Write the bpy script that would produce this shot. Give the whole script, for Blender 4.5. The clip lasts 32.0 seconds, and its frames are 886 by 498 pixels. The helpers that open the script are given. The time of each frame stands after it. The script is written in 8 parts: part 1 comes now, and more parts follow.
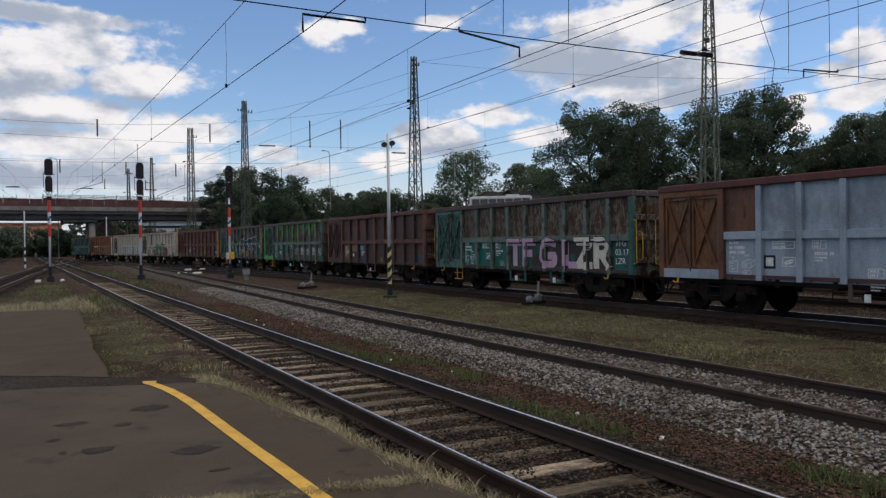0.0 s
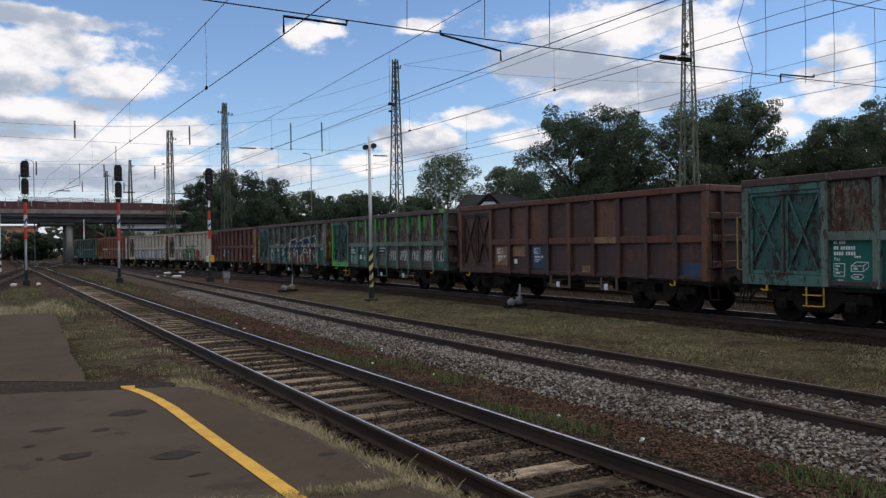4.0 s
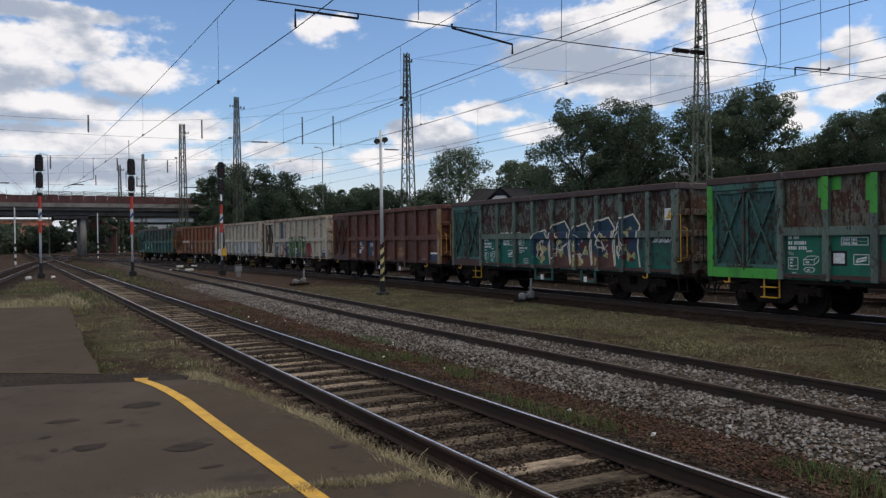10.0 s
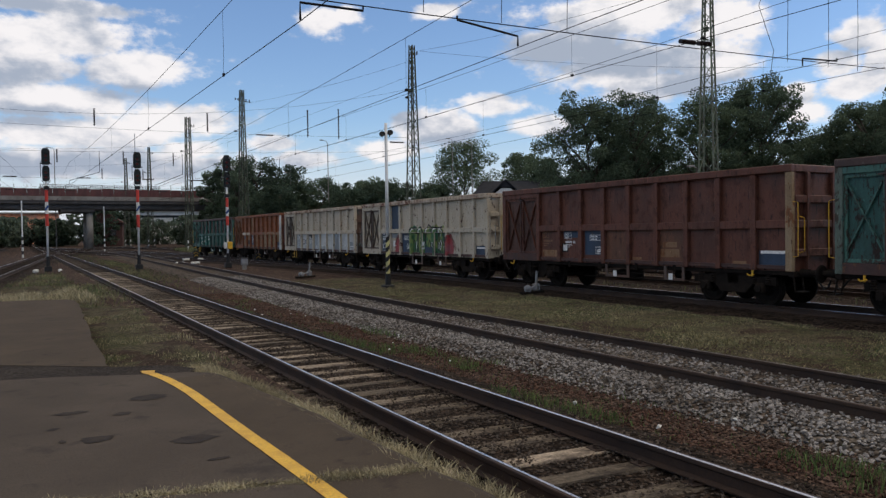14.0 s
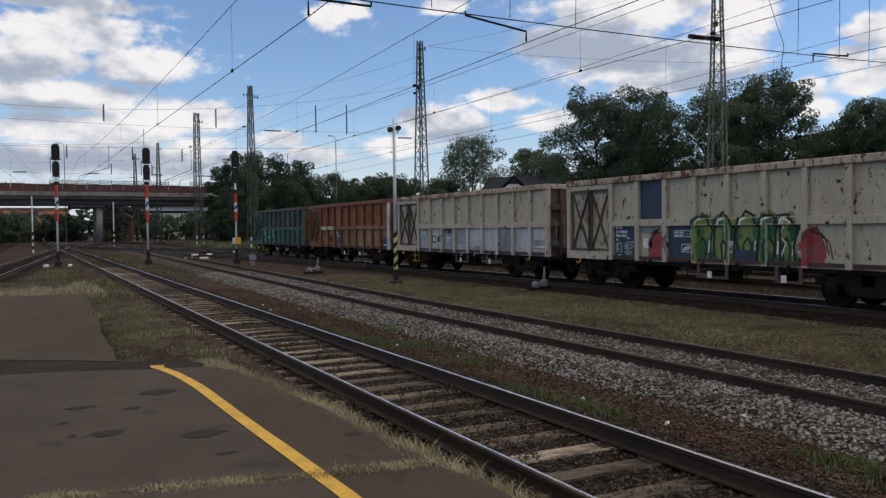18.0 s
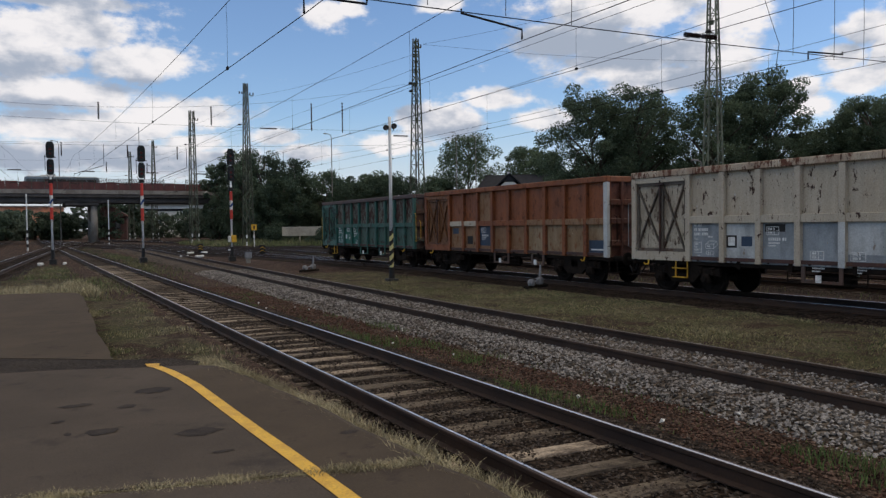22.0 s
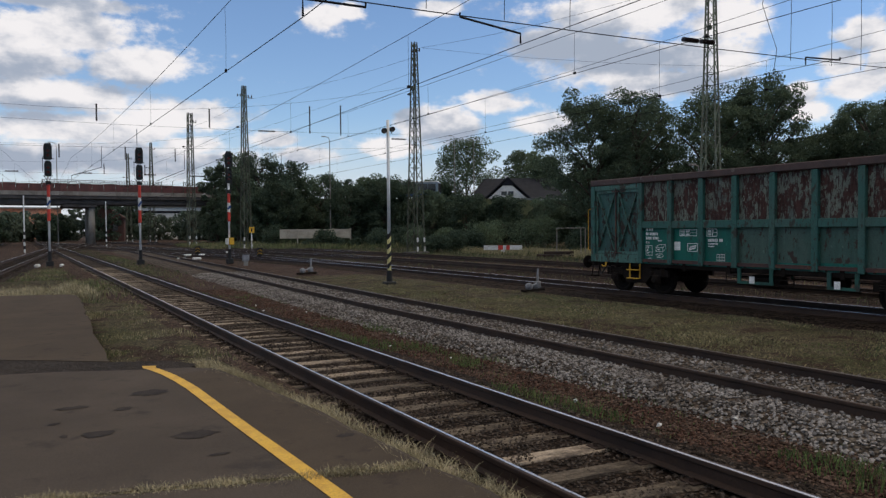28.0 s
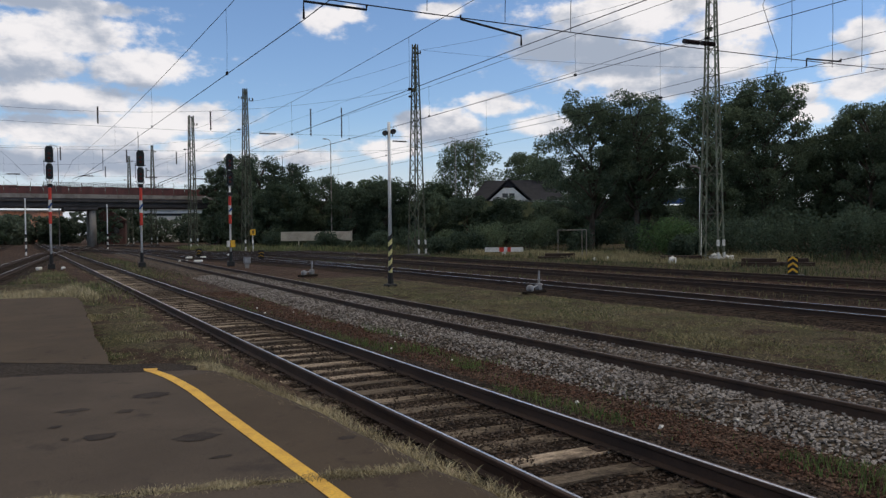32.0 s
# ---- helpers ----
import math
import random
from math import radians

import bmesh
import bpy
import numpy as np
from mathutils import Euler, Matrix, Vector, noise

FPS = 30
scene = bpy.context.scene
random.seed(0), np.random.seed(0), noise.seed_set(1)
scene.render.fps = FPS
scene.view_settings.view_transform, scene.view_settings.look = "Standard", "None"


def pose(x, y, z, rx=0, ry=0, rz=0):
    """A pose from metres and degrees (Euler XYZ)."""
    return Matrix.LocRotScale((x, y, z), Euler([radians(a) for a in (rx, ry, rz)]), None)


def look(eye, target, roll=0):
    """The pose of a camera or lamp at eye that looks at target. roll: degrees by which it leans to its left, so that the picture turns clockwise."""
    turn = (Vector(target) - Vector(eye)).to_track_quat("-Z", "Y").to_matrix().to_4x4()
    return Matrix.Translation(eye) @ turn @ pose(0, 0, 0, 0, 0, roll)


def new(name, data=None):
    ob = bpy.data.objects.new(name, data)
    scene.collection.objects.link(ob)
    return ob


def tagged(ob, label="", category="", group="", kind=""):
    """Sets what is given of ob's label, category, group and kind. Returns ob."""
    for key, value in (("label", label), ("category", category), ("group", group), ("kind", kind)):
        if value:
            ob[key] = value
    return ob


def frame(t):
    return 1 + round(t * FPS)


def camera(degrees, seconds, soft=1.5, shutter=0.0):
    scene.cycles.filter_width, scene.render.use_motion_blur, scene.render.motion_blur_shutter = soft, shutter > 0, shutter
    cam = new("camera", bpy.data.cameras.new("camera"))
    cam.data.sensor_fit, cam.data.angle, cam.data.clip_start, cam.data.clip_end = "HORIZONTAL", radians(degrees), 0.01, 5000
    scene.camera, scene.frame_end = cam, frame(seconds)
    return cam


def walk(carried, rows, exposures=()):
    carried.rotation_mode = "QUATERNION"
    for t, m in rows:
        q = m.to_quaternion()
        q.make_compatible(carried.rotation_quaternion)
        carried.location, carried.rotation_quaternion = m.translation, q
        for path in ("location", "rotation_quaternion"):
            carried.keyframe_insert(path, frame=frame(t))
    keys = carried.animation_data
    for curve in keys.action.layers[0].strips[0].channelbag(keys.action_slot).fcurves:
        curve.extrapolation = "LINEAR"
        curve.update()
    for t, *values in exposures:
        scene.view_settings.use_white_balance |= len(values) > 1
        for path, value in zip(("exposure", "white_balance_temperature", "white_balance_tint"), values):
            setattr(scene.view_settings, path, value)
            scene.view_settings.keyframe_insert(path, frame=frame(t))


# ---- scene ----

# ---------------------------------------------------------------- camera
EYE = Vector((0.0, 0.0, 2.186))
PATH = [
    (0, 30.064, -0.499, -0.777), (0.5, 30.657, -0.551, -0.825), (1, 31.068, -0.521, -0.915), (1.5, 31.361, -0.541, -0.965),
    (2, 31.300, -0.525, -0.844), (2.5, 31.398, -0.441, -0.811), (3, 31.501, -0.353, -0.825), (3.5, 31.512, -0.290, -0.846),
    (5.5, 31.333, -0.326, -0.528), (6, 31.192, -0.338, -0.559), (6.5, 31.027, -0.306, -0.634), (7, 30.933, -0.369, -0.631),
    (7.5, 30.815, -0.340, -0.672), (8, 30.723, -0.337, -0.705), (8.5, 30.701, -0.438, -0.754), (9, 30.692, -0.526, -0.761),
    (9.5, 30.653, -0.620, -0.843), (10, 30.627, -0.750, -0.715), (10.5, 30.628, -0.998, -0.682), (11, 30.651, -1.134, -0.727),
    (11.5, 30.618, -1.150, -0.781), (12, 30.564, -1.214, -0.775), (12.5, 30.568, -1.185, -0.677), (13, 30.557, -1.251, -0.687),
    (13.5, 30.478, -1.360, -0.750), (14, 30.193, -1.314, -0.800), (14.5, 29.902, -1.179, -0.790), (16.5, 29.717, -1.568, -0.808),
    (17, 29.711, -1.499, -0.728), (17.5, 29.698, -1.504, -0.667), (18, 29.579, -1.634, -0.726), (18.5, 29.643, -1.639, -0.702),
    (19, 29.674, -1.636, -0.779), (19.5, 29.643, -1.700, -0.737), (20, 29.634, -1.887, -0.786), (20.5, 29.709, -1.903, -0.790),
    (21, 29.828, -1.899, -0.801), (21.5, 29.871, -1.898, -0.785), (22, 29.901, -1.795, -0.726), (22.5, 30.051, -1.607, -0.789),
    (23, 30.151, -1.507, -0.746), (23.5, 30.138, -1.564, -0.555), (24, 30.149, -1.474, -0.491), (24.5, 30.156, -1.440, -0.448),
    (25, 30.168, -1.441, -0.555), (25.5, 30.122, -1.567, -0.576), (27.5, 30.200, -1.561, -0.456), (28, 30.083, -1.536, -0.477),
    (28.5, 30.059, -1.539, -0.493), (29, 30.048, -1.678, -0.511), (29.5, 29.977, -1.747, -0.533), (30, 29.980, -1.647, -0.447),
    (30.5, 29.926, -1.521, -0.581), (31, 29.947, -1.370, -0.529), (31.5, 29.997, -1.370, -0.571), (32, 29.997, -1.370, -0.571),
]


def gaze(turn, tilt, lean):
    a, b = radians(turn), radians(tilt)
    way = Vector((math.sin(a) * math.cos(b), math.cos(a) * math.cos(b), math.sin(b)))
    return look(EYE, EYE + way * 50, lean)


cam = camera(62.18, 32.0, soft=1.35)
walk(cam, [(t, gaze(a, b, c)) for t, a, b, c in PATH], exposures=[(0, 0.12), (2, 0.18), (4, 0.22), (8, 0.22), (10, 0.17), (14, 0.14), (20, 0.10), (32, 0.09)])

# ---------------------------------------------------------------- sky and sun
SUN_AZ, SUN_EL = 118.0, 52.0
# cloud banks, and the grey hollows and undersides in them: bearing, height, half width, half height in degrees
CLOUDS = [
    (2.8, 13.6, 5.1, 1.5), (0.4, 11.7, 3.8, 1.8), (7.8, 11.8, 3.4, 1.4), (2.1, 9.4, 5.4, 1.2), (10.9, 8.5, 3.6, 1.3), (4.1, 7.2, 7.5, 1.1), (5.1, 5.2, 10.5, 1.2), (1.2, 15.6, 7.1, 0.7),
    (21.0, 16.0, 1.6, 0.9), (23.1, 16.3, 1.1, 0.6), (29.7, 16.5, 1.7, 0.6), (44.5, 16.0, 7.5, 1.5), (39.5, 13.7, 4.6, 1.4), (44.1, 12.2, 6.0, 1.7), (49.3, 12.2, 3.6, 1.8), (51.2, 14.6, 3.0, 1.5),
    (46.9, 10.7, 4.7, 1.1), (33.8, 9.6, 2.4, 0.9), (30.7, 8.3, 2.6, 1.5), (28.3, 8.2, 2.0, 1.5), (17.3, 6.9, 1.8, 0.7), (19.6, 5.8, 2.6, 0.7), (25.9, 6.4, 2.2, 0.8), (59.9, 12.7, 1.6, 1.3),
]
CLOUDS += [(58.4, 11.1, 1.7, 0.9), (56.0, 9.2, 1.5, 0.9), (59.1, 9.4, 2.0, 0.8), (61.0, 10.9, 1.1, 2.1), (56.4, 8.0, 1.7, 0.8), (37.7, 7.9, 2.6, 0.7), (11.2, 6.3, 2.4, 0.7)]
GREYS = [(1.1, 10.9, 3.5, 0.9), (2.9, 15.6, 7.3, 0.6), (1.4, 8.3, 4.6, 0.6), (39.5, 13.4, 4.6, 1.0), (42.8, 12.2, 5.7, 1.1), (44.5, 10.4, 6.0, 0.7), (54.6, 8.7, 2.1, 0.5), (31.6, 7.0, 3.9, 0.6), (5.1, 5.0, 10.1, 0.9),
         (7.8, 10.2, 3.1, 0.5)]


def build_world():
    w = bpy.data.worlds.new("sky")
    scene.world = w
    w.use_nodes = True
    nt = w.node_tree
    nt.nodes.clear()
    N = nt.nodes.new
    L = nt.links.new

    def math_node(op, a, b=None, c=None):
        n = N("ShaderNodeMath")
        n.operation = op
        for i, v in enumerate((a, b, c)):
            if v is None:
                continue
            if isinstance(v, (int, float)):
                n.inputs[i].default_value = v
            else:
                L(v, n.inputs[i])
        return n.outputs[0]

    co = N("ShaderNodeTexCoord").outputs["Generated"]
    sep = N("ShaderNodeSeparateXYZ")
    L(co, sep.inputs[0])
    az = math_node("MULTIPLY", math_node("ARCTAN2", sep.outputs[0], sep.outputs[1]), 57.29578)
    el = math_node("MULTIPLY", math_node("ARCSINE", sep.outputs[2]), 57.29578)
    plane = N("ShaderNodeCombineXYZ")
    L(az, plane.inputs[0])
    L(math_node("MULTIPLY", el, 1.7), plane.inputs[1])

    def fbm(scale, detail, rough, shift=0.0, lift=0.0):
        mp = N("ShaderNodeMapping")
        mp.inputs["Location"].default_value = (shift + lift * 0.6, shift * 0.7 + lift, 0)
        L(plane.outputs[0], mp.inputs[0])
        n = N("ShaderNodeTexNoise")
        n.inputs["Scale"].default_value = scale
        n.inputs["Detail"].default_value = detail
        n.inputs["Roughness"].default_value = rough
        L(mp.outputs[0], n.inputs["Vector"])
        return n.outputs["Fac"]

    big, fine = fbm(0.22, 7, 0.56), fbm(0.7, 6, 0.6, 31.0)

    def heap(rows):
        bank = None
        for a, e, ra, re in rows:
            u = math_node("DIVIDE", math_node("SUBTRACT", az, a), ra)
            v = math_node("DIVIDE", math_node("SUBTRACT", el, e), re)
            d = math_node("ADD", math_node("MULTIPLY", u, u), math_node("MULTIPLY", v, v))
            f = math_node("POWER", 2.718, math_node("MULTIPLY", d, -0.9))
            bank = f if bank is None else math_node("MAXIMUM", bank, f)
        return bank
    bank, hollow = heap(CLOUDS), heap(GREYS)
    # above the named banks, out of view, cloud cover is added to whiten the light
    over = N("ShaderNodeMapRange")
    over.inputs["From Min"].default_value, over.inputs["From Max"].default_value = 18.0, 26.0
    over.inputs["To Min"].default_value, over.inputs["To Max"].default_value = 0.0, 0.75
    L(el, over.inputs["Value"])
    dens = math_node("ADD", math_node("MAXIMUM", math_node("MULTIPLY", bank, 1.2), over.outputs[0]), math_node("MULTIPLY", math_node("SUBTRACT", big, 0.5), 1.45))
    dens = math_node("ADD", dens, math_node("MULTIPLY", math_node("SUBTRACT", fine, 0.5), 1.0))
    cover = N("ShaderNodeMapRange")
    cover.interpolation_type = "SMOOTHSTEP"
    cover.inputs["From Min"].default_value, cover.inputs["From Max"].default_value = 0.24, 0.74
    L(dens, cover.inputs["Value"])
    # cloud tops turned to the light are white, their undersides and thick hearts grey
    lit = math_node("SUBTRACT", fbm(0.16, 7, 0.58), fbm(0.16, 4, 0.5, 0.0, 2.6))
    lit = math_node("ADD", math_node("MULTIPLY", lit, 2.6), math_node("MULTIPLY", math_node("SUBTRACT", fbm(0.11, 4, 0.5, 77.0), 0.5), 2.4))
    lit = math_node("ADD", lit, math_node("MULTIPLY", math_node("SUBTRACT", fbm(0.5, 6, 0.58, 12.0), 0.5), 2.2))
    lit = math_node("SUBTRACT", math_node("MULTIPLY", lit, 0.62), math_node("MULTIPLY", math_node("SUBTRACT", hollow, 0.26), 0.8))
    shade = N("ShaderNodeMapRange")
    shade.interpolation_type = "SMOOTHSTEP"
    shade.inputs["From Min"].default_value, shade.inputs["From Max"].default_value = 0.40, -0.52
    L(lit, shade.inputs["Value"])
    tone = N("ShaderNodeMix")
    tone.data_type = "RGBA"
    tone.inputs["A"].default_value = (CLOUD_W[0], CLOUD_W[1], CLOUD_W[2], 1)
    tone.inputs["B"].default_value = (CLOUD_G[0], CLOUD_G[1], CLOUD_G[2], 1)
    L(shade.outputs[0], tone.inputs["Factor"])
    # unseen overhead, the added clouds take a warm tone tuned to light the ground
    dull = N("ShaderNodeMapRange")
    dull.inputs["From Min"].default_value, dull.inputs["From Max"].default_value = 19.0, 42.0
    dull.inputs["To Min"].default_value, dull.inputs["To Max"].default_value = 0.0, 0.85
    L(el, dull.inputs["Value"])
    under = N("ShaderNodeMix")
    under.data_type = "RGBA"
    L(dull.outputs[0], under.inputs["Factor"])
    L(tone.outputs["Result"], under.inputs["A"])
    under.inputs["B"].default_value = (CLOUD_U[0], CLOUD_U[1], CLOUD_U[2], 1)
    sky = N("ShaderNodeTexSky")
    sky.sky_type = "NISHITA"
    sky.sun_disc = False
    sky.sun_elevation, sky.sun_rotation = radians(SUN_EL), radians(SUN_AZ)
    sky.air_density, sky.dust_density, sky.ozone_density = 1.1, 0.2, 3.0
    gain = N("ShaderNodeVectorMath")
    gain.operation = "MULTIPLY"
    gain.inputs[1].default_value = SKY_GAIN
    L(sky.outputs[0], gain.inputs[0])
    mix = N("ShaderNodeMix")
    mix.data_type = "RGBA"
    L(cover.outputs[0], mix.inputs["Factor"])
    haze = N("ShaderNodeMapRange")
    haze.interpolation_type = "SMOOTHSTEP"
    haze.inputs["From Min"].default_value, haze.inputs["From Max"].default_value = 9.0, 0.0
    haze.inputs["To Min"].default_value, haze.inputs["To Max"].default_value = 0.0, 0.85
    L(el, haze.inputs["Value"])
    pale = N("ShaderNodeMix")
    pale.data_type = "RGBA"
    L(haze.outputs[0], pale.inputs["Factor"])
    L(gain.outputs[0], pale.inputs["A"])
    pale.inputs["B"].default_value = (6.2, 6.5, 7.4, 1)
    L(pale.outputs["Result"], mix.inputs["A"])
    L(under.outputs["Result"], mix.inputs["B"])
    bg = N("ShaderNodeBackground")
    bg.inputs["Strength"].default_value = 0.1
    L(mix.outputs["Result"], bg.inputs["Color"])
    out = N("ShaderNodeOutputWorld")
    L(bg.outputs[0], out.inputs[0])


CLOUD_W, CLOUD_G, CLOUD_U, SKY_GAIN = (8.45, 8.2, 8.3), (3.5, 4.0, 4.95), (6.3, 5.75, 5.2), (1.03, 1.1, 1.23)
build_world()

sun = new("sun", bpy.data.lights.new("sun", "SUN"))
sun.data.energy, sun.data.angle, sun.data.color = 0.9, radians(14), (1.0, 0.90, 0.74)
_a, _e = radians(SUN_AZ), radians(SUN_EL)
_way = Vector((math.sin(_a) * math.cos(_e), math.cos(_a) * math.cos(_e), math.sin(_e)))
sun.matrix_world = look(_way * 200, (0, 0, 0))


# ---------------------------------------------------------------- materials
_seed = [0]


def mat(name, base, second=None, rough=0.8, metal=0.0, scale=2.0, lo=0.4, hi=0.65, fine=40.0, fine_amt=0.25, bump=0.25,
        stretch=(1, 1, 1), spec=0.3, vary=0.0, third=None, tscale=7.0, tlo=0.58, thi=0.66, island=False, cells=0.0, cell_amt=0.6):
    """A surface: base with stains of second, chips of third, fine grain and relief."""
    m = bpy.data.materials.new(name)
    m.use_nodes = True
    nt = m.node_tree
    N, L = nt.nodes.new, nt.links.new
    bsdf = nt.nodes["Principled BSDF"]
    _seed[0] += 1
    co = N("ShaderNodeTexCoord").outputs["Object"]

    def noise_tex(sc, det, st, off):
        mp = N("ShaderNodeMapping")
        mp.inputs["Scale"].default_value = st
        mp.inputs["Location"].default_value = (off * 3.1, off * 1.7, off * 2.3)
        L(co, mp.inputs[0])
        n = N("ShaderNodeTexNoise")
        n.inputs["Scale"].default_value, n.inputs["Detail"].default_value = sc, det
        n.inputs["Roughness"].default_value = 0.62
        L(mp.outputs[0], n.inputs["Vector"])
        return n.outputs["Fac"]

    def step(v, a, b, c=0.0, d=1.0):
        r = N("ShaderNodeMapRange")
        r.interpolation_type = "SMOOTHSTEP"
        for k, x in (("From Min", a), ("From Max", b), ("To Min", c), ("To Max", d)):
            r.inputs[k].default_value = x
        L(v, r.inputs["Value"])
        return r.outputs[0]

    def blend(f, a, b):
        x = N("ShaderNodeMix")
        x.data_type = "RGBA"
        L(f, x.inputs["Factor"])
        for k, v in (("A", a), ("B", b)):
            if isinstance(v, tuple):
                x.inputs[k].default_value = (*v, 1)
            else:
                L(v, x.inputs[k])
        return x.outputs["Result"]

    col = tuple(base)
    if second is not None:
        col = blend(step(noise_tex(scale, 6, stretch, _seed[0]), lo, hi), col, tuple(second))
    if third is not None:
        col = blend(step(noise_tex(tscale, 7, stretch, _seed[0] + 40), tlo, thi), col, tuple(third))
    grain = noise_tex(fine, 4, (1, 1, 1), _seed[0] + 9)
    val = step(grain, 0.25, 0.75, 1 - fine_amt, 1 + fine_amt)
    if vary:
        info = N("ShaderNodeNewGeometry").outputs["Random Per Island"] if island else N("ShaderNodeObjectInfo").outputs["Random"]
        mm = N("ShaderNodeMath")
        mm.operation = "MULTIPLY"
        L(val, mm.inputs[0])
        L(step(info, 0, 1, 1 - vary, 1 + vary), mm.inputs[1])
        val = mm.outputs[0]
    relief = grain
    if cells:
        vo = N("ShaderNodeTexVoronoi")
        vo.inputs["Scale"].default_value = cells
        L(co, vo.inputs["Vector"])
        sp = N("ShaderNodeSeparateColor")
        L(vo.outputs["Color"], sp.inputs[0])
        mm = N("ShaderNodeMath")
        mm.operation = "MULTIPLY"
        L(val, mm.inputs[0])
        L(step(sp.outputs[0], 0, 1, 1 - cell_amt, 1 + cell_amt), mm.inputs[1])
        m2 = N("ShaderNodeMath")
        m2.operation = "MULTIPLY"
        L(mm.outputs[0], m2.inputs[0])
        L(step(vo.outputs["Distance"], 0.35, 0.75, 1.0, 0.45), m2.inputs[1])
        val = m2.outputs[0]
        relief = step(vo.outputs["Distance"], 0.1, 0.7, 1.0, 0.0)
    hsv = N("ShaderNodeHueSaturation")
    L(val, hsv.inputs["Value"])
    if isinstance(col, tuple):
        hsv.inputs["Color"].default_value = (*col, 1)
    else:
        L(col, hsv.inputs["Color"])
    L(hsv.outputs[0], bsdf.inputs["Base Color"])
    L(step(grain, 0.2, 0.8, max(0.03, rough - 0.12), min(1, rough + 0.12)), bsdf.inputs["Roughness"])
    bsdf.inputs["Metallic"].default_value = metal
    bsdf.inputs["Specular IOR Level"].default_value = spec
    if bump:
        b = N("ShaderNodeBump")
        b.inputs["Strength"].default_value, b.inputs["Distance"].default_value = bump, 0.02
        L(relief, b.inputs["Height"])
        L(b.outputs[0], bsdf.inputs["Normal"])
    return m


def paint(name, base, rust=(0.10, 0.045, 0.025), much=0.5, dirt=None):
    """Old wagon paint: faded fields, flaking rust, small chips and vertical runs; much from 0 (clean) to 1."""
    m = bpy.data.materials.new(name)
    m.use_nodes = True
    nt = m.node_tree
    N, L = nt.nodes.new, nt.links.new
    bsdf = nt.nodes["Principled BSDF"]
    _seed[0] += 1
    off = _seed[0]
    co = N("ShaderNodeTexCoord").outputs["Object"]
    dirt = dirt or tuple(c * 0.6 + 0.010 for c in base)

    def tex(scale, stretch, detail, rough, k):
        mp = N("ShaderNodeMapping")
        mp.inputs["Scale"].default_value = stretch
        mp.inputs["Location"].default_value = (off * 3.1 + k, off * 1.7 + 2 * k, off * 2.3)
        L(co, mp.inputs[0])
        n = N("ShaderNodeTexNoise")
        n.inputs["Scale"].default_value, n.inputs["Detail"].default_value, n.inputs["Roughness"].default_value = scale, detail, rough
        L(mp.outputs[0], n.inputs["Vector"])
        return n.outputs["Fac"]

    def step(v, a, b, c=0.0, d=1.0):
        r = N("ShaderNodeMapRange")
        r.interpolation_type = "SMOOTHSTEP"
        for k, x in (("From Min", a), ("From Max", b), ("To Min", c), ("To Max", d)):
            r.inputs[k].default_value = x
        L(v, r.inputs["Value"])
        return r.outputs[0]

    def blend(f, a, b):
        x = N("ShaderNodeMix")
        x.data_type = "RGBA"
        L(f, x.inputs["Factor"])
        for k, v in (("A", a), ("B", b)):
            if isinstance(v, tuple):
                x.inputs[k].default_value = (*v, 1)
            else:
                L(v, x.inputs[k])
        return x.outputs["Result"]

    col = blend(step(tex(1.1, (1, 1.2, 0.6), 5, 0.6, 1), 0.42, 0.66), tuple(base), tuple(dirt))
    edge = 0.66 - 0.20 * much
    flake = tex(2.7, (1, 1.6, 0.85), 9, 0.68, 5)
    col = blend(step(flake, edge, edge + 0.025), col, tuple(rust))
    if much > 0.2:
        col = blend(step(tex(6.5, (1, 2.2, 0.45), 8, 0.7, 9), edge + 0.03, edge + 0.05), col, tuple(c * 0.55 for c in rust))
    if much > 0.1:
        # pale scuffs and small dark chips
        col = blend(step(tex(8.0, (1, 1.6, 0.5), 7, 0.7, 21), 0.66 - 0.06 * much, 0.70 - 0.06 * much), col, tuple(min(0.5, c * 1.5 + 0.02) for c in base))
        col = blend(step(tex(13.0, (1, 1.7, 0.6), 6, 0.65, 25), 0.69 - 0.09 * much, 0.71 - 0.09 * much), col, tuple(c * 0.35 + 0.006 for c in rust))
    runs = step(tex(7.0, (1, 1.0, 0.05), 4, 0.6, 13), 0.3, 0.7, 0.97 - 0.16 * much, 1.03 + 0.10 * much)
    fine = step(tex(30.0, (1, 1, 1), 3, 0.6, 17), 0.3, 0.7, 0.88, 1.12)
    mm = N("ShaderNodeMath")
    mm.operation = "MULTIPLY"
    L(runs, mm.inputs[0])
    L(fine, mm.inputs[1])
    hsv = N("ShaderNodeHueSaturation")
    L(mm.outputs[0], hsv.inputs["Value"])
    L(col, hsv.inputs["Color"])
    L(hsv.outputs[0], bsdf.inputs["Base Color"])
    L(step(flake, edge - 0.1, edge + 0.1, 0.5, 0.85), bsdf.inputs["Roughness"])
    bsdf.inputs["Specular IOR Level"].default_value = 0.3
    b = N("ShaderNodeBump")
    b.inputs["Strength"].default_value, b.inputs["Distance"].default_value = 0.25, 0.01
    L(flake, b.inputs["Height"])
    L(b.outputs[0], bsdf.inputs["Normal"])
    return m


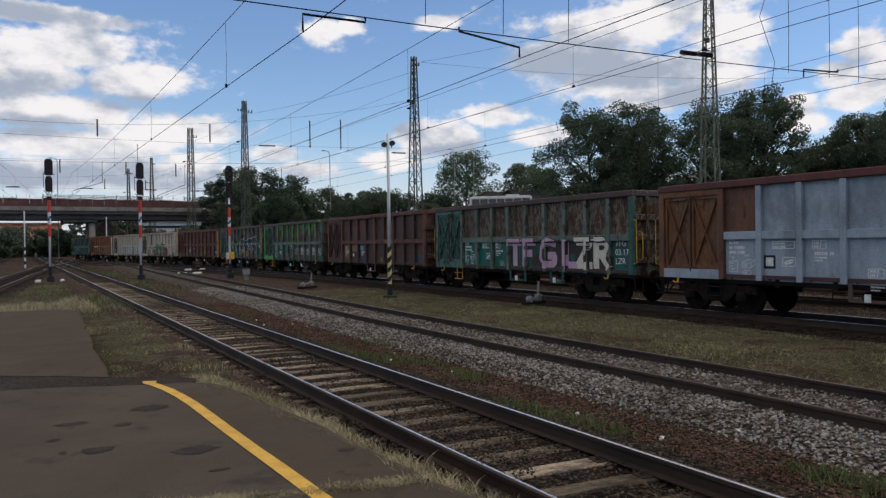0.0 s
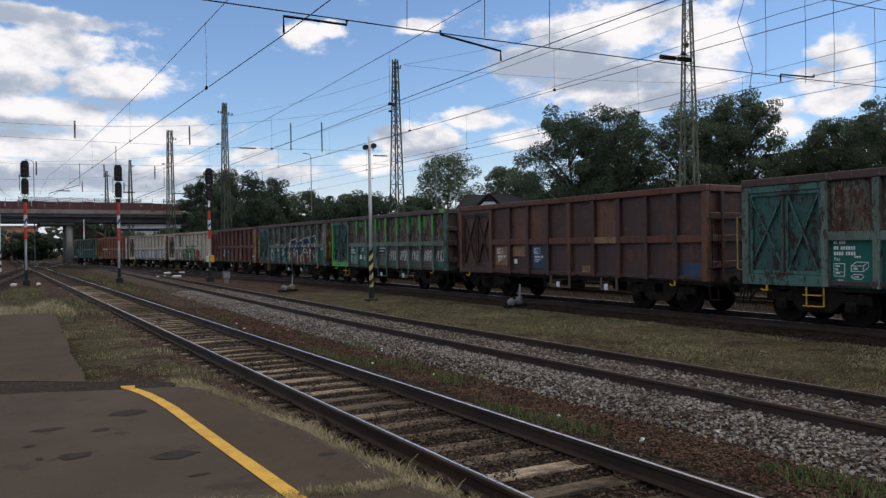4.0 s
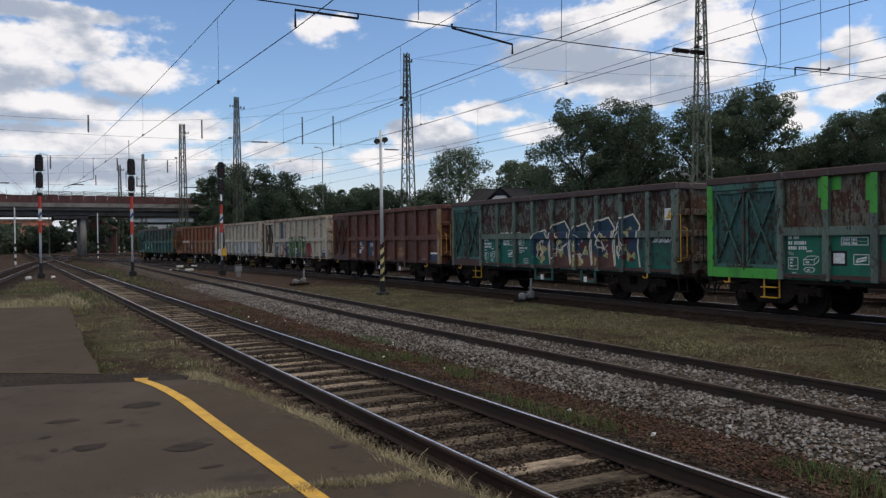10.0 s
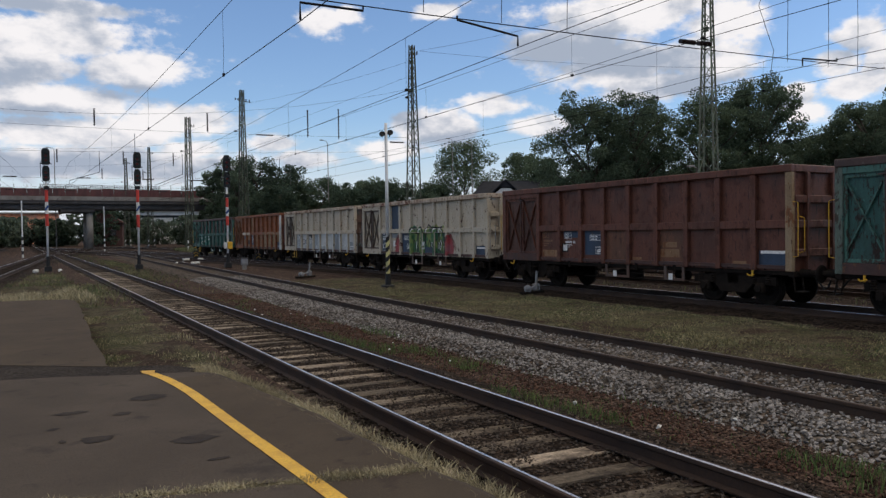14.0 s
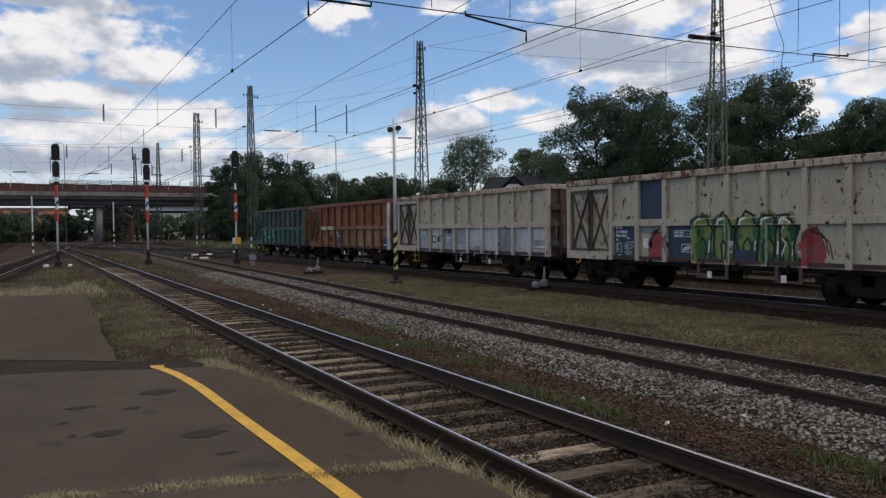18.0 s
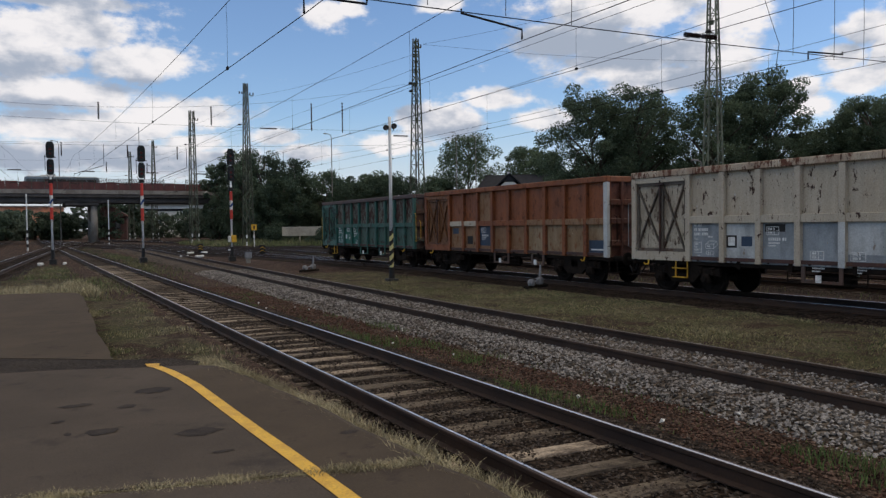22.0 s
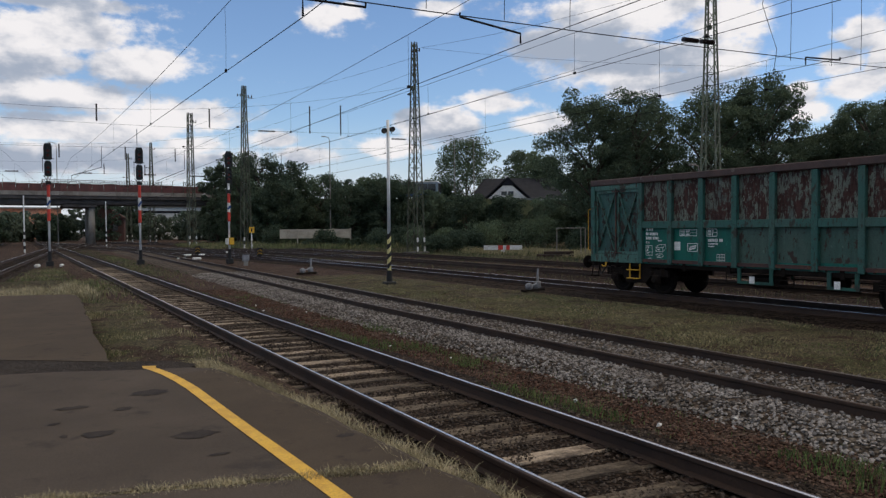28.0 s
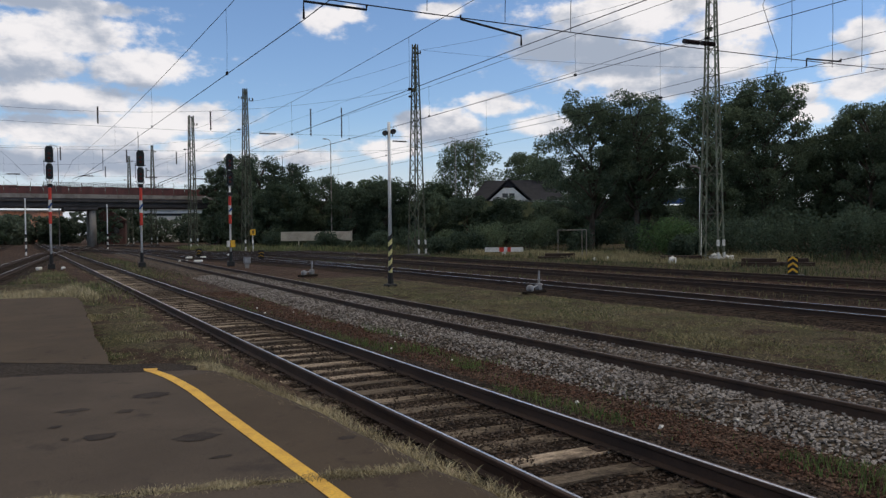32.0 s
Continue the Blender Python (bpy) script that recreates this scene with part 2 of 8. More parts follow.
def foliage(name, base, second, through_share=0.35):
    """Leaves: matt, and letting part of the light through."""
    m = mat(name, base, second, rough=0.7, scale=0.35, fine=3, fine_amt=0.2, bump=0, vary=0.25, island=True, spec=0.12)
    nt = m.node_tree
    bsdf = nt.nodes["Principled BSDF"]
    col = bsdf.inputs["Base Color"].links[0].from_socket
    tl = nt.nodes.new("ShaderNodeBsdfTranslucent")
    nt.links.new(col, tl.inputs["Color"])
    mx = nt.nodes.new("ShaderNodeMixShader")
    mx.inputs[0].default_value = through_share
    nt.links.new(bsdf.outputs[0], mx.inputs[1])
    nt.links.new(tl.outputs[0], mx.inputs[2])
    nt.links.new(mx.outputs[0], nt.nodes["Material Output"].inputs[0])
    return m


M = {}
M["gravel"] = mat("brown_gravel", (0.062, 0.040, 0.031), (0.086, 0.061, 0.047), scale=0.9, fine=30, fine_amt=0.4, bump=0.7, rough=0.95, third=(0.05, 0.047, 0.025), tscale=0.5, tlo=0.6, thi=0.75, spec=0.05, cells=26, cell_amt=0.7)
M["earth"] = mat("grassy_earth", (0.108, 0.090, 0.060), (0.080, 0.078, 0.040), scale=0.6, fine=18, fine_amt=0.5, bump=0.8, rough=0.95, third=(0.066, 0.046, 0.034), tscale=1.3, tlo=0.5, thi=0.58, spec=0.05, cells=40, cell_amt=0.5)
M["ballast"] = mat("grey_ballast", (0.105, 0.088, 0.072), (0.075, 0.056, 0.044), scale=1.2, fine=24, fine_amt=0.4, bump=0.9, rough=0.95, spec=0.05, cells=18, cell_amt=0.7)
M["ballast_dark"] = mat("oily_dark_ballast", (0.030, 0.022, 0.017), (0.045, 0.032, 0.024), scale=1.0, fine=24, fine_amt=0.4, bump=0.9, rough=0.95, spec=0.05, cells=20, cell_amt=0.7)
M["stone"] = mat("crushed_stone", (0.205, 0.190, 0.178), (0.122, 0.108, 0.098), scale=1.5, fine=60, fine_amt=0.2, rough=0.95, vary=0.65, island=True, spec=0.08)
M["stone_brown"] = mat("rusty_stone", (0.074, 0.042, 0.031), (0.104, 0.070, 0.054), scale=1.5, fine=60, fine_amt=0.2, rough=0.95, vary=0.6, island=True, spec=0.05)
M["stone_dark"] = mat("dark_sooty_stone", (0.060, 0.049, 0.041), (0.090, 0.071, 0.057), scale=1.5, fine=60, fine_amt=0.2, rough=0.95, vary=0.6, island=True, spec=0.05)
M["weed_bright"] = mat("fresh_green_weeds", (0.075, 0.125, 0.035), (0.11, 0.145, 0.05), scale=0.6, fine=4, fine_amt=0.3, bump=0, rough=0.8, vary=0.3, island=True)
M["rail"] = mat("rusty_rail_steel", (0.055, 0.035, 0.026), (0.035, 0.024, 0.02), scale=1.5, fine=30, rough=0.75, metal=0.2)
M["rail_top"] = mat("polished_rail_head", (0.66, 0.65, 0.68), (0.5, 0.48, 0.49), scale=2, fine=50, fine_amt=0.1, rough=0.3, metal=1.0, bump=0.0, stretch=(4, 0.2, 1))
M["rail_dull"] = mat("dull_rail_head", (0.13, 0.11, 0.10), (0.08, 0.06, 0.05), scale=2, fine=50, rough=0.45, metal=0.8, bump=0.03, stretch=(4, 0.2, 1))
M["sleeper"] = mat("weathered_timber_sleeper", (0.072, 0.058, 0.047), (0.24, 0.195, 0.148), scale=2.3, lo=0.40, hi=0.60, fine=35, fine_amt=0.35, bump=0.4, rough=0.95, vary=0.5, stretch=(0.9, 2.2, 1), spec=0.08)
M["sleeper_far"] = mat("buried_far_sleeper", (0.045, 0.036, 0.029), (0.07, 0.056, 0.045), scale=2, fine=25, rough=0.95, vary=0.3, spec=0.05)
M["ivy_bank"] = mat("ivy_covered_bank", (0.028, 0.036, 0.02), (0.045, 0.05, 0.028), scale=0.8, fine=8, fine_amt=0.5, bump=0.8, rough=0.95, spec=0.05)
M["sleeper_dark"] = mat("dark_timber_sleeper", (0.04, 0.03, 0.024), (0.028, 0.021, 0.018), scale=2, fine=35, rough=0.95, island=True, vary=0.3, spec=0.05)
M["asphalt"] = mat("old_asphalt", (0.068, 0.056, 0.047), (0.086, 0.070, 0.058), scale=0.8, lo=0.35, hi=0.7, fine=70, fine_amt=0.22, bump=0.2, rough=0.9, third=(0.052, 0.044, 0.039), tscale=2.2, tlo=0.55, thi=0.72, spec=0.06)
M["asphalt_brown"] = mat("brown_trodden_asphalt", (0.063, 0.050, 0.039), (0.078, 0.061, 0.046), scale=0.9, lo=0.35, hi=0.7, fine=60, fine_amt=0.14, bump=0.15, rough=0.9, third=(0.048, 0.038, 0.032), tscale=3.0, tlo=0.58, thi=0.7, spec=0.06)
M["asphalt_dark"] = mat("patched_asphalt", (0.046, 0.039, 0.035), (0.062, 0.052, 0.045), scale=1.2, fine=45, fine_amt=0.3, bump=0.5, rough=0.95, spec=0.05, cells=50, cell_amt=0.4)
M["stain"] = mat("oil_stain_asphalt", (0.030, 0.025, 0.023), (0.045, 0.037, 0.032), scale=5, fine=55, rough=0.85, spec=0.1)
M["concrete"] = mat("grey_concrete", (0.26, 0.245, 0.225), (0.17, 0.155, 0.14), scale=0.7, fine=30, fine_amt=0.15, rough=0.9, stretch=(1, 1, 0.4), spec=0.1)
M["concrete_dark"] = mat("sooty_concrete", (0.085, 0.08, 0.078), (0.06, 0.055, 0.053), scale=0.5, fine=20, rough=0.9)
M["fence_beige"] = mat("pale_beige_fence_concrete", (0.42, 0.38, 0.31), (0.3, 0.27, 0.22), scale=0.8, rough=0.9)
# white bus body greyed: its backlit side put into the colour
M["bus_dark"] = mat("blue_grey_bus_paint", (0.17, 0.21, 0.25), (0.14, 0.18, 0.21), scale=0.5, rough=0.4)
M["yellow_line"] = mat("worn_yellow_line_paint", (0.64, 0.385, 0.055), (0.52, 0.30, 0.05), scale=5, fine=45, fine_amt=0.2, rough=0.7, third=(0.16, 0.11, 0.05), tscale=14, tlo=0.66, thi=0.75)
M["mast"] = mat("grey_green_lattice_paint", (0.085, 0.10, 0.070), (0.05, 0.048, 0.036), scale=1.5, fine=20, rough=0.7, metal=0.1)
# lit copy of the mast paint: light on the first mast put into colour
M["mast_light"] = mat("pale_grey_green_lattice_paint", (0.15, 0.172, 0.125), (0.10, 0.10, 0.075), scale=1.5, fine=20, rough=0.7)
M["wire"] = mat("dark_wire", (0.018, 0.018, 0.02), rough=0.8, bump=0, spec=0.1)
M["insulator"] = mat("brown_glazed_insulator", (0.035, 0.022, 0.02), rough=0.25, bump=0)
M["black"] = mat("black_signal_paint", (0.012, 0.012, 0.013), (0.02, 0.02, 0.02), rough=0.6)
M["white_paint"] = mat("white_paint", (0.62, 0.62, 0.6), (0.5, 0.49, 0.46), scale=2, rough=0.6)
M["grey_paint"] = mat("light_grey_post_paint", (0.74, 0.75, 0.75), (0.58, 0.58, 0.57), scale=2, rough=0.55, stretch=(1, 1, 0.3))
M["red_paint"] = mat("red_post_paint", (0.52, 0.05, 0.035), (0.4, 0.05, 0.035), scale=2, rough=0.55)
M["blue_paint"] = mat("blue_sign_paint", (0.03, 0.07, 0.2), rough=0.5)
M["yellow_paint"] = mat("yellow_paint", (0.62, 0.36, 0.03), (0.5, 0.28, 0.03), scale=3, rough=0.55)
M["lens"] = mat("dark_signal_lens", (0.02, 0.018, 0.016), rough=0.1, bump=0)
M["lens_red"] = mat("unlit_red_lens", (0.10, 0.01, 0.008), rough=0.12, bump=0)
M["bogie"] = mat("oily_black_bogie", (0.014, 0.0115, 0.010), (0.022, 0.017, 0.014), scale=3, fine=20, rough=0.85, spec=0.06)
M["wheel"] = mat("dark_wheel_steel", (0.011, 0.009, 0.008), (0.016, 0.013, 0.011), scale=3, fine=20, rough=0.85, spec=0.05)
M["leaf_a"] = foliage("dark_green_leaves", (0.088, 0.122, 0.084), (0.108, 0.146, 0.094), 0.5)
M["leaf_b"] = foliage("mid_green_leaves", (0.098, 0.136, 0.088), (0.118, 0.156, 0.096), 0.5)
M["leaf_c"] = foliage("deep_green_ivy_leaves", (0.056, 0.082, 0.058), (0.074, 0.104, 0.068), 0.45)
# far leaves are lightened, the distance haze put into their colour
M["leaf_far"] = foliage("dark_far_leaves", (0.105, 0.135, 0.100), (0.130, 0.160, 0.115), 0.4)
M["leaf_light"] = foliage("light_green_bush_leaves", (0.062, 0.112, 0.046), (0.085, 0.135, 0.055), 0.4)
M["bark"] = mat("grey_brown_bark", (0.09, 0.075, 0.06), (0.05, 0.042, 0.034), scale=3, fine=20, fine_amt=0.4, bump=0.6, rough=0.95, stretch=(1, 1, 0.25))
M["grass_dry"] = mat("dry_grass", (0.37, 0.32, 0.20), (0.22, 0.19, 0.11), scale=0.5, fine=4, fine_amt=0.3, bump=0, rough=0.8, vary=0.35, island=True)
M["grass_strip"] = mat("short_straw_grass", (0.29, 0.25, 0.14), (0.17, 0.16, 0.08), scale=0.5, fine=4, fine_amt=0.3, bump=0, rough=0.8, vary=0.25, island=True)
M["grass"] = mat("green_grass", (0.085, 0.108, 0.042), (0.19, 0.175, 0.09), scale=0.4, lo=0.42, hi=0.62, fine=4, fine_amt=0.3, bump=0, rough=0.8, vary=0.35, island=True)
M["weed"] = mat("green_weeds", (0.046, 0.064, 0.026), (0.11, 0.095, 0.048), scale=0.25, lo=0.45, hi=0.7, fine=4, fine_amt=0.3, bump=0, rough=0.8, vary=0.3, island=True)
M["roof"] = mat("dark_roof_tiles", (0.024, 0.025, 0.032), (0.017, 0.018, 0.022), scale=1, fine=8, fine_amt=0.3, rough=0.8)
M["plaster"] = mat("white_plaster", (0.62, 0.62, 0.6), (0.5, 0.5, 0.48), scale=0.5, rough=0.9)
M["glass"] = mat("dark_window_glass", (0.015, 0.018, 0.022), rough=0.08, bump=0, spec=0.6)
M["brick_red"] = mat("orange_brick_wall", (0.66, 0.25, 0.13), (0.56, 0.30, 0.2), scale=0.12, fine=0.6, fine_amt=0.35, rough=0.9)
M["brick_dull"] = mat("dull_red_brick", (0.10, 0.05, 0.042), (0.08, 0.043, 0.037), scale=0.5, fine=3, rough=0.9)
M["parapet"] = mat("red_brown_parapet_sheet", (0.12, 0.045, 0.042), (0.08, 0.035, 0.033), scale=0.4, fine=6, rough=0.6, stretch=(3, 3, 0.3))
M["road"] = mat("road_asphalt", (0.05, 0.05, 0.05), (0.06, 0.06, 0.058), scale=0.3, fine=20, rough=0.9)
M["cable_grey"] = mat("pale_grey_enamel", (0.24, 0.25, 0.27), (0.15, 0.15, 0.155), scale=3, rough=0.6)
M["bag"] = mat("white_plastic_sack", (0.7, 0.7, 0.68), (0.55, 0.54, 0.5), scale=6, fine=20, rough=0.5, bump=0.4)
M["timber"] = mat("old_rusty_timber", (0.030, 0.020, 0.016), (0.055, 0.036, 0.026), scale=2, fine=25, rough=0.9, stretch=(3, 0.4, 3))


# ---------------------------------------------------------------- mesh helpers
def box(bm, x0, x1, y0, y1, z0, z1, bevel=0.0):
    v = [bm.verts.new((x, y, z)) for z in (z0, z1) for y in (y0, y1) for x in (x0, x1)]
    fs = [bm.faces.new([v[i] for i in f]) for f in ((0, 2, 3, 1), (4, 5, 7, 6), (0, 1, 5, 4), (2, 6, 7, 3), (0, 4, 6, 2), (1, 3, 7, 5))]
    if bevel:
        es = list({e for f in fs for e in f.edges})
        bmesh.ops.bevel(bm, geom=es, offset=bevel, segments=1, affect="EDGES", profile=0.5)


def tube(bm, a, b, r, r2=None, n=8, cap=True):
    a, b = Vector(a), Vector(b)
    r2 = r if r2 is None else r2
    q = (b - a).to_track_quat("Z", "Y")
    rings = []
    for p, rr in ((a, r), (b, r2)):
        rings.append([bm.verts.new(p + q @ Vector((rr * math.cos(2 * math.pi * i / n), rr * math.sin(2 * math.pi * i / n), 0))) for i in range(n)])
    for i in range(n):
        j = (i + 1) % n
        bm.faces.new((rings[0][i], rings[0][j], rings[1][j], rings[1][i]))
    if cap:
        bm.faces.new(rings[0][::-1])
        bm.faces.new(rings[1])


def bar(bm, a, b, w, d, up=(0, 0, 1)):
    """A square bar from a to b, w wide and d deep."""
    a, b = Vector(a), Vector(b)
    z = (b - a).normalized()
    x = Vector(up).cross(z)
    if x.length < 1e-4:
        x = Vector((1, 0, 0)).cross(z)
    x.normalize()
    y = z.cross(x)
    c = [(-w / 2, -d / 2), (w / 2, -d / 2), (w / 2, d / 2), (-w / 2, d / 2)]
    v = [bm.verts.new(p + x * i + y * j) for p in (a, b) for i, j in c]
    for f in ((3, 2, 1, 0), (4, 5, 6, 7), (0, 1, 5, 4), (1, 2, 6, 5), (2, 3, 7, 6), (3, 0, 4, 7)):
        bm.faces.new([v[i] for i in f])


def pipe(bm, pts, r, n=6):
    """One bent rod through the points."""
    pts = [Vector(q) for q in pts]
    rings, ref = [], None
    for i, q in enumerate(pts):
        d = (pts[min(i + 1, len(pts) - 1)] - pts[max(i - 1, 0)]).normalized()
        if ref is None:
            ref = d.orthogonal().normalized()
        x = (ref - d * ref.dot(d))
        x = x.normalized() if x.length > 1e-4 else d.orthogonal().normalized()
        ref = x
        y = d.cross(x)
        rings.append([bm.verts.new(q + (x * math.cos(2 * math.pi * k / n) + y * math.sin(2 * math.pi * k / n)) * r) for k in range(n)])
    for a, b in zip(rings, rings[1:]):
        for k in range(n):
            bm.faces.new((a[k], a[(k + 1) % n], b[(k + 1) % n], b[k]))
    bm.faces.new(rings[0][::-1])
    bm.faces.new(rings[-1])


def lathe(bm, profile, centre=(0, 0, 0), axis="Z", n=16):
    """Turned shape: profile of (radius, height)."""
    rings = []
    for r, h in profile:
        ring = []
        for i in range(n):
            c, s = r * math.cos(2 * math.pi * i / n), r * math.sin(2 * math.pi * i / n)
            p = {"Z": (c, s, h), "X": (h, c, s), "Y": (s, h, c)}[axis]
            ring.append(bm.verts.new(Vector(centre) + Vector(p)))
        rings.append(ring)
    for a, b in zip(rings, rings[1:]):
        for i in range(n):
            j = (i + 1) % n
            bm.faces.new((a[i], a[j], b[j], b[i]))
    bm.faces.new(rings[0][::-1])
    bm.faces.new(rings[-1])


def done(name, bm, material, smooth=False):
    me = bpy.data.meshes.new(name)
    bmesh.ops.recalc_face_normals(bm, faces=bm.faces)
    bm.to_mesh(me)
    bm.free()
    for x in (material if isinstance(material, (list, tuple)) else [material]):
        me.materials.append(x)
    if smooth:
        for p in me.polygons:
            p.use_smooth = True
    return me


def part(name, bm, material, parent, label="", smooth=False):
    """Links a bmesh as one mesh object under a thing or a part."""
    ob = new(name, done(name, bm, material, smooth))
    ob.parent = parent
    return tagged(ob, label) if label else ob


def thing(name, bm, material, label, category, group="", kind="", at=None, smooth=False):
    ob = new(name, done(name, bm, material, smooth))
    if at is not None:
        ob.matrix_world = at
    return tagged(ob, label, category, group, kind)


def base(name, at, label, category, group="", kind=""):
    ob = new(name)
    ob.empty_display_size = 0.2
    ob.matrix_basis = at
    return tagged(ob, label, category, group, kind)


def pbox(name, dims, material, parent, label="", bevel=0.0):
    bm = bmesh.new()
    box(bm, *dims, bevel=bevel)
    return part(name, bm, material, parent, label)


def raw(name, verts, faces, material):
    me = bpy.data.meshes.new(name)
    me.from_pydata(verts, [], faces)
    me.materials.append(material)
    return me


# ---------------------------------------------------------------- lines of the plan
BEND_AT, BEND_R, BEND_LEN = 64.0, 150.0, 20.0


def bend(l, x0, at=BEND_AT, r=BEND_R, length=BEND_LEN):
    """A straight along y at x0 that turns left through an arc; l metres along it: x, y, heading."""
    if l <= at:
        return x0, l, 0.0
    a = min(l - at, length) / r
    x, y = x0 - r * (1 - math.cos(a)), at + r * math.sin(a)
    rest = max(0.0, l - at - length)
    return x - rest * math.sin(a), y + rest * math.cos(a), a


TRAIN_X = 18.45


YARD = -0.10  # the freight yard lies a little lower than the platform tracks


def line_1(l):
    return 4.36, l


def line_2(l):
    return 8.98 + max(0.0, min(l, 90.0) - 18.0) * 0.031 + max(0.0, l - 90.0) * 0.012, l


def line_train(l):
    return bend(l, TRAIN_X)[:2]


def line_branch(l):
    return bend(l, TRAIN_X, 34.0, 150.0, 26.0)[:2]


def line_4(l):
    return bend(l, 24.0, 92.0, 180.0, 24.0)[:2]


def line_5(l):
    return bend(l, 29.3, 120.0, 220.0, 20.0)[:2]


def line_left(l):
    a = min(max(l - 104.0, 0.0), 38.0)
    return -0.38 + 0.088 * (l - 58.5) - 0.5 * a * a * 0.088 / 38.0 - max(0.0, l - 142.0) * 0.088, l


def line_fan_a(l):
    return bend(l, 24.0, 46.0, 150.0, 25.0)[:2]


def line_fan_b(l):
    return bend(l, 29.3, 58.0, 180.0, 22.0)[:2]


def line_cross(l):
    return 4.36 + 0.135 * (l - 96.0), l


def line_cross_back(l):
    return 11.6 - 0.16 * (l - 92.0), l


def line_throat(l):
    return -4.5 + 0.02 * (l - 100), l


# ---------------------------------------------------------------- ground
def yard_edge(y):
    """Where the ground steps down to the freight yard."""
    return max(line_branch(y)[0] - 1.9, line_2(y)[0] + 2.1)


def build_ground():
    v, f = [], []
    ys = [-3000, -300, -30, 0, 15, 30, 36, 42, 48, 54, 60, 70, 80, 90, 100, 112, 125, 160, 400, 3000]
    for y in ys:
        e = yard_edge(min(max(y, -30), 112))
        low = YARD if -40 < y < 120 else 0.0
        row = [(-3000, 0), (-300, 0), (-60, 0), (-12, 0), (0, 0), (e - 0.6, 0), (e, low), (40, low), (80, low), (300, 0), (3000, 0)]
        for x, z in row:
            v.append((x, y, -0.09 + z))
    n = len(row)
    for j in range(len(ys) - 1):
        for i in range(n - 1):
            a = j * n + i
            f.append((a, a + 1, a + 1 + n, a + n))
    tagged(new("ground", raw("ground", v, f, M["gravel"])), "flat brown gravelly railway ground", "ground", kind="structure")


def strip(name, edge_a, edge_b, y0, y1, step, z, lump, material, label, n=6, seed=1):
    """Uneven sheet of soil between two edges, given as functions of y."""
    v, f = [], []
    ny = int((y1 - y0) / step) + 1
    for j in range(ny):
        y = y0 + (y1 - y0) * j / (ny - 1)
        for i in range(n + 1):
            x = edge_a(y) + (edge_b(y) - edge_a(y)) * i / n
            q = noise.noise(Vector((x * 0.8, y * 0.8, seed * 7.3)))
            edge = 0 if 0 < i < n else -0.05 - max(0.0, z + 0.05)
            v.append((x, y, z + lump * q + edge))
    for j in range(ny - 1):
        for i in range(n):
            a = j * (n + 1) + i
            f.append((a, a + 1, a + n + 2, a + n + 1))
    me = raw(name, v, f, material)
    for p in me.polygons:
        p.use_smooth = True
    return tagged(new(name, me), label, "ground", kind="structure")


RAIL = [(-0.07, 0.0), (0.07, 0.0), (0.07, 0.012), (0.012, 0.03), (0.012, 0.115), (0.036, 0.132), (0.036, 0.162), (0.031, 0.170), (-0.002, 0.1725), (-0.031, 0.170),
        (-0.036, 0.162), (-0.036, 0.132), (-0.012, 0.115), (-0.012, 0.03), (-0.07, 0.012)]


def rail_mesh(line, side, l0, l1, step, top, wide=False):
    v, f, k = [], [], len(RAIL)
    n = max(2, int((l1 - l0) / step) + 1)
    tops = []
    for j in range(n):
        l = l0 + (l1 - l0) * j / (n - 1)
        x, y = line(l)
        x2, y2 = line(l + 0.5)
        d = Vector((x2 - x, y2 - y, 0)).normalized()
        r = Vector((d.y, -d.x, 0))
        for a, b in RAIL:
            p = Vector((x, y, 0)) + r * (side * 0.753 + a)
            v.append((p.x, p.y, b))
    for j in range(n - 1):
        for i in range(k):
            a, b = j * k + i, j * k + (i + 1) % k
            f.append((a, b, b + k, a + k))
            tops.append(1 if (i in (7, 8) if wide else i == (8 if side > 0 else 7)) else 0)
    f += [tuple(range(k))[::-1], tuple(range((n - 1) * k, n * k))]
    tops += [0, 0]
    me = raw("rail", v, f, M["rail"])
    me.materials.append(top)
    me.polygons.foreach_set("material_index", tops)
    return me


def bed(name, line, l0, l1, half, z, material, parent, step=4.0, skirt=0.45):
    v, f = [], []
    n = int((l1 - l0) / step) + 1
    for j in range(n):
        l = l0 + (l1 - l0) * j / (n - 1)
        x, y = line(l)
        for o, zz in ((-half - skirt, -0.1), (-half, z), (half, z), (half + skirt, -0.1)):
            v.append((x + o, y, zz))
    for j in range(n - 1):
        for i in range(3):
            a = j * 4 + i
            f.append((a, a + 1, a + 5, a + 4))
    ob = new(name, raw(name, v, f, material))
    ob.parent = parent
    return ob


def track(name, line, l0, l1, label, top, ballast, z, half=1.35, step=4.0, wide=False, at=0.0):
    t = base(name, pose(0, 0, at), label, "railway track", kind="structure")
    for s in (-1, 1):
        ob = new("rail", rail_mesh(line, s, l0, l1, step, top, wide))
        ob.parent = t
    bed("ballast_bed", line, l0, l1, half, z, ballast, t, step)
    return t


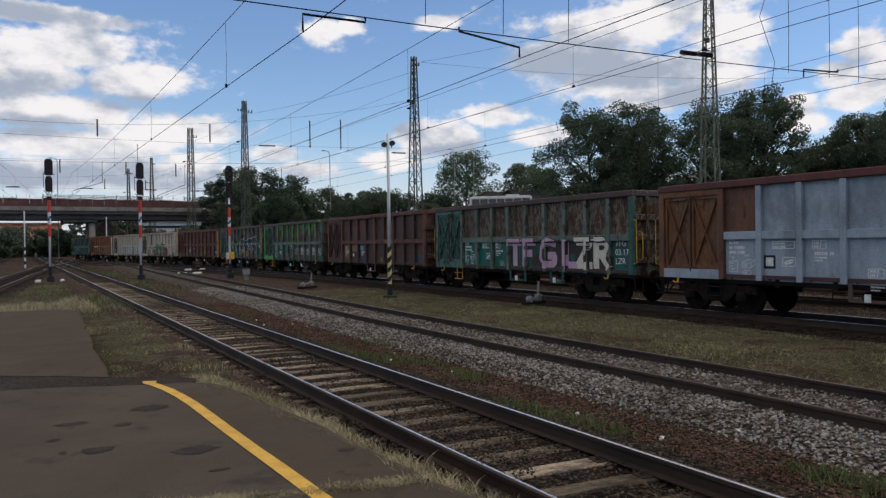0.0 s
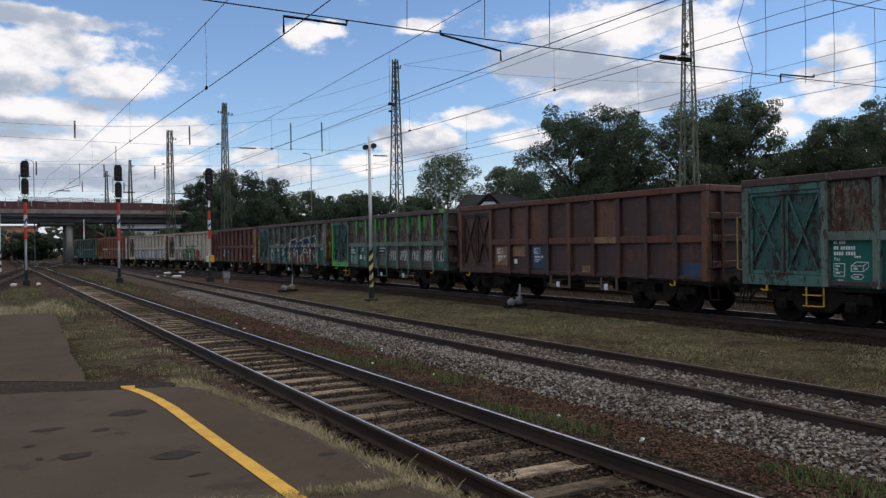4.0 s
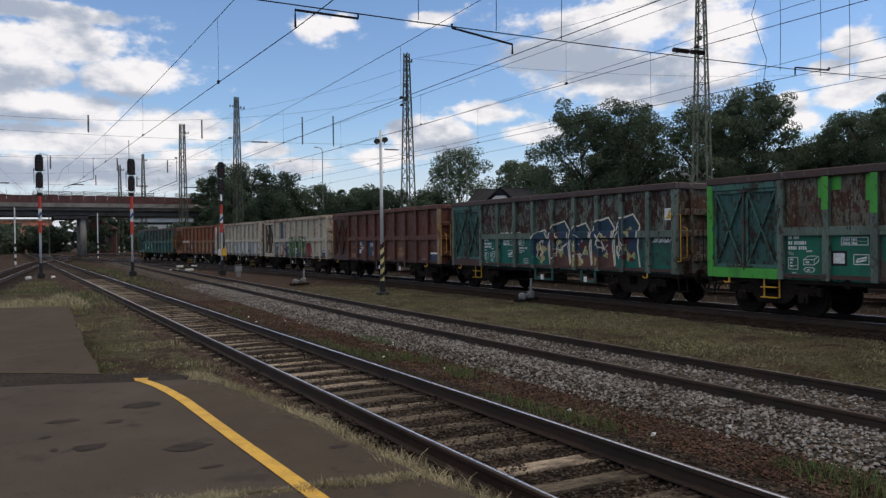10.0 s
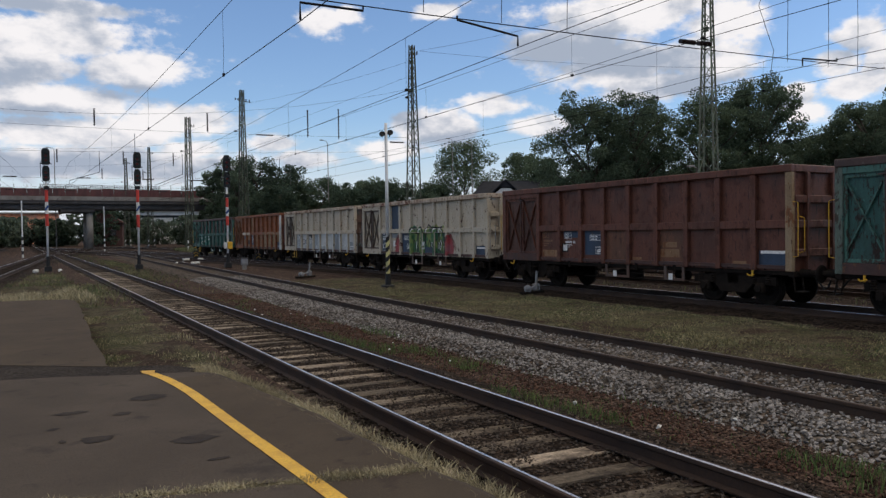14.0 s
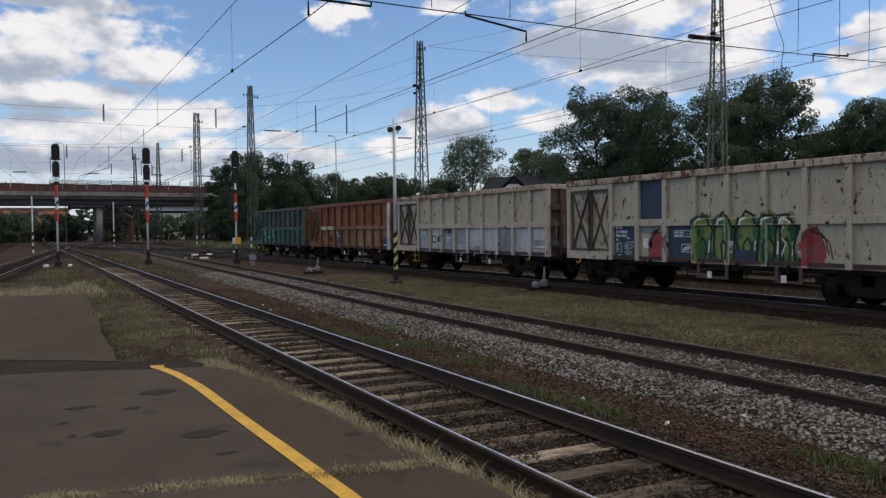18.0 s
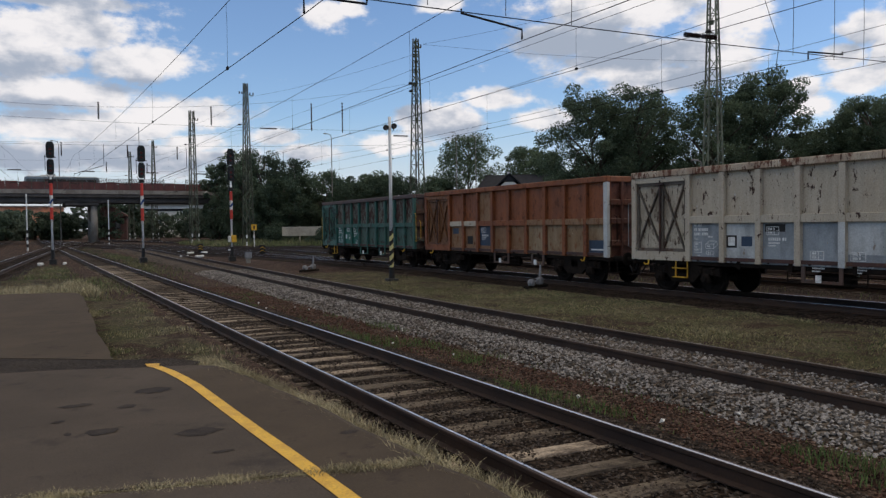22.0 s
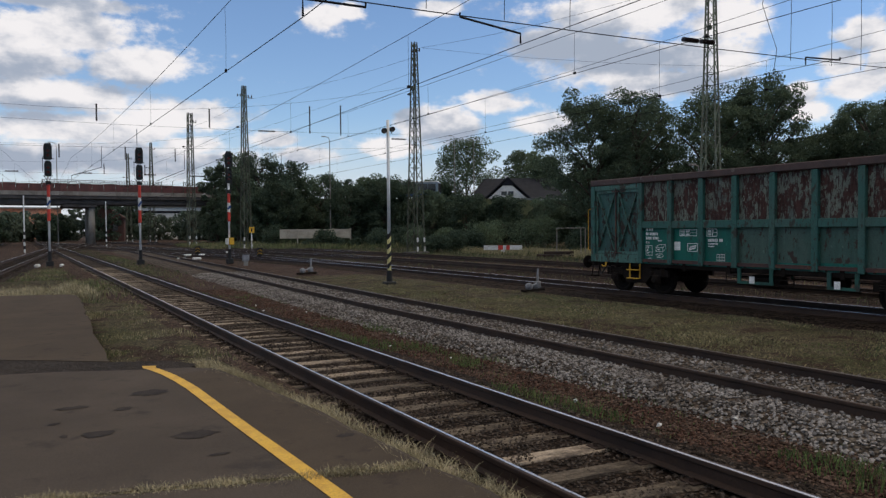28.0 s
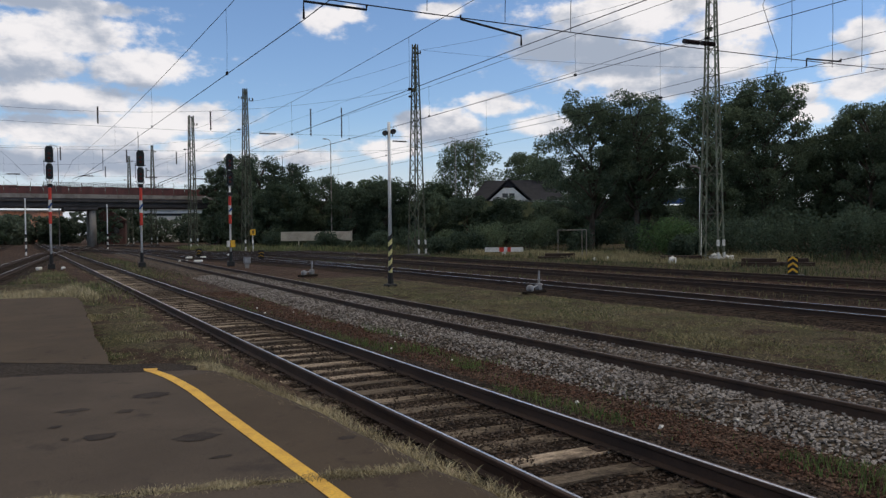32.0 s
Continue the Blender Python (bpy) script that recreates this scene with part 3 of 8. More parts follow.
def build_tracks():
    t1 = track("track_1", line_1, -14, 230, "straight track of worn rails on pale weathered timber sleepers", M["rail_top"], M["ballast_dark"], -0.035, step=30)
    t2 = track("track_2", line_2, -14, 128, "lightly rusted track in fresh grey crushed stone", M["rail_dull"], M["ballast"], 0.02, half=1.5, step=3)
    tt = track("track_3", line_train, -30, 170, "oily dark freight track with shining rails", M["rail_top"], M["ballast_dark"], 0.0, half=1.5, step=2.5, wide=True, at=YARD)
    tb = track("track_4", line_branch, 40, 100, "connecting track curving through the station throat", M["rail_top"], M["ballast_dark"], -0.005, step=2.5, wide=True, at=YARD)
    t4 = track("track_5", line_4, -20, 160, "dark siding track behind the freight track", M["rail_dull"], M["ballast_dark"], -0.01, half=1.5, step=3, at=YARD)
    t5 = track("track_6", line_5, -6, 150, "rusty overgrown siding track beside the weeds", M["rail"], M["gravel"], -0.03, step=3, at=YARD)
    tl = track("track_7", line_left, -10, 190, "worn track running beside the platform to the junction", M["rail_top"], M["ballast_dark"], -0.02, step=5)
    track("track_9", line_fan_a, 52, 175, "track fanning out of the siding towards the bridge", M["rail_top"], M["ballast_dark"], -0.014, step=2.5, wide=True, at=YARD)
    track("track_10", line_fan_b, 65, 180, "track fanning out of the far siding towards the bridge", M["rail_top"], M["ballast_dark"], -0.018, step=2.5, wide=True, at=YARD)
    track("track_11", line_cross, 94, 158, "crossover between the first two tracks", M["rail_top"], M["ballast_dark"], -0.024, step=20)
    track("track_12", line_cross_back, 88, 140, "crossover back to the first track", M["rail_top"], M["ballast_dark"], -0.028, step=20)
    tr = track("track_8", line_throat, 70, 230, "far track under the road bridge", M["rail_dull"], M["ballast_dark"], -0.03, step=30)
    # buried sleepers, joined: only their tops show
    for t, line, l0, l1, z in ((tt, line_train, -20, 150, 0.008), (t4, line_4, -18, 140, 0.0), (t5, line_5, -4, 120, -0.02), (tl, line_left, -8, 105, -0.005)):
        rnd = random.Random(hash_of(t.name))
        bm = bmesh.new()
        l = l0
        while l < l1:
            x, y = line(l)
            w = rnd.uniform(1.2, 1.28)
            box(bm, x - w, x + w, y - 0.12, y + 0.12, -0.1, z + rnd.uniform(0.0, 0.012))
            l += 0.62
        tagged(part("sleepers", bm, M["sleeper_dark"], t, "dark buried timber sleepers"), kind="stuff")
    return t1, t2


def hash_of(s):
    return sum(ord(c) * (i + 3) for i, c in enumerate(s))


def stones(name, where, count, size, material, label, seed):
    """Loose crushed stone: small uneven eight-faced pieces; where(rnd) gives x, y, z."""
    rnd = np.random.RandomState(seed)
    pick = random.Random(seed)
    pts = np.array([where(pick) for _ in range(count)])
    unit = np.array([(1, 0, 0), (-1, 0, 0), (0, 1, 0), (0, -1, 0), (0, 0, 1), (0, 0, -1)], float)
    tri = np.array([(0, 2, 4), (2, 1, 4), (1, 3, 4), (3, 0, 4), (2, 0, 5), (1, 2, 5), (3, 1, 5), (0, 3, 5)])
    s = size * rnd.uniform(0.5, 1.3, (count, 1, 1)) * rnd.uniform(0.65, 1.25, (count, 6, 1))
    sq = np.ones((count, 1, 3))
    sq[:, :, 2] = 0.7
    loc = unit[None] * s * sq
    a = rnd.uniform(0, 6.28, count)
    c, sn = np.cos(a), np.sin(a)
    tilt = rnd.uniform(-0.6, 0.6, count)
    x, y, z = loc[:, :, 0], loc[:, :, 1], loc[:, :, 2]
    z2, x2 = z + x * tilt[:, None], x - z * tilt[:, None]
    v = np.stack((x2 * c[:, None] - y * sn[:, None], x2 * sn[:, None] + y * c[:, None], z2), -1) + pts[:, None, :]
    f = (tri[None] + (np.arange(count) * 6)[:, None, None]).reshape(-1, 3)
    me = raw(name, v.reshape(-1, 3).tolist(), f.tolist(), material)
    return tagged(new(name, me), label, "stones", kind="stuff")


def blades(name, where, count, h0, h1, wide, material, label, seed, lean=0.5, cat="grass"):
    """Grass: thin bent blades of two faces; where(rnd) gives x, y, z and a height factor."""
    pick = random.Random(seed)
    v, f = [], []
    for _ in range(count):
        p = where(pick)
        k = p[3] if len(p) > 3 else 1.0
        h = pick.uniform(h0, h1) * k
        a, b = pick.uniform(0, 6.283), pick.uniform(0, 6.283)
        w = wide * pick.uniform(0.6, 1.3)
        dx, dy = math.cos(a) * w, math.sin(a) * w
        lx, ly = math.cos(b) * h * lean * pick.random(), math.sin(b) * h * lean * pick.random()
        i = len(v)
        v += [(p[0] - dx, p[1] - dy, p[2]), (p[0] + dx, p[1] + dy, p[2]), (p[0] + dx * 0.7 + lx * 0.35, p[1] + dy * 0.7 + ly * 0.35, p[2] + h * 0.6),
              (p[0] - dx * 0.7 + lx * 0.35, p[1] - dy * 0.7 + ly * 0.35, p[2] + h * 0.6), (p[0] + lx, p[1] + ly, p[2] + h)]
        f += [(i, i + 1, i + 2, i + 3), (i + 3, i + 2, i + 4)]
    return tagged(new(name, raw(name, v, f, material)), label, cat, kind="stuff")


# ---------------------------------------------------------------- platform
PZ = 0.47


def wobble(y, s, k=1.0):
    return noise.noise(Vector((y * k, s, 0.5)))


def sheet(bm, outline, z0, z1):
    """A flat slab with the outline, from z0 up to z1."""
    lo = [bm.verts.new((x, y, z0)) for x, y in outline]
    hi = [bm.verts.new((x, y, z1)) for x, y in outline]
    n = len(outline)
    bm.faces.new(hi)
    for i in range(n):
        bm.faces.new((lo[i], lo[(i + 1) % n], hi[(i + 1) % n], hi[i]))


def JOINT(x):
    return 5.36 - 0.285 * x + 0.03 * wobble(x, 17, 2.5)


def EDGE(y):
    """The platform's worn edge beside the first track."""
    return float(np.interp(y, (-8, 4.1, 4.7, 5.65, 6.86, 8.29, 9.6, 10.2), (2.64, 2.64, 2.58, 2.5, 2.44, 2.28, 2.1, 2.0))) + 0.04 * wobble(y, 3, 2.0)


def build_platform():
    p = base("platform", Matrix(), "low asphalt railway platform with a worn crumbling edge", "platform", kind="structure")
    # near slab, cut by a grown-over joint, then a dark patched band and a narrower far slab
    joint = JOINT
    bm = bmesh.new()
    out = [(-7, -8), (2.60, -8)] + [(EDGE(y), y) for y in np.arange(-7.5, joint(2.5) - 0.05, 0.25)]
    out += [(2.56, joint(2.56) - 0.03), (-7, joint(-7) - 0.03)]
    sheet(bm, out, -0.1, PZ)
    part("asphalt_slab", bm, M["asphalt"], p, "grey-brown worn asphalt slab")
    bm = bmesh.new()
    out = [(-7, joint(-7) + 0.03), (2.56, joint(2.56) + 0.03)] + [(EDGE(y), y) for y in np.arange(joint(2.48) + 0.2, 9.5, 0.25)]
    out += [(1.85, 9.60), (1.27, 9.78), (0.4, 10.18), (-0.3, 10.36), (-7, 11.2)]
    sheet(bm, out, -0.1, PZ)
    part("asphalt_slab", bm, M["asphalt"], p, "grey-brown worn asphalt slab")
    bm = bmesh.new()
    out = [(-7, 11.22), (-0.3, 10.38), (0.4, 10.20), (1.27, 9.80), (1.85, 9.62), (2.0, 9.9), (1.7, 10.35), (1.04, 10.62), (0.4, 11.13), (-0.3, 11.65), (-7, 14.0)]
    sheet(bm, out, -0.1, PZ - 0.012)
    part("patched_band", bm, M["asphalt_dark"], p, "dark patched band of newer asphalt")
    bm = bmesh.new()
    out = [(-7, 14.02), (-0.3, 11.67), (0.4, 11.15), (1.04, 10.64)] + [(1.03 + 0.032 * (y - 10.8) + 0.07 * wobble(y, 23, 1.3), y) for y in np.arange(10.9, 22.4, 0.3)] + [(1.2, 22.9), (-0.4, 23.4), (-7, 23.8)]
    sheet(bm, out, -0.1, PZ - 0.006)
    part("asphalt_slab", bm, M["asphalt_brown"], p, "far asphalt slab of the platform end")
    bm = bmesh.new()
    box(bm, 2.28, 2.42, -8, 6.4, -0.1, PZ - 0.05)
    part("edge_wall", bm, M["concrete_dark"], p, "sooty concrete platform edge wall")
    # browner strip between the line and the edge
    bm = bmesh.new()
    ys = np.arange(-6, 9.3, 0.3)
    out = [(1.74, -6)] + [(EDGE(y) - 0.04, y) for y in ys] + [(1.60, 9.2), (1.64, 7.7), (1.70, 6.1), (1.75, 4.8), (1.80, 3.0)]
    bm.faces.new([bm.verts.new((x, y, PZ + 0.002)) for x, y in out])
    part("edge_strip", bm, M["asphalt_brown"], p, "brown trodden asphalt along the platform edge")
    # stains
    for x, y, rx, ry, s in ((0.55, 6.84, 0.13, 0.10, 1), (1.27, 6.38, 0.17, 0.12, 2), (1.17, 8.31, 0.18, 0.13, 3), (0.86, 7.69, 0.09, 0.07, 4), (0.42, 7.99, 0.15, 0.07, 5), (1.32, 5.72, 0.08, 0.03, 6),
                            (0.3, 6.9, 0.03, 0.06, 8), (2.34, 5.69, 0.08, 0.06, 10), (0.25, 7.4, 0.06, 0.04, 11)):
        bm = bmesh.new()
        n = 22
        bm.faces.new([bm.verts.new((x + rx * (1 + 0.55 * wobble(i * 1.1, s)) * math.cos(2 * math.pi * i / n), y + ry * (1 + 0.55 * wobble(i * 1.1, s + 50)) * math.sin(2 * math.pi * i / n), PZ + 0.004)) for i in range(n)])
        part("stain", bm, M["stain"], p)
    # painted line, bent towards its far end
    bm = bmesh.new()
    mid = [(1.84, 0.5), (1.80, 3.0), (1.765, 4.1), (1.76, 4.44), (1.745, 4.83), (1.72, 5.48), (1.69, 6.16), (1.66, 7.01), (1.64, 7.7), (1.62, 8.29), (1.58, 8.8), (1.52, 9.3), (1.44, 9.68), (1.38, 9.86)]
    rows = []
    for i, (x, y) in enumerate(mid):
        a = Vector(mid[min(i + 1, len(mid) - 1)]) - Vector(mid[max(i - 1, 0)])
        a.normalize()
        w = 0.060 + 0.005 * wobble(i, 9)
        rows.append((bm.verts.new((x + a.y * w, y - a.x * w, PZ + 0.006)), bm.verts.new((x - a.y * w, y + a.x * w, PZ + 0.006))))
    for a, b in zip(rows, rows[1:]):
        bm.faces.new((a[0], b[0], b[1], a[1]))
    part("yellow_line", bm, M["yellow_line"], p, "worn yellow safety line")
    bm = bmesh.new()
    sheet(bm, [(1.34, 9.86), (1.48, 9.80), (1.50, 9.92), (1.34, 9.99)], PZ + 0.001, PZ + 0.007)
    part("line_end", bm, M["yellow_line"], p, "short yellow cross stroke")
    return p


# ---------------------------------------------------------------- freight wagons
POST_L = [2.30, 3.52, 4.70, 5.86, 7.04, 8.24, 9.42, 10.58, 11.74]
HALF, LEN = 1.25, 12.9
Z0, ZM0, ZM1, ZR, ZT = 0.97, 2.09, 2.31, 3.54, 3.74
RUST = (0.11, 0.05, 0.028)
P = {}


def wagon_paints():
    dark = (0.05, 0.032, 0.028)
    P.update(
        teal=paint("fresh_teal_wagon_paint", (0.004, 0.115, 0.088), (0.02, 0.05, 0.045), 0.12),
        teal_old=paint("faded_teal_wagon_paint", (0.062, 0.142, 0.122), (0.05, 0.045, 0.037), 0.6, (0.06, 0.145, 0.12)),
        teal_grey=paint("greyed_teal_wagon_paint", (0.125, 0.17, 0.14), (0.06, 0.05, 0.04), 0.5, (0.085, 0.105, 0.088)),
        teal_post=paint("teal_green_post_paint", (0.030, 0.104, 0.088), (0.045, 0.05, 0.043), 0.45, (0.045, 0.098, 0.083)),
        teal_dark=paint("dark_teal_lower_panel", (0.022, 0.095, 0.075), (0.035, 0.045, 0.04), 0.5, (0.022, 0.055, 0.048)),
        rust_teal=paint("rusted_panel_with_teal_flakes", (0.132, 0.15, 0.122), (0.058, 0.026, 0.022), 0.86, (0.085, 0.105, 0.09)),
        rust_grey=paint("rusted_panel_with_grey_flakes", (0.135, 0.125, 0.095), (0.082, 0.042, 0.027), 0.82, (0.085, 0.07, 0.05)),
        rust_lower=paint("rusted_lower_panel", (0.085, 0.06, 0.05), (0.06, 0.10, 0.09), 0.35, (0.11, 0.055, 0.038)),
        grey_brown=paint("grey_brown_post_paint", (0.125, 0.105, 0.085), (0.075, 0.045, 0.033), 0.5),
        rim_brown=paint("dark_brown_rim_paint", (0.075, 0.045, 0.04), (0.13, 0.11, 0.10), 0.25),
        rim_red=paint("dark_red_rim_paint", (0.12, 0.035, 0.032), (0.07, 0.035, 0.03), 0.3),
        orange=paint("orange_rust_wagon_paint", (0.225, 0.075, 0.029), (0.125, 0.047, 0.025), 0.42, (0.165, 0.058, 0.027)),
        tan=paint("tan_worn_wagon_paint", (0.235, 0.14, 0.076), (0.17, 0.075, 0.034), 0.5, (0.19, 0.094, 0.043)),
        ochre=paint("ochre_rust_leaf_paint", (0.165, 0.075, 0.03), (0.09, 0.04, 0.024), 0.5),
        rust_door=paint("ochre_rust_door_paint", (0.175, 0.076, 0.032), (0.12, 0.05, 0.028), 0.45),
        brown=paint("red_brown_wagon_paint", (0.118, 0.044, 0.029), (0.078, 0.034, 0.025), 0.46, (0.085, 0.036, 0.026)),
        brown_dark=paint("dark_brown_wagon_paint", (0.072, 0.036, 0.031), (0.12, 0.06, 0.035), 0.4),
        brown_mid=paint("mid_brown_wagon_paint", (0.14, 0.062, 0.036), (0.08, 0.04, 0.03), 0.4),
        beige=paint("beige_wagon_paint", (0.45, 0.40, 0.32), (0.05, 0.028, 0.022), 0.30, (0.42, 0.36, 0.275)),
        rim_beige=paint("rust_streaked_beige_rim", (0.44, 0.36, 0.27), (0.13, 0.055, 0.035), 0.6, (0.25, 0.16, 0.11)),
        # door relief put into colour: leaves take darker, grimy copies of door paints
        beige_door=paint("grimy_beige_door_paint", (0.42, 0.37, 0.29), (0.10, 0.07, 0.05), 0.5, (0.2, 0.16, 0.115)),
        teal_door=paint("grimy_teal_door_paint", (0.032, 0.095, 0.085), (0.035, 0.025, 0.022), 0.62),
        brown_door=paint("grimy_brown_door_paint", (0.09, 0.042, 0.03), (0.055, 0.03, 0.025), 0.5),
        pale_blue=paint("pale_blue_grey_wagon_paint", (0.50, 0.525, 0.53), (0.25, 0.2, 0.16), 0.12),
        mid_blue=paint("mid_blue_grey_wagon_paint", (0.29, 0.325, 0.355), (0.3, 0.25, 0.2), 0.1),
        grey=paint("clean_grey_blue_wagon_paint", (0.31, 0.36, 0.42), (0.2, 0.2, 0.2), 0.04),
        navy=paint("dark_blue_plate_paint", (0.035, 0.06, 0.105), (0.1, 0.08, 0.07), 0.1),
        teal_worn=paint("rust_spotted_teal_lower_panel", (0.055, 0.098, 0.08), (0.045, 0.032, 0.027), 0.42, (0.032, 0.082, 0.067)),
        tan_pale=paint("pale_tan_wagon_paint", (0.285, 0.21, 0.13), (0.19, 0.085, 0.04), 0.4, (0.21, 0.13, 0.066)),
        worn_brown=paint("worn_grey_brown_lower_panel", (0.10, 0.082, 0.072), (0.02, 0.085, 0.065), 0.38, (0.075, 0.055, 0.047)),
        lime=paint("bright_green_touch_up_paint", (0.07, 0.34, 0.05), (0.05, 0.16, 0.04), 0.22),
        green=paint("mid_green_wagon_paint", (0.012, 0.14, 0.085), RUST, 0.25),
        white=mat("white_stencil_paint", (0.74, 0.75, 0.74), (0.56, 0.57, 0.57), scale=9, rough=0.7, bump=0),
        pink=mat("pink_spray_paint", (0.50, 0.34, 0.44), (0.42, 0.28, 0.37), scale=3, rough=0.6, bump=0),
        cream=mat("cream_spray_paint", (0.66, 0.62, 0.52), (0.55, 0.51, 0.43), scale=3, rough=0.6, bump=0),
        spray_black=mat("black_spray_paint", (0.02, 0.02, 0.024), rough=0.6, bump=0),
        spray_green=mat("green_spray_paint", (0.19, 0.25, 0.07), (0.035, 0.13, 0.06), scale=1.5, lo=0.42, hi=0.58, third=(0.02, 0.07, 0.035), tscale=2.6, tlo=0.56, thi=0.62, rough=0.6, bump=0),
        spray_red=mat("red_spray_paint", (0.30, 0.045, 0.05), (0.24, 0.09, 0.10), scale=2, rough=0.6, bump=0),
        spray_blue=mat("blue_spray_paint", (0.022, 0.045, 0.095), (0.014, 0.045, 0.05), scale=2, rough=0.6, bump=0),
        spray_dark=mat("dark_brown_spray_paint", (0.045, 0.028, 0.026), (0.02, 0.03, 0.028), scale=2, rough=0.6, bump=0),
        spray_brown=mat("brown_spray_paint", (0.14, 0.06, 0.04), (0.08, 0.04, 0.04), scale=2, rough=0.6, bump=0),
        spray_maroon=mat("maroon_spray_paint", (0.085, 0.02, 0.028), (0.06, 0.022, 0.03), scale=2, rough=0.6, bump=0),
        spray_yellow=mat("yellowish_spray_paint", (0.40, 0.35, 0.14), (0.30, 0.28, 0.15), scale=3, rough=0.6, bump=0),
        dark=mat("black_label_paint", (0.015, 0.015, 0.016), rough=0.6, bump=0),
    )


def yl(l):
    return LEN / 2 - l


NEAR = -HALF + 0.13


def flat(bm, l0, l1, z0, z1, off=0.005):
    """A thin painted rectangle on the panels of the near side."""
    x = NEAR - off
    a = [bm.verts.new((x, yl(l), z)) for l, z in ((l0, z0), (l1, z0), (l1, z1), (l0, z1))]
    bm.faces.new(a)


def surf(l, z, off):
    """Depth of the near side's painted face: posts and middle rail stand proud of the panels."""
    for p in POST_L:
        if abs(l - p) < 0.09:
            return -HALF - off
    if ZM0 - 0.005 < z < ZM1 + 0.005:
        return -HALF + 0.013 - off
    return NEAR - off


def drape(bm, pts, wide, off=0.005):
    """A brushed stroke that follows panels, posts and rail."""
    fine = []
    for (l0, z0), (l1, z1) in zip(pts, pts[1:]):
        n = max(1, int(math.hypot(l1 - l0, z1 - z0) / 0.04))
        fine += [(l0 + (l1 - l0) * k / n, z0 + (z1 - z0) * k / n) for k in range(n)]
    fine.append(pts[-1])
    rows = []
    for i, (l, z) in enumerate(fine):
        a = Vector(fine[min(i + 2, len(fine) - 1)]) - Vector(fine[max(i - 2, 0)])
        a = a.normalized() if a.length > 1e-6 else Vector((1, 0))
        row = []
        m = 3 if wide > 0.05 else 1
        for s in range(-m, m + 1):
            q, r = l + a.y * wide * s / m, z - a.x * wide * s / m
            row.append(bm.verts.new((surf(q, r, off), yl(q), r)))
        rows.append(row)
    for a, b in zip(rows, rows[1:]):
        for j in range(len(a) - 1):
            bm.faces.new((a[j], b[j], b[j + 1], a[j + 1]))


def flood(bm, inside, l0, l1, z0, z1, off=0.004, step=0.05):
    """A sprayed field over all that inside(l, z) covers."""
    at = {}

    def v(i, j):
        if (i, j) not in at:
            l, z = l0 + i * step, z0 + j * step
            at[i, j] = bm.verts.new((surf(l, z, off), yl(l), z))
        return at[i, j]
    for i in range(int((l1 - l0) / step)):
        for j in range(int((z1 - z0) / step)):
            if inside(l0 + (i + 0.5) * step, z0 + (j + 0.5) * step):
                bm.faces.new((v(i, j), v(i + 1, j), v(i + 1, j + 1), v(i, j + 1)))


def glyphs(bm, l, z, groups, h, rnd):
    """A line of small stencilled signs, each a bar."""
    for n in groups:
        for k in range(n):
            wd = h * rnd.uniform(0.42, 0.6)
            flat(bm, l, l + wd, z, z + h)
            l += wd + h * 0.2
        l += h * 0.5


def outline(bm, pts, wide=0.008):
    ribbon(bm, [(a, b) for a, b in pts] + [pts[0]], wide, 0.005)


def oblong(bm, l0, l1, z0, z1, wide=0.008):
    for a in (z0, z1):
        flat(bm, l0, l1, a - wide, a + wide)
    for a in (l0, l1):
        flat(bm, a - wide, a + wide, z0, z1)


def words(w, text, l, z, h, ink, name="type_code"):
    cu = bpy.data.curves.new("words", "FONT")
    cu.body = text
    ob = new("words_source", cu)
    me = bpy.data.meshes.new_from_object(ob)
    bpy.data.objects.remove(ob)
    k = h / 0.7
    for v in me.vertices:
        v.co = (NEAR - 0.006, yl(l + v.co.x * k), z + v.co.y * k)
    me.materials.clear()
    me.materials.append(ink)
    c = new(name, me)
    c.parent = w


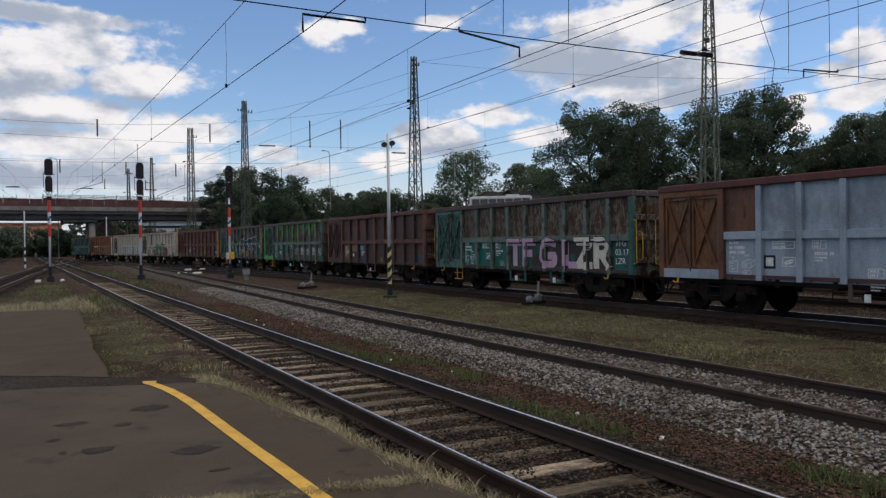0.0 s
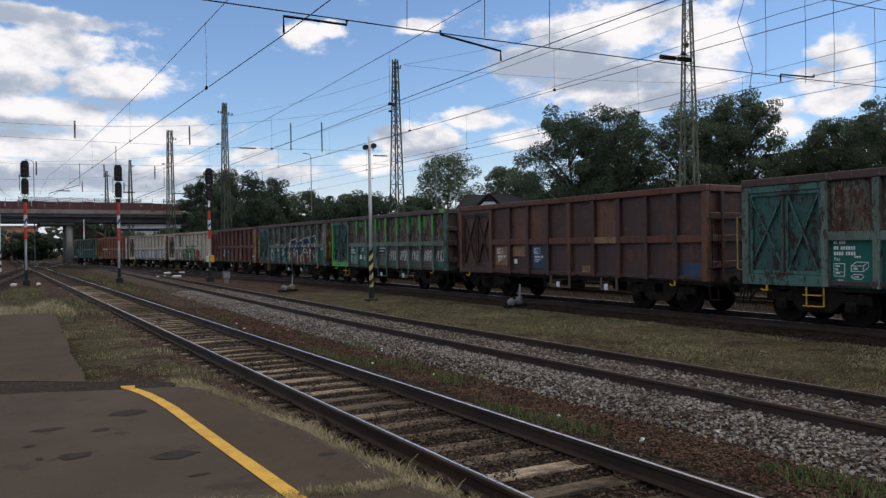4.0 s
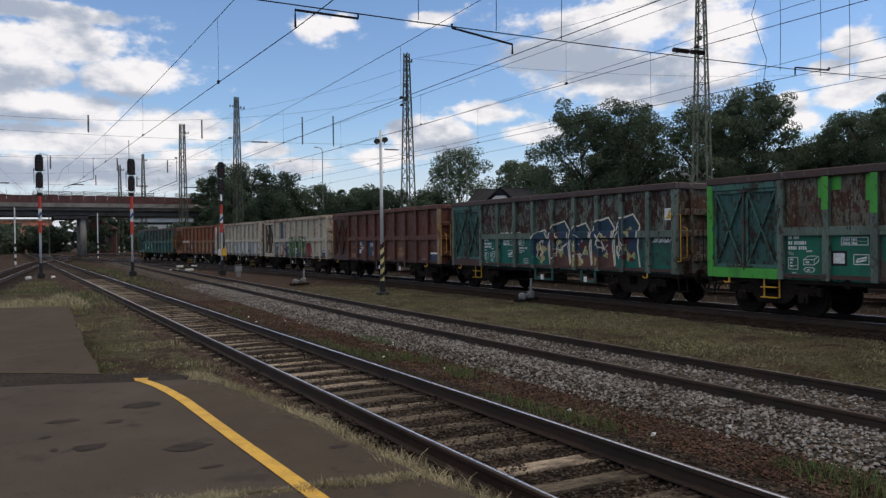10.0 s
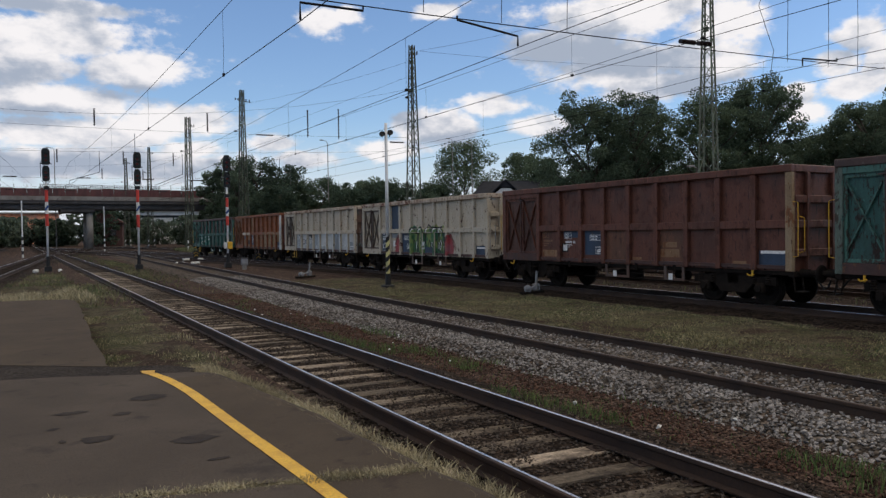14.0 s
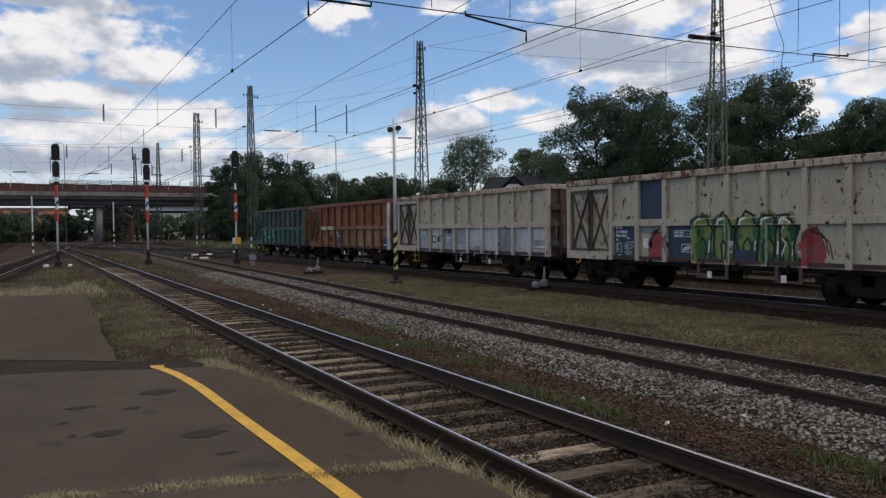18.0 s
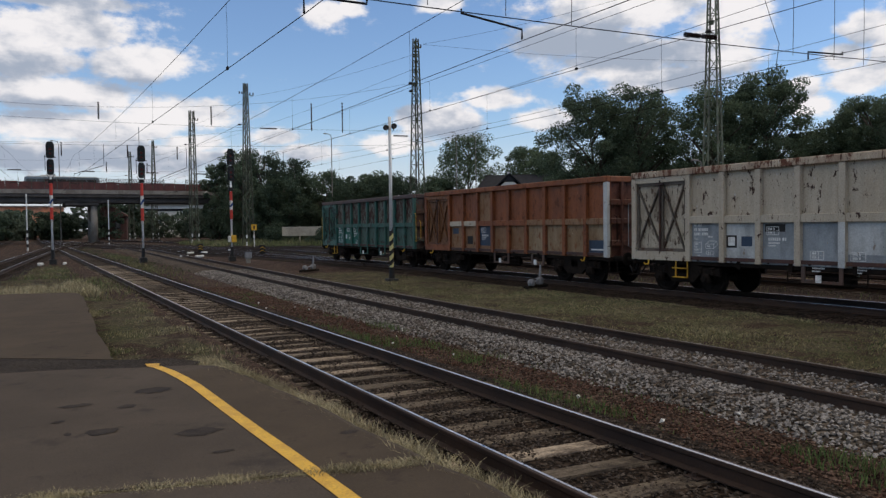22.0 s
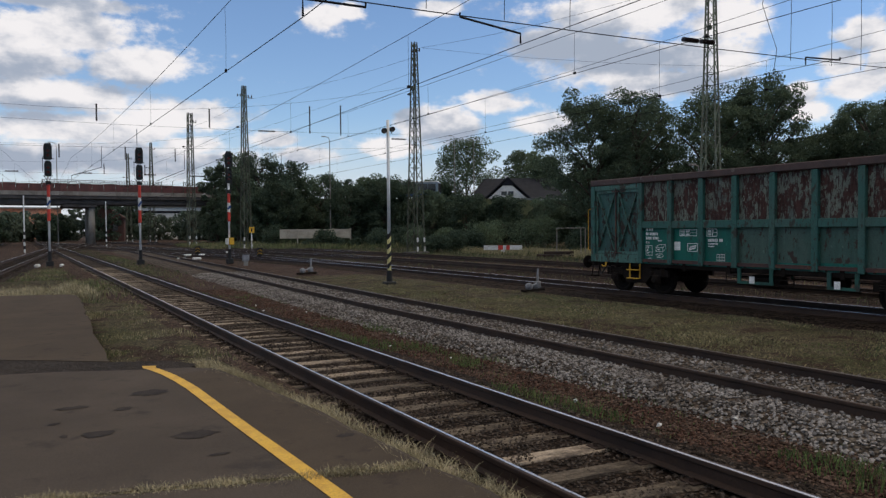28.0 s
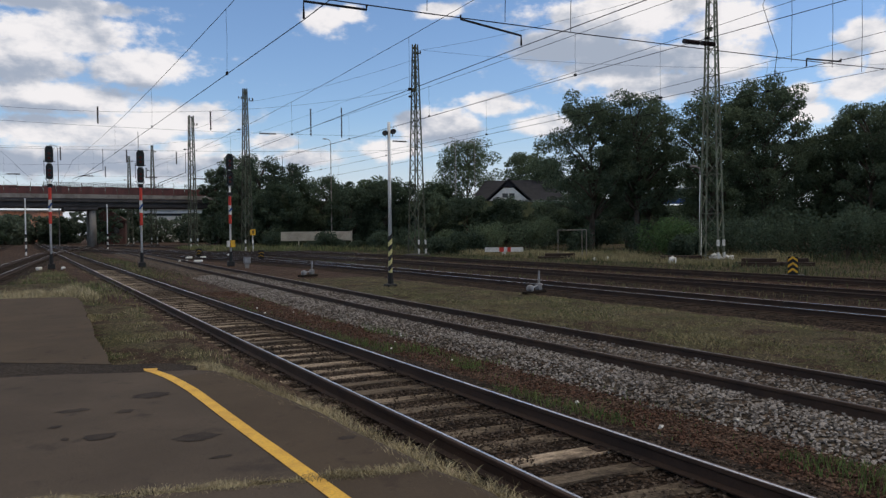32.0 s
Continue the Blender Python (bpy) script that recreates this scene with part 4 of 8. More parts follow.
def markings(w, l, z0, z1, ink, seed, frames=True):
    """Stencilled data: running numbers as bars, type code, small framed tables and pictograms."""
    rnd = random.Random(seed)
    bm = bmesh.new()
    if frames:
        glyphs(bm, l, z1 - 0.09, (2, 3), 0.075, rnd)
        glyphs(bm, l, z1 - 0.23, (2, 6), 0.085, rnd)
        glyphs(bm, l, z1 - 0.36, (4, 4), 0.085, rnd)
        words(w, "Fas", l, z1 - 0.49, 0.085, ink)
        oblong(bm, l, l + 0.26, z1 - 0.86, z1 - 0.56)
        for k in range(3):
            glyphs(bm, l + 0.04, z1 - 0.64 - 0.085 * k, (3 - k % 2,), 0.05, rnd)
        flat(bm, l, l + 0.26, z1 - 0.765, z1 - 0.755)
        a, b = l + 0.42, z1 - 0.74
        oblong(bm, a, a + 0.28, b, b + 0.13)
        for dx in (0, 0.28):
            ribbon(bm, [(a + dx, b + 0.13), (a + dx + 0.12, b + 0.22)], 0.008, 0.005)
        ribbon(bm, [(a + 0.12, b + 0.22), (a + 0.40, b + 0.22), (a + 0.40, b + 0.1), (a + 0.28, b)], 0.008, 0.005)
        glyphs(bm, a + 0.05, b + 0.04, (3,), 0.05, rnd)
        outline(bm, [(a, b - 0.12), (a + 0.06, b - 0.07), (a + 0.24, b - 0.07), (a + 0.3, b - 0.12), (a + 0.24, b - 0.18), (a + 0.06, b - 0.18)])
        glyphs(bm, a + 0.08, b - 0.145, (4,), 0.035, rnd)
        glyphs(bm, a + 0.08, b + 0.32, (5,), 0.045, rnd)
        glyphs(bm, l + 0.1, z1 - 0.97, (6,), 0.03, rnd)
    elif seed % 10 == 2:
        oblong(bm, l + 0.16, l + 0.80, z1 - 0.24, z1 - 0.06)
        flat(bm, l + 0.16, l + 0.80, z1 - 0.155, z1 - 0.148)
        for k in range(2):
            glyphs(bm, l + 0.2, z1 - 0.135 - 0.09 * k, (5, 4), 0.05, rnd)
        oblong(bm, l + 0.46, l + 0.82, z1 - 0.70, z1 - 0.47, 0.01)
        outline(bm, [(l + 0.52, z1 - 0.65), (l + 0.74, z1 - 0.6), (l + 0.78, z1 - 0.53), (l + 0.56, z1 - 0.58)], 0.022)
    else:
        oblong(bm, l, l + 0.36, z1 - 0.25, z1 - 0.04)
        flat(bm, l, l + 0.36, z1 - 0.15, z1 - 0.142)
        for k in range(2):
            glyphs(bm, l + 0.04, z1 - 0.125 - 0.1 * k, (3, 1), 0.06, rnd)
        glyphs(bm, l + 0.05, z1 - 0.41, (6, 2), 0.085, rnd)
        glyphs(bm, l + 0.05, z1 - 0.49, (12,), 0.04, rnd)
        glyphs(bm, l + 0.05, z1 - 0.56, (9,), 0.035, rnd)
        a, b = l + 0.35, z1 - 1.03
        if b > z0 - 0.1:
            for k in range(4):
                flat(bm, a, a + 0.28, b + 0.085 * k, b + 0.085 * k + 0.012)
                flat(bm, a + 0.09 * k, a + 0.09 * k + 0.012, b, b + 0.26)
    return tagged(part("stencilled_data", bm, ink, w, "white stencilled data lines"), kind="stuff")


SIGNS = {
    "T": [[(0, 0.93), (1, 0.93)], [(0.5, 0.93), (0.5, 0)]],
    "F": [[(0.12, 0), (0.12, 1)], [(0.12, 0.93), (1, 0.93)], [(0.12, 0.5), (0.75, 0.5)]],
    "G": [[(1, 0.85), (0.6, 0.95), (0.2, 0.75), (0.12, 0.35), (0.35, 0.08), (0.75, 0.08), (0.92, 0.2), (0.92, 0.45)], [(0.5, 0.42), (1, 0.42)]],
    "L": [[(0.12, 1), (0.12, 0.05)], [(0.12, 0.08), (1, 0.08)]],
    "Z": [[(0, 0.93), (0.95, 0.93)], [(0.9, 0.93), (0.1, 0.08)], [(0.05, 0.08), (1, 0.08)]],
    "R": [[(0.12, 0), (0.12, 1)], [(0.12, 0.93), (0.65, 0.93), (0.9, 0.75), (0.7, 0.5), (0.12, 0.48)], [(0.45, 0.48), (1, 0.0)]],
}


def big_letters(w, field):
    """Tall sprayed block letters over panels and posts, each with a dark shade behind it."""
    bm = bmesh.new()
    flood(bm, lambda l, z: z > 1.1 + 0.06 * math.sin(l * 5) and l > 7.4 + 0.5 * (z - 1.1) + 0.2 * math.sin(z * 8) and noise.noise(Vector((l * 1.4, z * 2, 7))) > -0.22, 7.2, 11.9, 1.06, 2.16, 0.003)
    part("graffiti_ground", bm, P["spray_dark"], w, "dark sprayed ground of the letters")
    for ch, l0, l1, ink in field:
        for mtl, wd, off, dl, dz, nm in ((P["spray_dark"], 0.17, 0.004, 0.03, 0.0, "letter_shade"), (ink, 0.145, 0.010, 0, 0, "graffiti_letter")):
            bm = bmesh.new()
            for k, st in enumerate(SIGNS[ch]):
                drape(bm, [(l0 + (l1 - l0) * u + dl, 1.14 + 1.02 * v + dz) for u, v in st], wd, off + 0.0012 * k)
            part(nm, bm, mtl, w, "dark shade of a graffiti letter" if nm == "letter_shade" else "tall sprayed block letter")


def throw_up(w):
    """Green bulging letters with black arches and white glints, and red shapes at both sides."""
    top = lambda l: 2.36 + 0.08 * math.sin(l * 8.5) + 0.05 * math.sin(l * 3 + 1)
    bm = bmesh.new()
    flood(bm, lambda l, z: z < top(l) and l > 5.72 + 0.08 * math.sin(z * 9) and l < 9.15 + 0.1 * math.sin(z * 7), 5.6, 9.4, 1.03, 2.5)
    g = part("graffiti_fill", bm, P["spray_green"], w, "green sprayed graffiti letters")
    bm, hi = bmesh.new(), bmesh.new()
    rnd = random.Random(8)
    for i, l in enumerate((5.75, 6.55, 7.3, 8.0, 8.55)):
        wd = 0.72 if i < 4 else 0.6
        arch = [(l + 0.02, 1.25), (l, 1.9), (l + 0.08, 2.3), (l + wd * 0.45, 2.43), (l + wd * 0.85, 2.3), (l + wd, 1.95), (l + wd * 0.92, 1.5), (l + wd * 0.98, 1.08)]
        arch = [(a + rnd.uniform(-0.07, 0.07), b + rnd.uniform(-0.1, 0.06)) for a, b in arch]
        drape(bm, arch, 0.038, 0.008 + 0.0006 * i)
        drape(bm, [(l + wd * 0.35, 1.1), (l + wd * 0.3, 1.55), (l + wd * 0.5, 1.75), (l + wd * 0.68, 1.5), (l + wd * 0.62, 1.12)], 0.03, 0.008)
        drape(hi, [(l + 0.16, 2.1), (l + 0.2, 2.24), (l + 0.4, 2.3)], 0.03, 0.009)
        drape(hi, [(l + wd * 0.8, 1.3), (l + wd * 0.84, 1.65)], 0.025, 0.009)
        if i == 4:
            drape(hi, [(l + 0.1, 1.15), (l + 0.28, 1.6), (l + 0.1, 1.8), (l + 0.3, 2.25), (l + 0.55, 2.1)], 0.02, 0.009)
    part("black_outline", bm, P["spray_black"], g)
    part("white_glint", hi, P["white"], g)
    for l0, wd, zt in ((3.93, 0.66, 2.0), (9.2, 0.75, 2.02)):
        bm = bmesh.new()
        flood(bm, lambda l, z: (l - l0) / wd > 0.12 * math.sin(z * 6) + (zt - z) * -0.1 and (l - l0) / wd < 0.85 + 0.15 * math.sin(z * 5 + 1) and z < zt - 1.4 * abs((l - l0) / wd - 0.55) ** 2, l0 - 0.1, l0 + wd + 0.1, 1.03, 2.1)
        g = part("graffiti_fill", bm, P["spray_red"], w, "red sprayed graffiti shape")
        bm = bmesh.new()
        for k in range(3):
            drape(bm, [(l0 + 0.05 + 0.1 * k, 1.5 + 0.12 * k), (l0 + 0.25 + 0.1 * k, 1.9 + 0.06 * k), (l0 + 0.6 + 0.12 * k, 1.85 - 0.12 * k), (l0 + 0.72 + 0.1 * k, 1.45 - 0.12 * k)], 0.02, 0.008)
        part("black_outline", bm, P["spray_brown"], g)


def outlined_letters(w):
    """Five dark blue and maroon letters with cream outlines that climb over the middle rail."""
    rnd = random.Random(6)
    for i, l in enumerate((5.7, 6.83, 7.96, 9.09, 10.22)):
        wd = 1.10
        lift = (2.42, 2.72, 2.62, 2.78, 2.85)[i]
        pts = [(l, 1.2), (l - 0.05, 1.9), (l + 0.1, lift - 0.3), (l + 0.3, lift - 0.12), (l + 0.82, lift), (l + wd, lift - 0.35), (l + wd - 0.1, 1.8), (l + wd, 1.15)]

        def inside(a, z):
            if not (l - 0.02 < a < l + wd - 0.04 and z > 1.1):
                return False
            for (a0, b0), (a1, b1) in zip(pts[2:], pts[3:]):
                if a0 <= a <= a1:
                    return z < b0 + (b1 - b0) * (a - a0) / max(1e-6, a1 - a0)
            return z < lift - 0.3
        bm = bmesh.new()
        flood(bm, lambda a, z: inside(a, z) and z >= 1.55 + 0.12 * math.sin(a * 7), l - 0.1, l + wd + 0.1, 1.1, 2.95)
        g = part("graffiti_letter", bm, P["spray_blue"], w, "dark blue sprayed letter with a cream outline")
        bm = bmesh.new()
        flood(bm, lambda a, z: inside(a, z) and z < 1.55 + 0.12 * math.sin(a * 7), l - 0.1, l + wd + 0.1, 1.1, 2.95)
        part("lower_fill", bm, P["teal" if i in (0, 4) else "spray_brown"], g)
        # yellowish blots and maroon fields inside the letter
        for kind, ink, n, off in (("maroon_fill", P["spray_maroon"], 2, 0.0055), ("cream_fill", P["spray_yellow"], 4, 0.007)):
            bm = bmesh.new()
            for k in range(n):
                ca, cz = l + rnd.uniform(0.2, 0.85), rnd.uniform(1.25, lift - 0.55)
                ra, rz, ph = rnd.uniform(0.08, 0.2) * (1.6 if n == 2 else 1), rnd.uniform(0.08, 0.26) * (1.3 if n == 2 else 1), rnd.uniform(0, 6)

                def blot(a, z):
                    u, v = (a - ca) / ra, (z - cz) / rz
                    return inside(a, z) and u * u + v * v < 0.75 + 0.45 * math.sin(3 * math.atan2(v, u) + ph)
                flood(bm, blot, ca - 0.4, ca + 0.4, cz - 0.5, cz + 0.5, off + 0.0004 * k, 0.04)
            part(kind, bm, ink, g)
        bm = bmesh.new()
        drape(bm, pts, 0.028, 0.0095)
        for k in range(4):
            a, b = l + rnd.uniform(0.15, 0.7), rnd.uniform(1.2, 2.0)
            pts2 = [(a, b)]
            for j in range(4):
                a = min(max(a + rnd.uniform(-0.22, 0.22), l + 0.08), l + wd - 0.15)
                b = min(max(b + rnd.uniform(-0.1, 0.28), 1.15), lift - 0.4)
                pts2.append((a, b))
            drape(bm, pts2, rnd.choice((0.012, 0.02, 0.03)), 0.0101 + 0.0006 * k)
        part("cream_outline", bm, P["cream"], g)


def letters(w, text, l0, l1, z0, z1, ink, name="graffiti_letter", off=0.007, edge=None):
    """Block letters sprayed across the panels, one mesh a letter, stretched to the given field."""
    n = len(text)
    wide = (l1 - l0) / n
    for i, ch in enumerate(text):
        cu = bpy.data.curves.new("letter", "FONT")
        cu.body = ch
        cu.offset = 0.015
        ob = new("letter_source", cu)
        me = bpy.data.meshes.new_from_object(ob)
        bpy.data.objects.remove(ob)
        co = np.array([v.co for v in me.vertices])
        lo, hi = co.min(0), co.max(0)
        for v in me.vertices:
            u = (v.co.x - lo[0]) / (hi[0] - lo[0]) * wide * 0.93
            t = (v.co.y - lo[1]) / (hi[1] - lo[1]) * (z1 - z0)
            v.co = (NEAR - off, yl(l0 + i * wide + u), z0 + t + 0.05 * ((i * 7) % 3 - 1))
        me.materials.clear()
        me.materials.append(ink[i] if isinstance(ink, list) else ink)
        c = new(name, me)
        c.parent = w


def ribbon(bm, pts, wide, off):
    x = NEAR - off
    rows = []
    for i, (l, z) in enumerate(pts):
        a = Vector(pts[min(i + 1, len(pts) - 1)]) - Vector(pts[max(i - 1, 0)])
        if a.length < 1e-6:
            a = Vector((1, 0))
        a.normalize()
        rows.append((bm.verts.new((x, yl(l - a.y * wide), z + a.x * wide)), bm.verts.new((x, yl(l + a.y * wide), z - a.x * wide))))
    for a, b in zip(rows, rows[1:]):
        bm.faces.new((a[0], b[0], b[1], a[1]))


def scribble(w, l, z, wide, high, ink, seed, thick=0.016):
    rnd = random.Random(seed)
    bm = bmesh.new()
    for k in range(3):
        n = 16
        ph, fr = rnd.uniform(0, 6), rnd.uniform(1.6, 2.6)
        pts = [(l + wide * (i / n) + 0.08 * math.sin(i * 1.3 + ph), z + high * (0.5 + 0.42 * math.sin(fr * i * 0.7 + ph)) * rnd.uniform(0.85, 1)) for i in range(n)]
        ribbon(bm, pts, thick, 0.006 if thick < 0.02 else 0.03)
    part("graffiti_tag", bm, ink, w, "scrawled spray tag")


def wheelset():
    bm = bmesh.new()
    tube(bm, (-0.9, 0, 0), (0.9, 0, 0), 0.08, n=10)
    for s in (-1, 1):
        lathe(bm, [(0.10, s * 0.66), (0.49, s * 0.675), (0.49, s * 0.70), (0.462, s * 0.71), (0.455, s * 0.80), (0.40, s * 0.80), (0.36, s * 0.76), (0.2, s * 0.75), (0.14, s * 0.82), (0.02, s * 0.83)], axis="X", n=24)
    # hub bolts, so that the turning can be seen
    for s in (-1, 1):
        for k in range(4):
            a = k * math.pi / 2
            tube(bm, (s * 0.74, 0.28 * math.cos(a), 0.28 * math.sin(a)), (s * 0.79, 0.28 * math.cos(a), 0.28 * math.sin(a)), 0.035, n=6)
    return done("wheelset", bm, M["wheel"])


def side_frame():
    bm = bmesh.new()
    out = [(-1.35, 0.55), (-1.35, 0.78), (-0.75, 0.80), (-0.35, 0.92), (0.35, 0.92), (0.75, 0.80), (1.35, 0.78), (1.35, 0.55), (1.12, 0.60), (0.68, 0.60), (0.4, 0.33), (-0.4, 0.33), (-0.68, 0.60), (-1.12, 0.60)]
    a = [bm.verts.new((-0.05, y, z)) for y, z in out]
    b = [bm.verts.new((0.05, y, z)) for y, z in out]
    bm.faces.new(a)
    bm.faces.new(b[::-1])
    for i in range(len(out)):
        j = (i + 1) % len(out)
        bm.faces.new((a[i], b[i], b[j], a[j]))
    return done("side_frame", bm, M["bogie"])


def shared(name, me, parent, at=None, label=""):
    ob = new(name, me)
    ob.parent = parent
    if at is not None:
        ob.matrix_basis = at
    return tagged(ob, label) if label else ob


KIT = {}


def build_kit():
    KIT["wheelset"] = wheelset()
    KIT["side_frame"] = side_frame()
    bm = bmesh.new()
    box(bm, -0.09, 0.09, -0.13, 0.13, -0.13, 0.13, 0.03)
    tube(bm, (-0.09, 0, 0), (-0.15, 0, 0), 0.1, n=10)
    KIT["axle_box"] = done("axle_box", bm, M["bogie"])
    bm = bmesh.new()
    lathe(bm, [(0.07, 0.0)] + [(0.07 + 0.025 * (i % 2), 0.03 * i) for i in range(1, 9)] + [(0.07, 0.27)], n=10)
    KIT["spring"] = done("coil_spring", bm, M["bogie"])
    bm = bmesh.new()
    lathe(bm, [(0.10, 0.0), (0.10, 0.25), (0.075, 0.27), (0.075, 0.5), (0.2, 0.52), (0.225, 0.545), (0.22, 0.57), (0.1, 0.59)], axis="Y", n=18)
    KIT["buffer"] = done("buffer", bm, M["bogie"])
    bm = bmesh.new()
    box(bm, -0.02, 0.02, -0.03, 0.03, -0.06, 0.12, 0.008)
    pipe(bm, [(0, 0, -0.05), (-0.03, 0, -0.13), (-0.08, 0.05, -0.15), (-0.1, 0.1, -0.1)], 0.022)
    pipe(bm, [(0, 0, -0.05), (-0.03, 0, -0.13), (-0.08, -0.05, -0.15), (-0.1, -0.1, -0.1)], 0.022)
    KIT["tow_hook"] = done("tow_hook", bm, M["yellow_paint"])
    for key, m in (("step_yellow", "yellow_paint"), ("step_grey", "bogie")):
        bm = bmesh.new()
        for z in (0.0, 0.27):
            box(bm, -0.16, 0.0, -0.24, 0.24, z, z + 0.022)
        for y in (-0.24, 0.21):
            box(bm, -0.03, 0.0, y, y + 0.03, 0.0, 0.5)
        KIT[key] = done("step", bm, M[m])


def bogie(w, y):
    b = base("bogie", pose(0, y, 0), "", "")
    b.parent = w
    for s in (-1, 1):
        shared("side_frame", KIT["side_frame"], b, pose(s * 1.0, 0, 0))
        for d in (-0.9, 0.9):
            shared("axle_box", KIT["axle_box"], b, pose(s * 1.06, d, 0.48, 0, 0, 0 if s < 0 else 180))
            for e in (-0.22, 0.22):
                shared("spring", KIT["spring"], b, pose(s * 1.03, d + e, 0.56))
    pbox("bolster", (-1.05, 1.05, -0.2, 0.2, 0.55, 0.93), M["bogie"], b, bevel=0.03)
    for d in (-0.9, 0.9):
        WHEELS.append(shared("wheelset", KIT["wheelset"], b, pose(0, d, 0.46)))
        for s in (-1, 1):
            bm = bmesh.new()
            box(bm, s * 0.74 - 0.05, s * 0.74 + 0.05, d * 0.4 - 0.06, d * 0.4 + 0.06, 0.28, 0.62, 0.02)
            part("brake_block", bm, M["bogie"], b)
    return b


WHEELS = []


def wagon(label, c):
    """An open high-sided bogie wagon; its origin lies at rail height below its middle."""
    w = base("open_wagon", pose(0, 0, 0), label, "freight wagon", "wagons of the freight train")
    fr, up, lo, rim = c["frame"], c["upper"], c["lower"], c["rim"]
    L = LEN
    pbox("floor", (-1.2, 1.2, yl(L) + 0.1, yl(0) - 0.1, 1.02, 1.12), P["brown_dark"], w)
    for s in (-1, 1):
        x0, x1 = (-HALF + 0.13, -HALF + 0.17) if s < 0 else (HALF - 0.17, HALF - 0.13)
        o0, o1 = (-HALF, -HALF + 0.135) if s < 0 else (HALF - 0.135, HALF)
        near = s < 0
        # posts stand proud of the panels
        for i, l in enumerate([0.0] + POST_L + [L]):
            wd = 0.19 if i in (0, 10) else 0.17
            y0, y1 = yl(l) - wd / 2, yl(l) + wd / 2
            if i == 0:
                y0, y1 = yl(0) - wd, yl(0)
            if i == 10:
                y0, y1 = yl(L), yl(L) + wd
            m = c.get("posts", {}).get(i, fr) if near else fr
            pbox("corner_post" if i in (0, 10) else "post", (o0, o1, y0, y1, Z0, ZR), m, w, bevel=0.012)
        for i in range(9):
            a = POST_L[i]
            b = POST_L[i + 1] if i < 8 else L
            m_up = up.get(i, up["all"]) if near else up["all"]
            m_lo = lo.get(i, lo["all"]) if near else lo["all"]
            pbox("upper_panel", (x0, x1, yl(b), yl(a), ZM1, ZR), m_up, w)
            pbox("lower_panel", (x0, x1, yl(b), yl(a), Z0, ZM0), m_lo, w)
            mm = c.get("mid", {}).get(i, fr) if near else fr
            pbox("middle_rail", ((o0 + 0.015, o1) if near else (o0, o1 - 0.015)) + (yl(b) + (0.086 if i < 8 else 0.1), yl(a) - 0.086, ZM0, ZM1), mm, w, bevel=0.012)
        # double door
        pbox("door_lintel", (o0 + 0.02, o1 + 0.01, yl(2.23), yl(0.17), ZR - 0.16, ZR), c["door"], w)
        pbox("door_sill", (o0 + 0.01, o1 + 0.01, yl(2.23), yl(0.17), Z0, Z0 + 0.27), c["sill"], w)
        for k, (a, b) in enumerate(((0.2, 1.19), (1.22, 2.2))):
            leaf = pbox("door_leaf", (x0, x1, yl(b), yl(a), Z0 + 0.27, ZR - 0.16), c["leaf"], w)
            ox = o0 + 0.07 if near else o1 - 0.07
            sg = -1 if near else 1
            for q in ((a, b, ZR - 0.26, ZR - 0.17), (a, b, Z0 + 0.28, Z0 + 0.37), (a, a + 0.08, Z0 + 0.37, ZR - 0.26), (b - 0.08, b, Z0 + 0.37, ZR - 0.26)):
                pbox("frame_bar", (min(ox, ox - sg * 0.05), max(ox, ox - sg * 0.05), yl(q[1]), yl(q[0]), q[2], q[3]), c.get("brace", c["door"]), leaf)
            zz = (Z0 + 0.37, ZR - 0.28)
            for p0, p1 in (((a + 0.08, zz[1]), (b - 0.08, zz[0])), ((b - 0.08, zz[1]), (a + 0.08, zz[0]))):
                if k == 0 and c["seed"] % 3 == 0:
                    p0, p1 = (p0[0], zz[1] - 0.1), (p1[0], zz[0] + 0.2)
                bm = bmesh.new()
                bar(bm, (ox - sg * 0.02, yl(p0[0]), p0[1]), (ox - sg * 0.02, yl(p1[0]), p1[1]), 0.035, 0.075, up=(1, 0, 0))
                part("brace", bm, c.get("brace", c["door"]), leaf)
        bm = bmesh.new()
        xx = (o0 + 0.02) if near else (o1 - 0.02)
        tube(bm, (xx, yl(1.205), Z0 + 0.2), (xx, yl(1.205), ZR - 0.1), 0.025, n=8)
        box(bm, xx - 0.03, xx + 0.03, yl(1.36), yl(1.05), ZR - 0.24, ZR - 0.20)
        box(bm, xx - 0.03, xx + 0.03, yl(1.45), yl(1.0), Z0 + 0.3, Z0 + 0.33)
        part("lock_bar", bm, c.get("lock", P["brown_dark"]), w, "vertical door locking bar")
        # hinges
        for l in (0.18, 2.2):
            for z in (1.45, 2.25, 3.1):
                bm = bmesh.new()
                tube(bm, (xx, yl(l), z), (xx, yl(l), z + 0.14), 0.022, n=6)
                part("hinge", bm, c["door"], w)
        # top rail
        pbox("top_rail", ((-HALF - 0.02, -HALF + 0.15) if near else (HALF - 0.15, HALF + 0.02)) + (yl(L), yl(0), ZR, ZT), rim, w, bevel=0.02)
        # side sill with short plates hanging from it
        pbox("side_sill", ((-HALF + 0.14, -HALF + 0.24) if near else (HALF - 0.24, HALF - 0.14)) + (yl(L), yl(0), 0.86, Z0 + 0.02), M["bogie"], w)
        for l in (5.95, 6.95, 8.55, 9.25) if near else (5.95, 9.25):
            pbox("hanger_plate", ((-HALF + 0.05, -HALF + 0.09) if near else (HALF - 0.09, HALF - 0.05)) + (yl(l + 0.1), yl(l), 0.55, Z0), c["hang"], w)
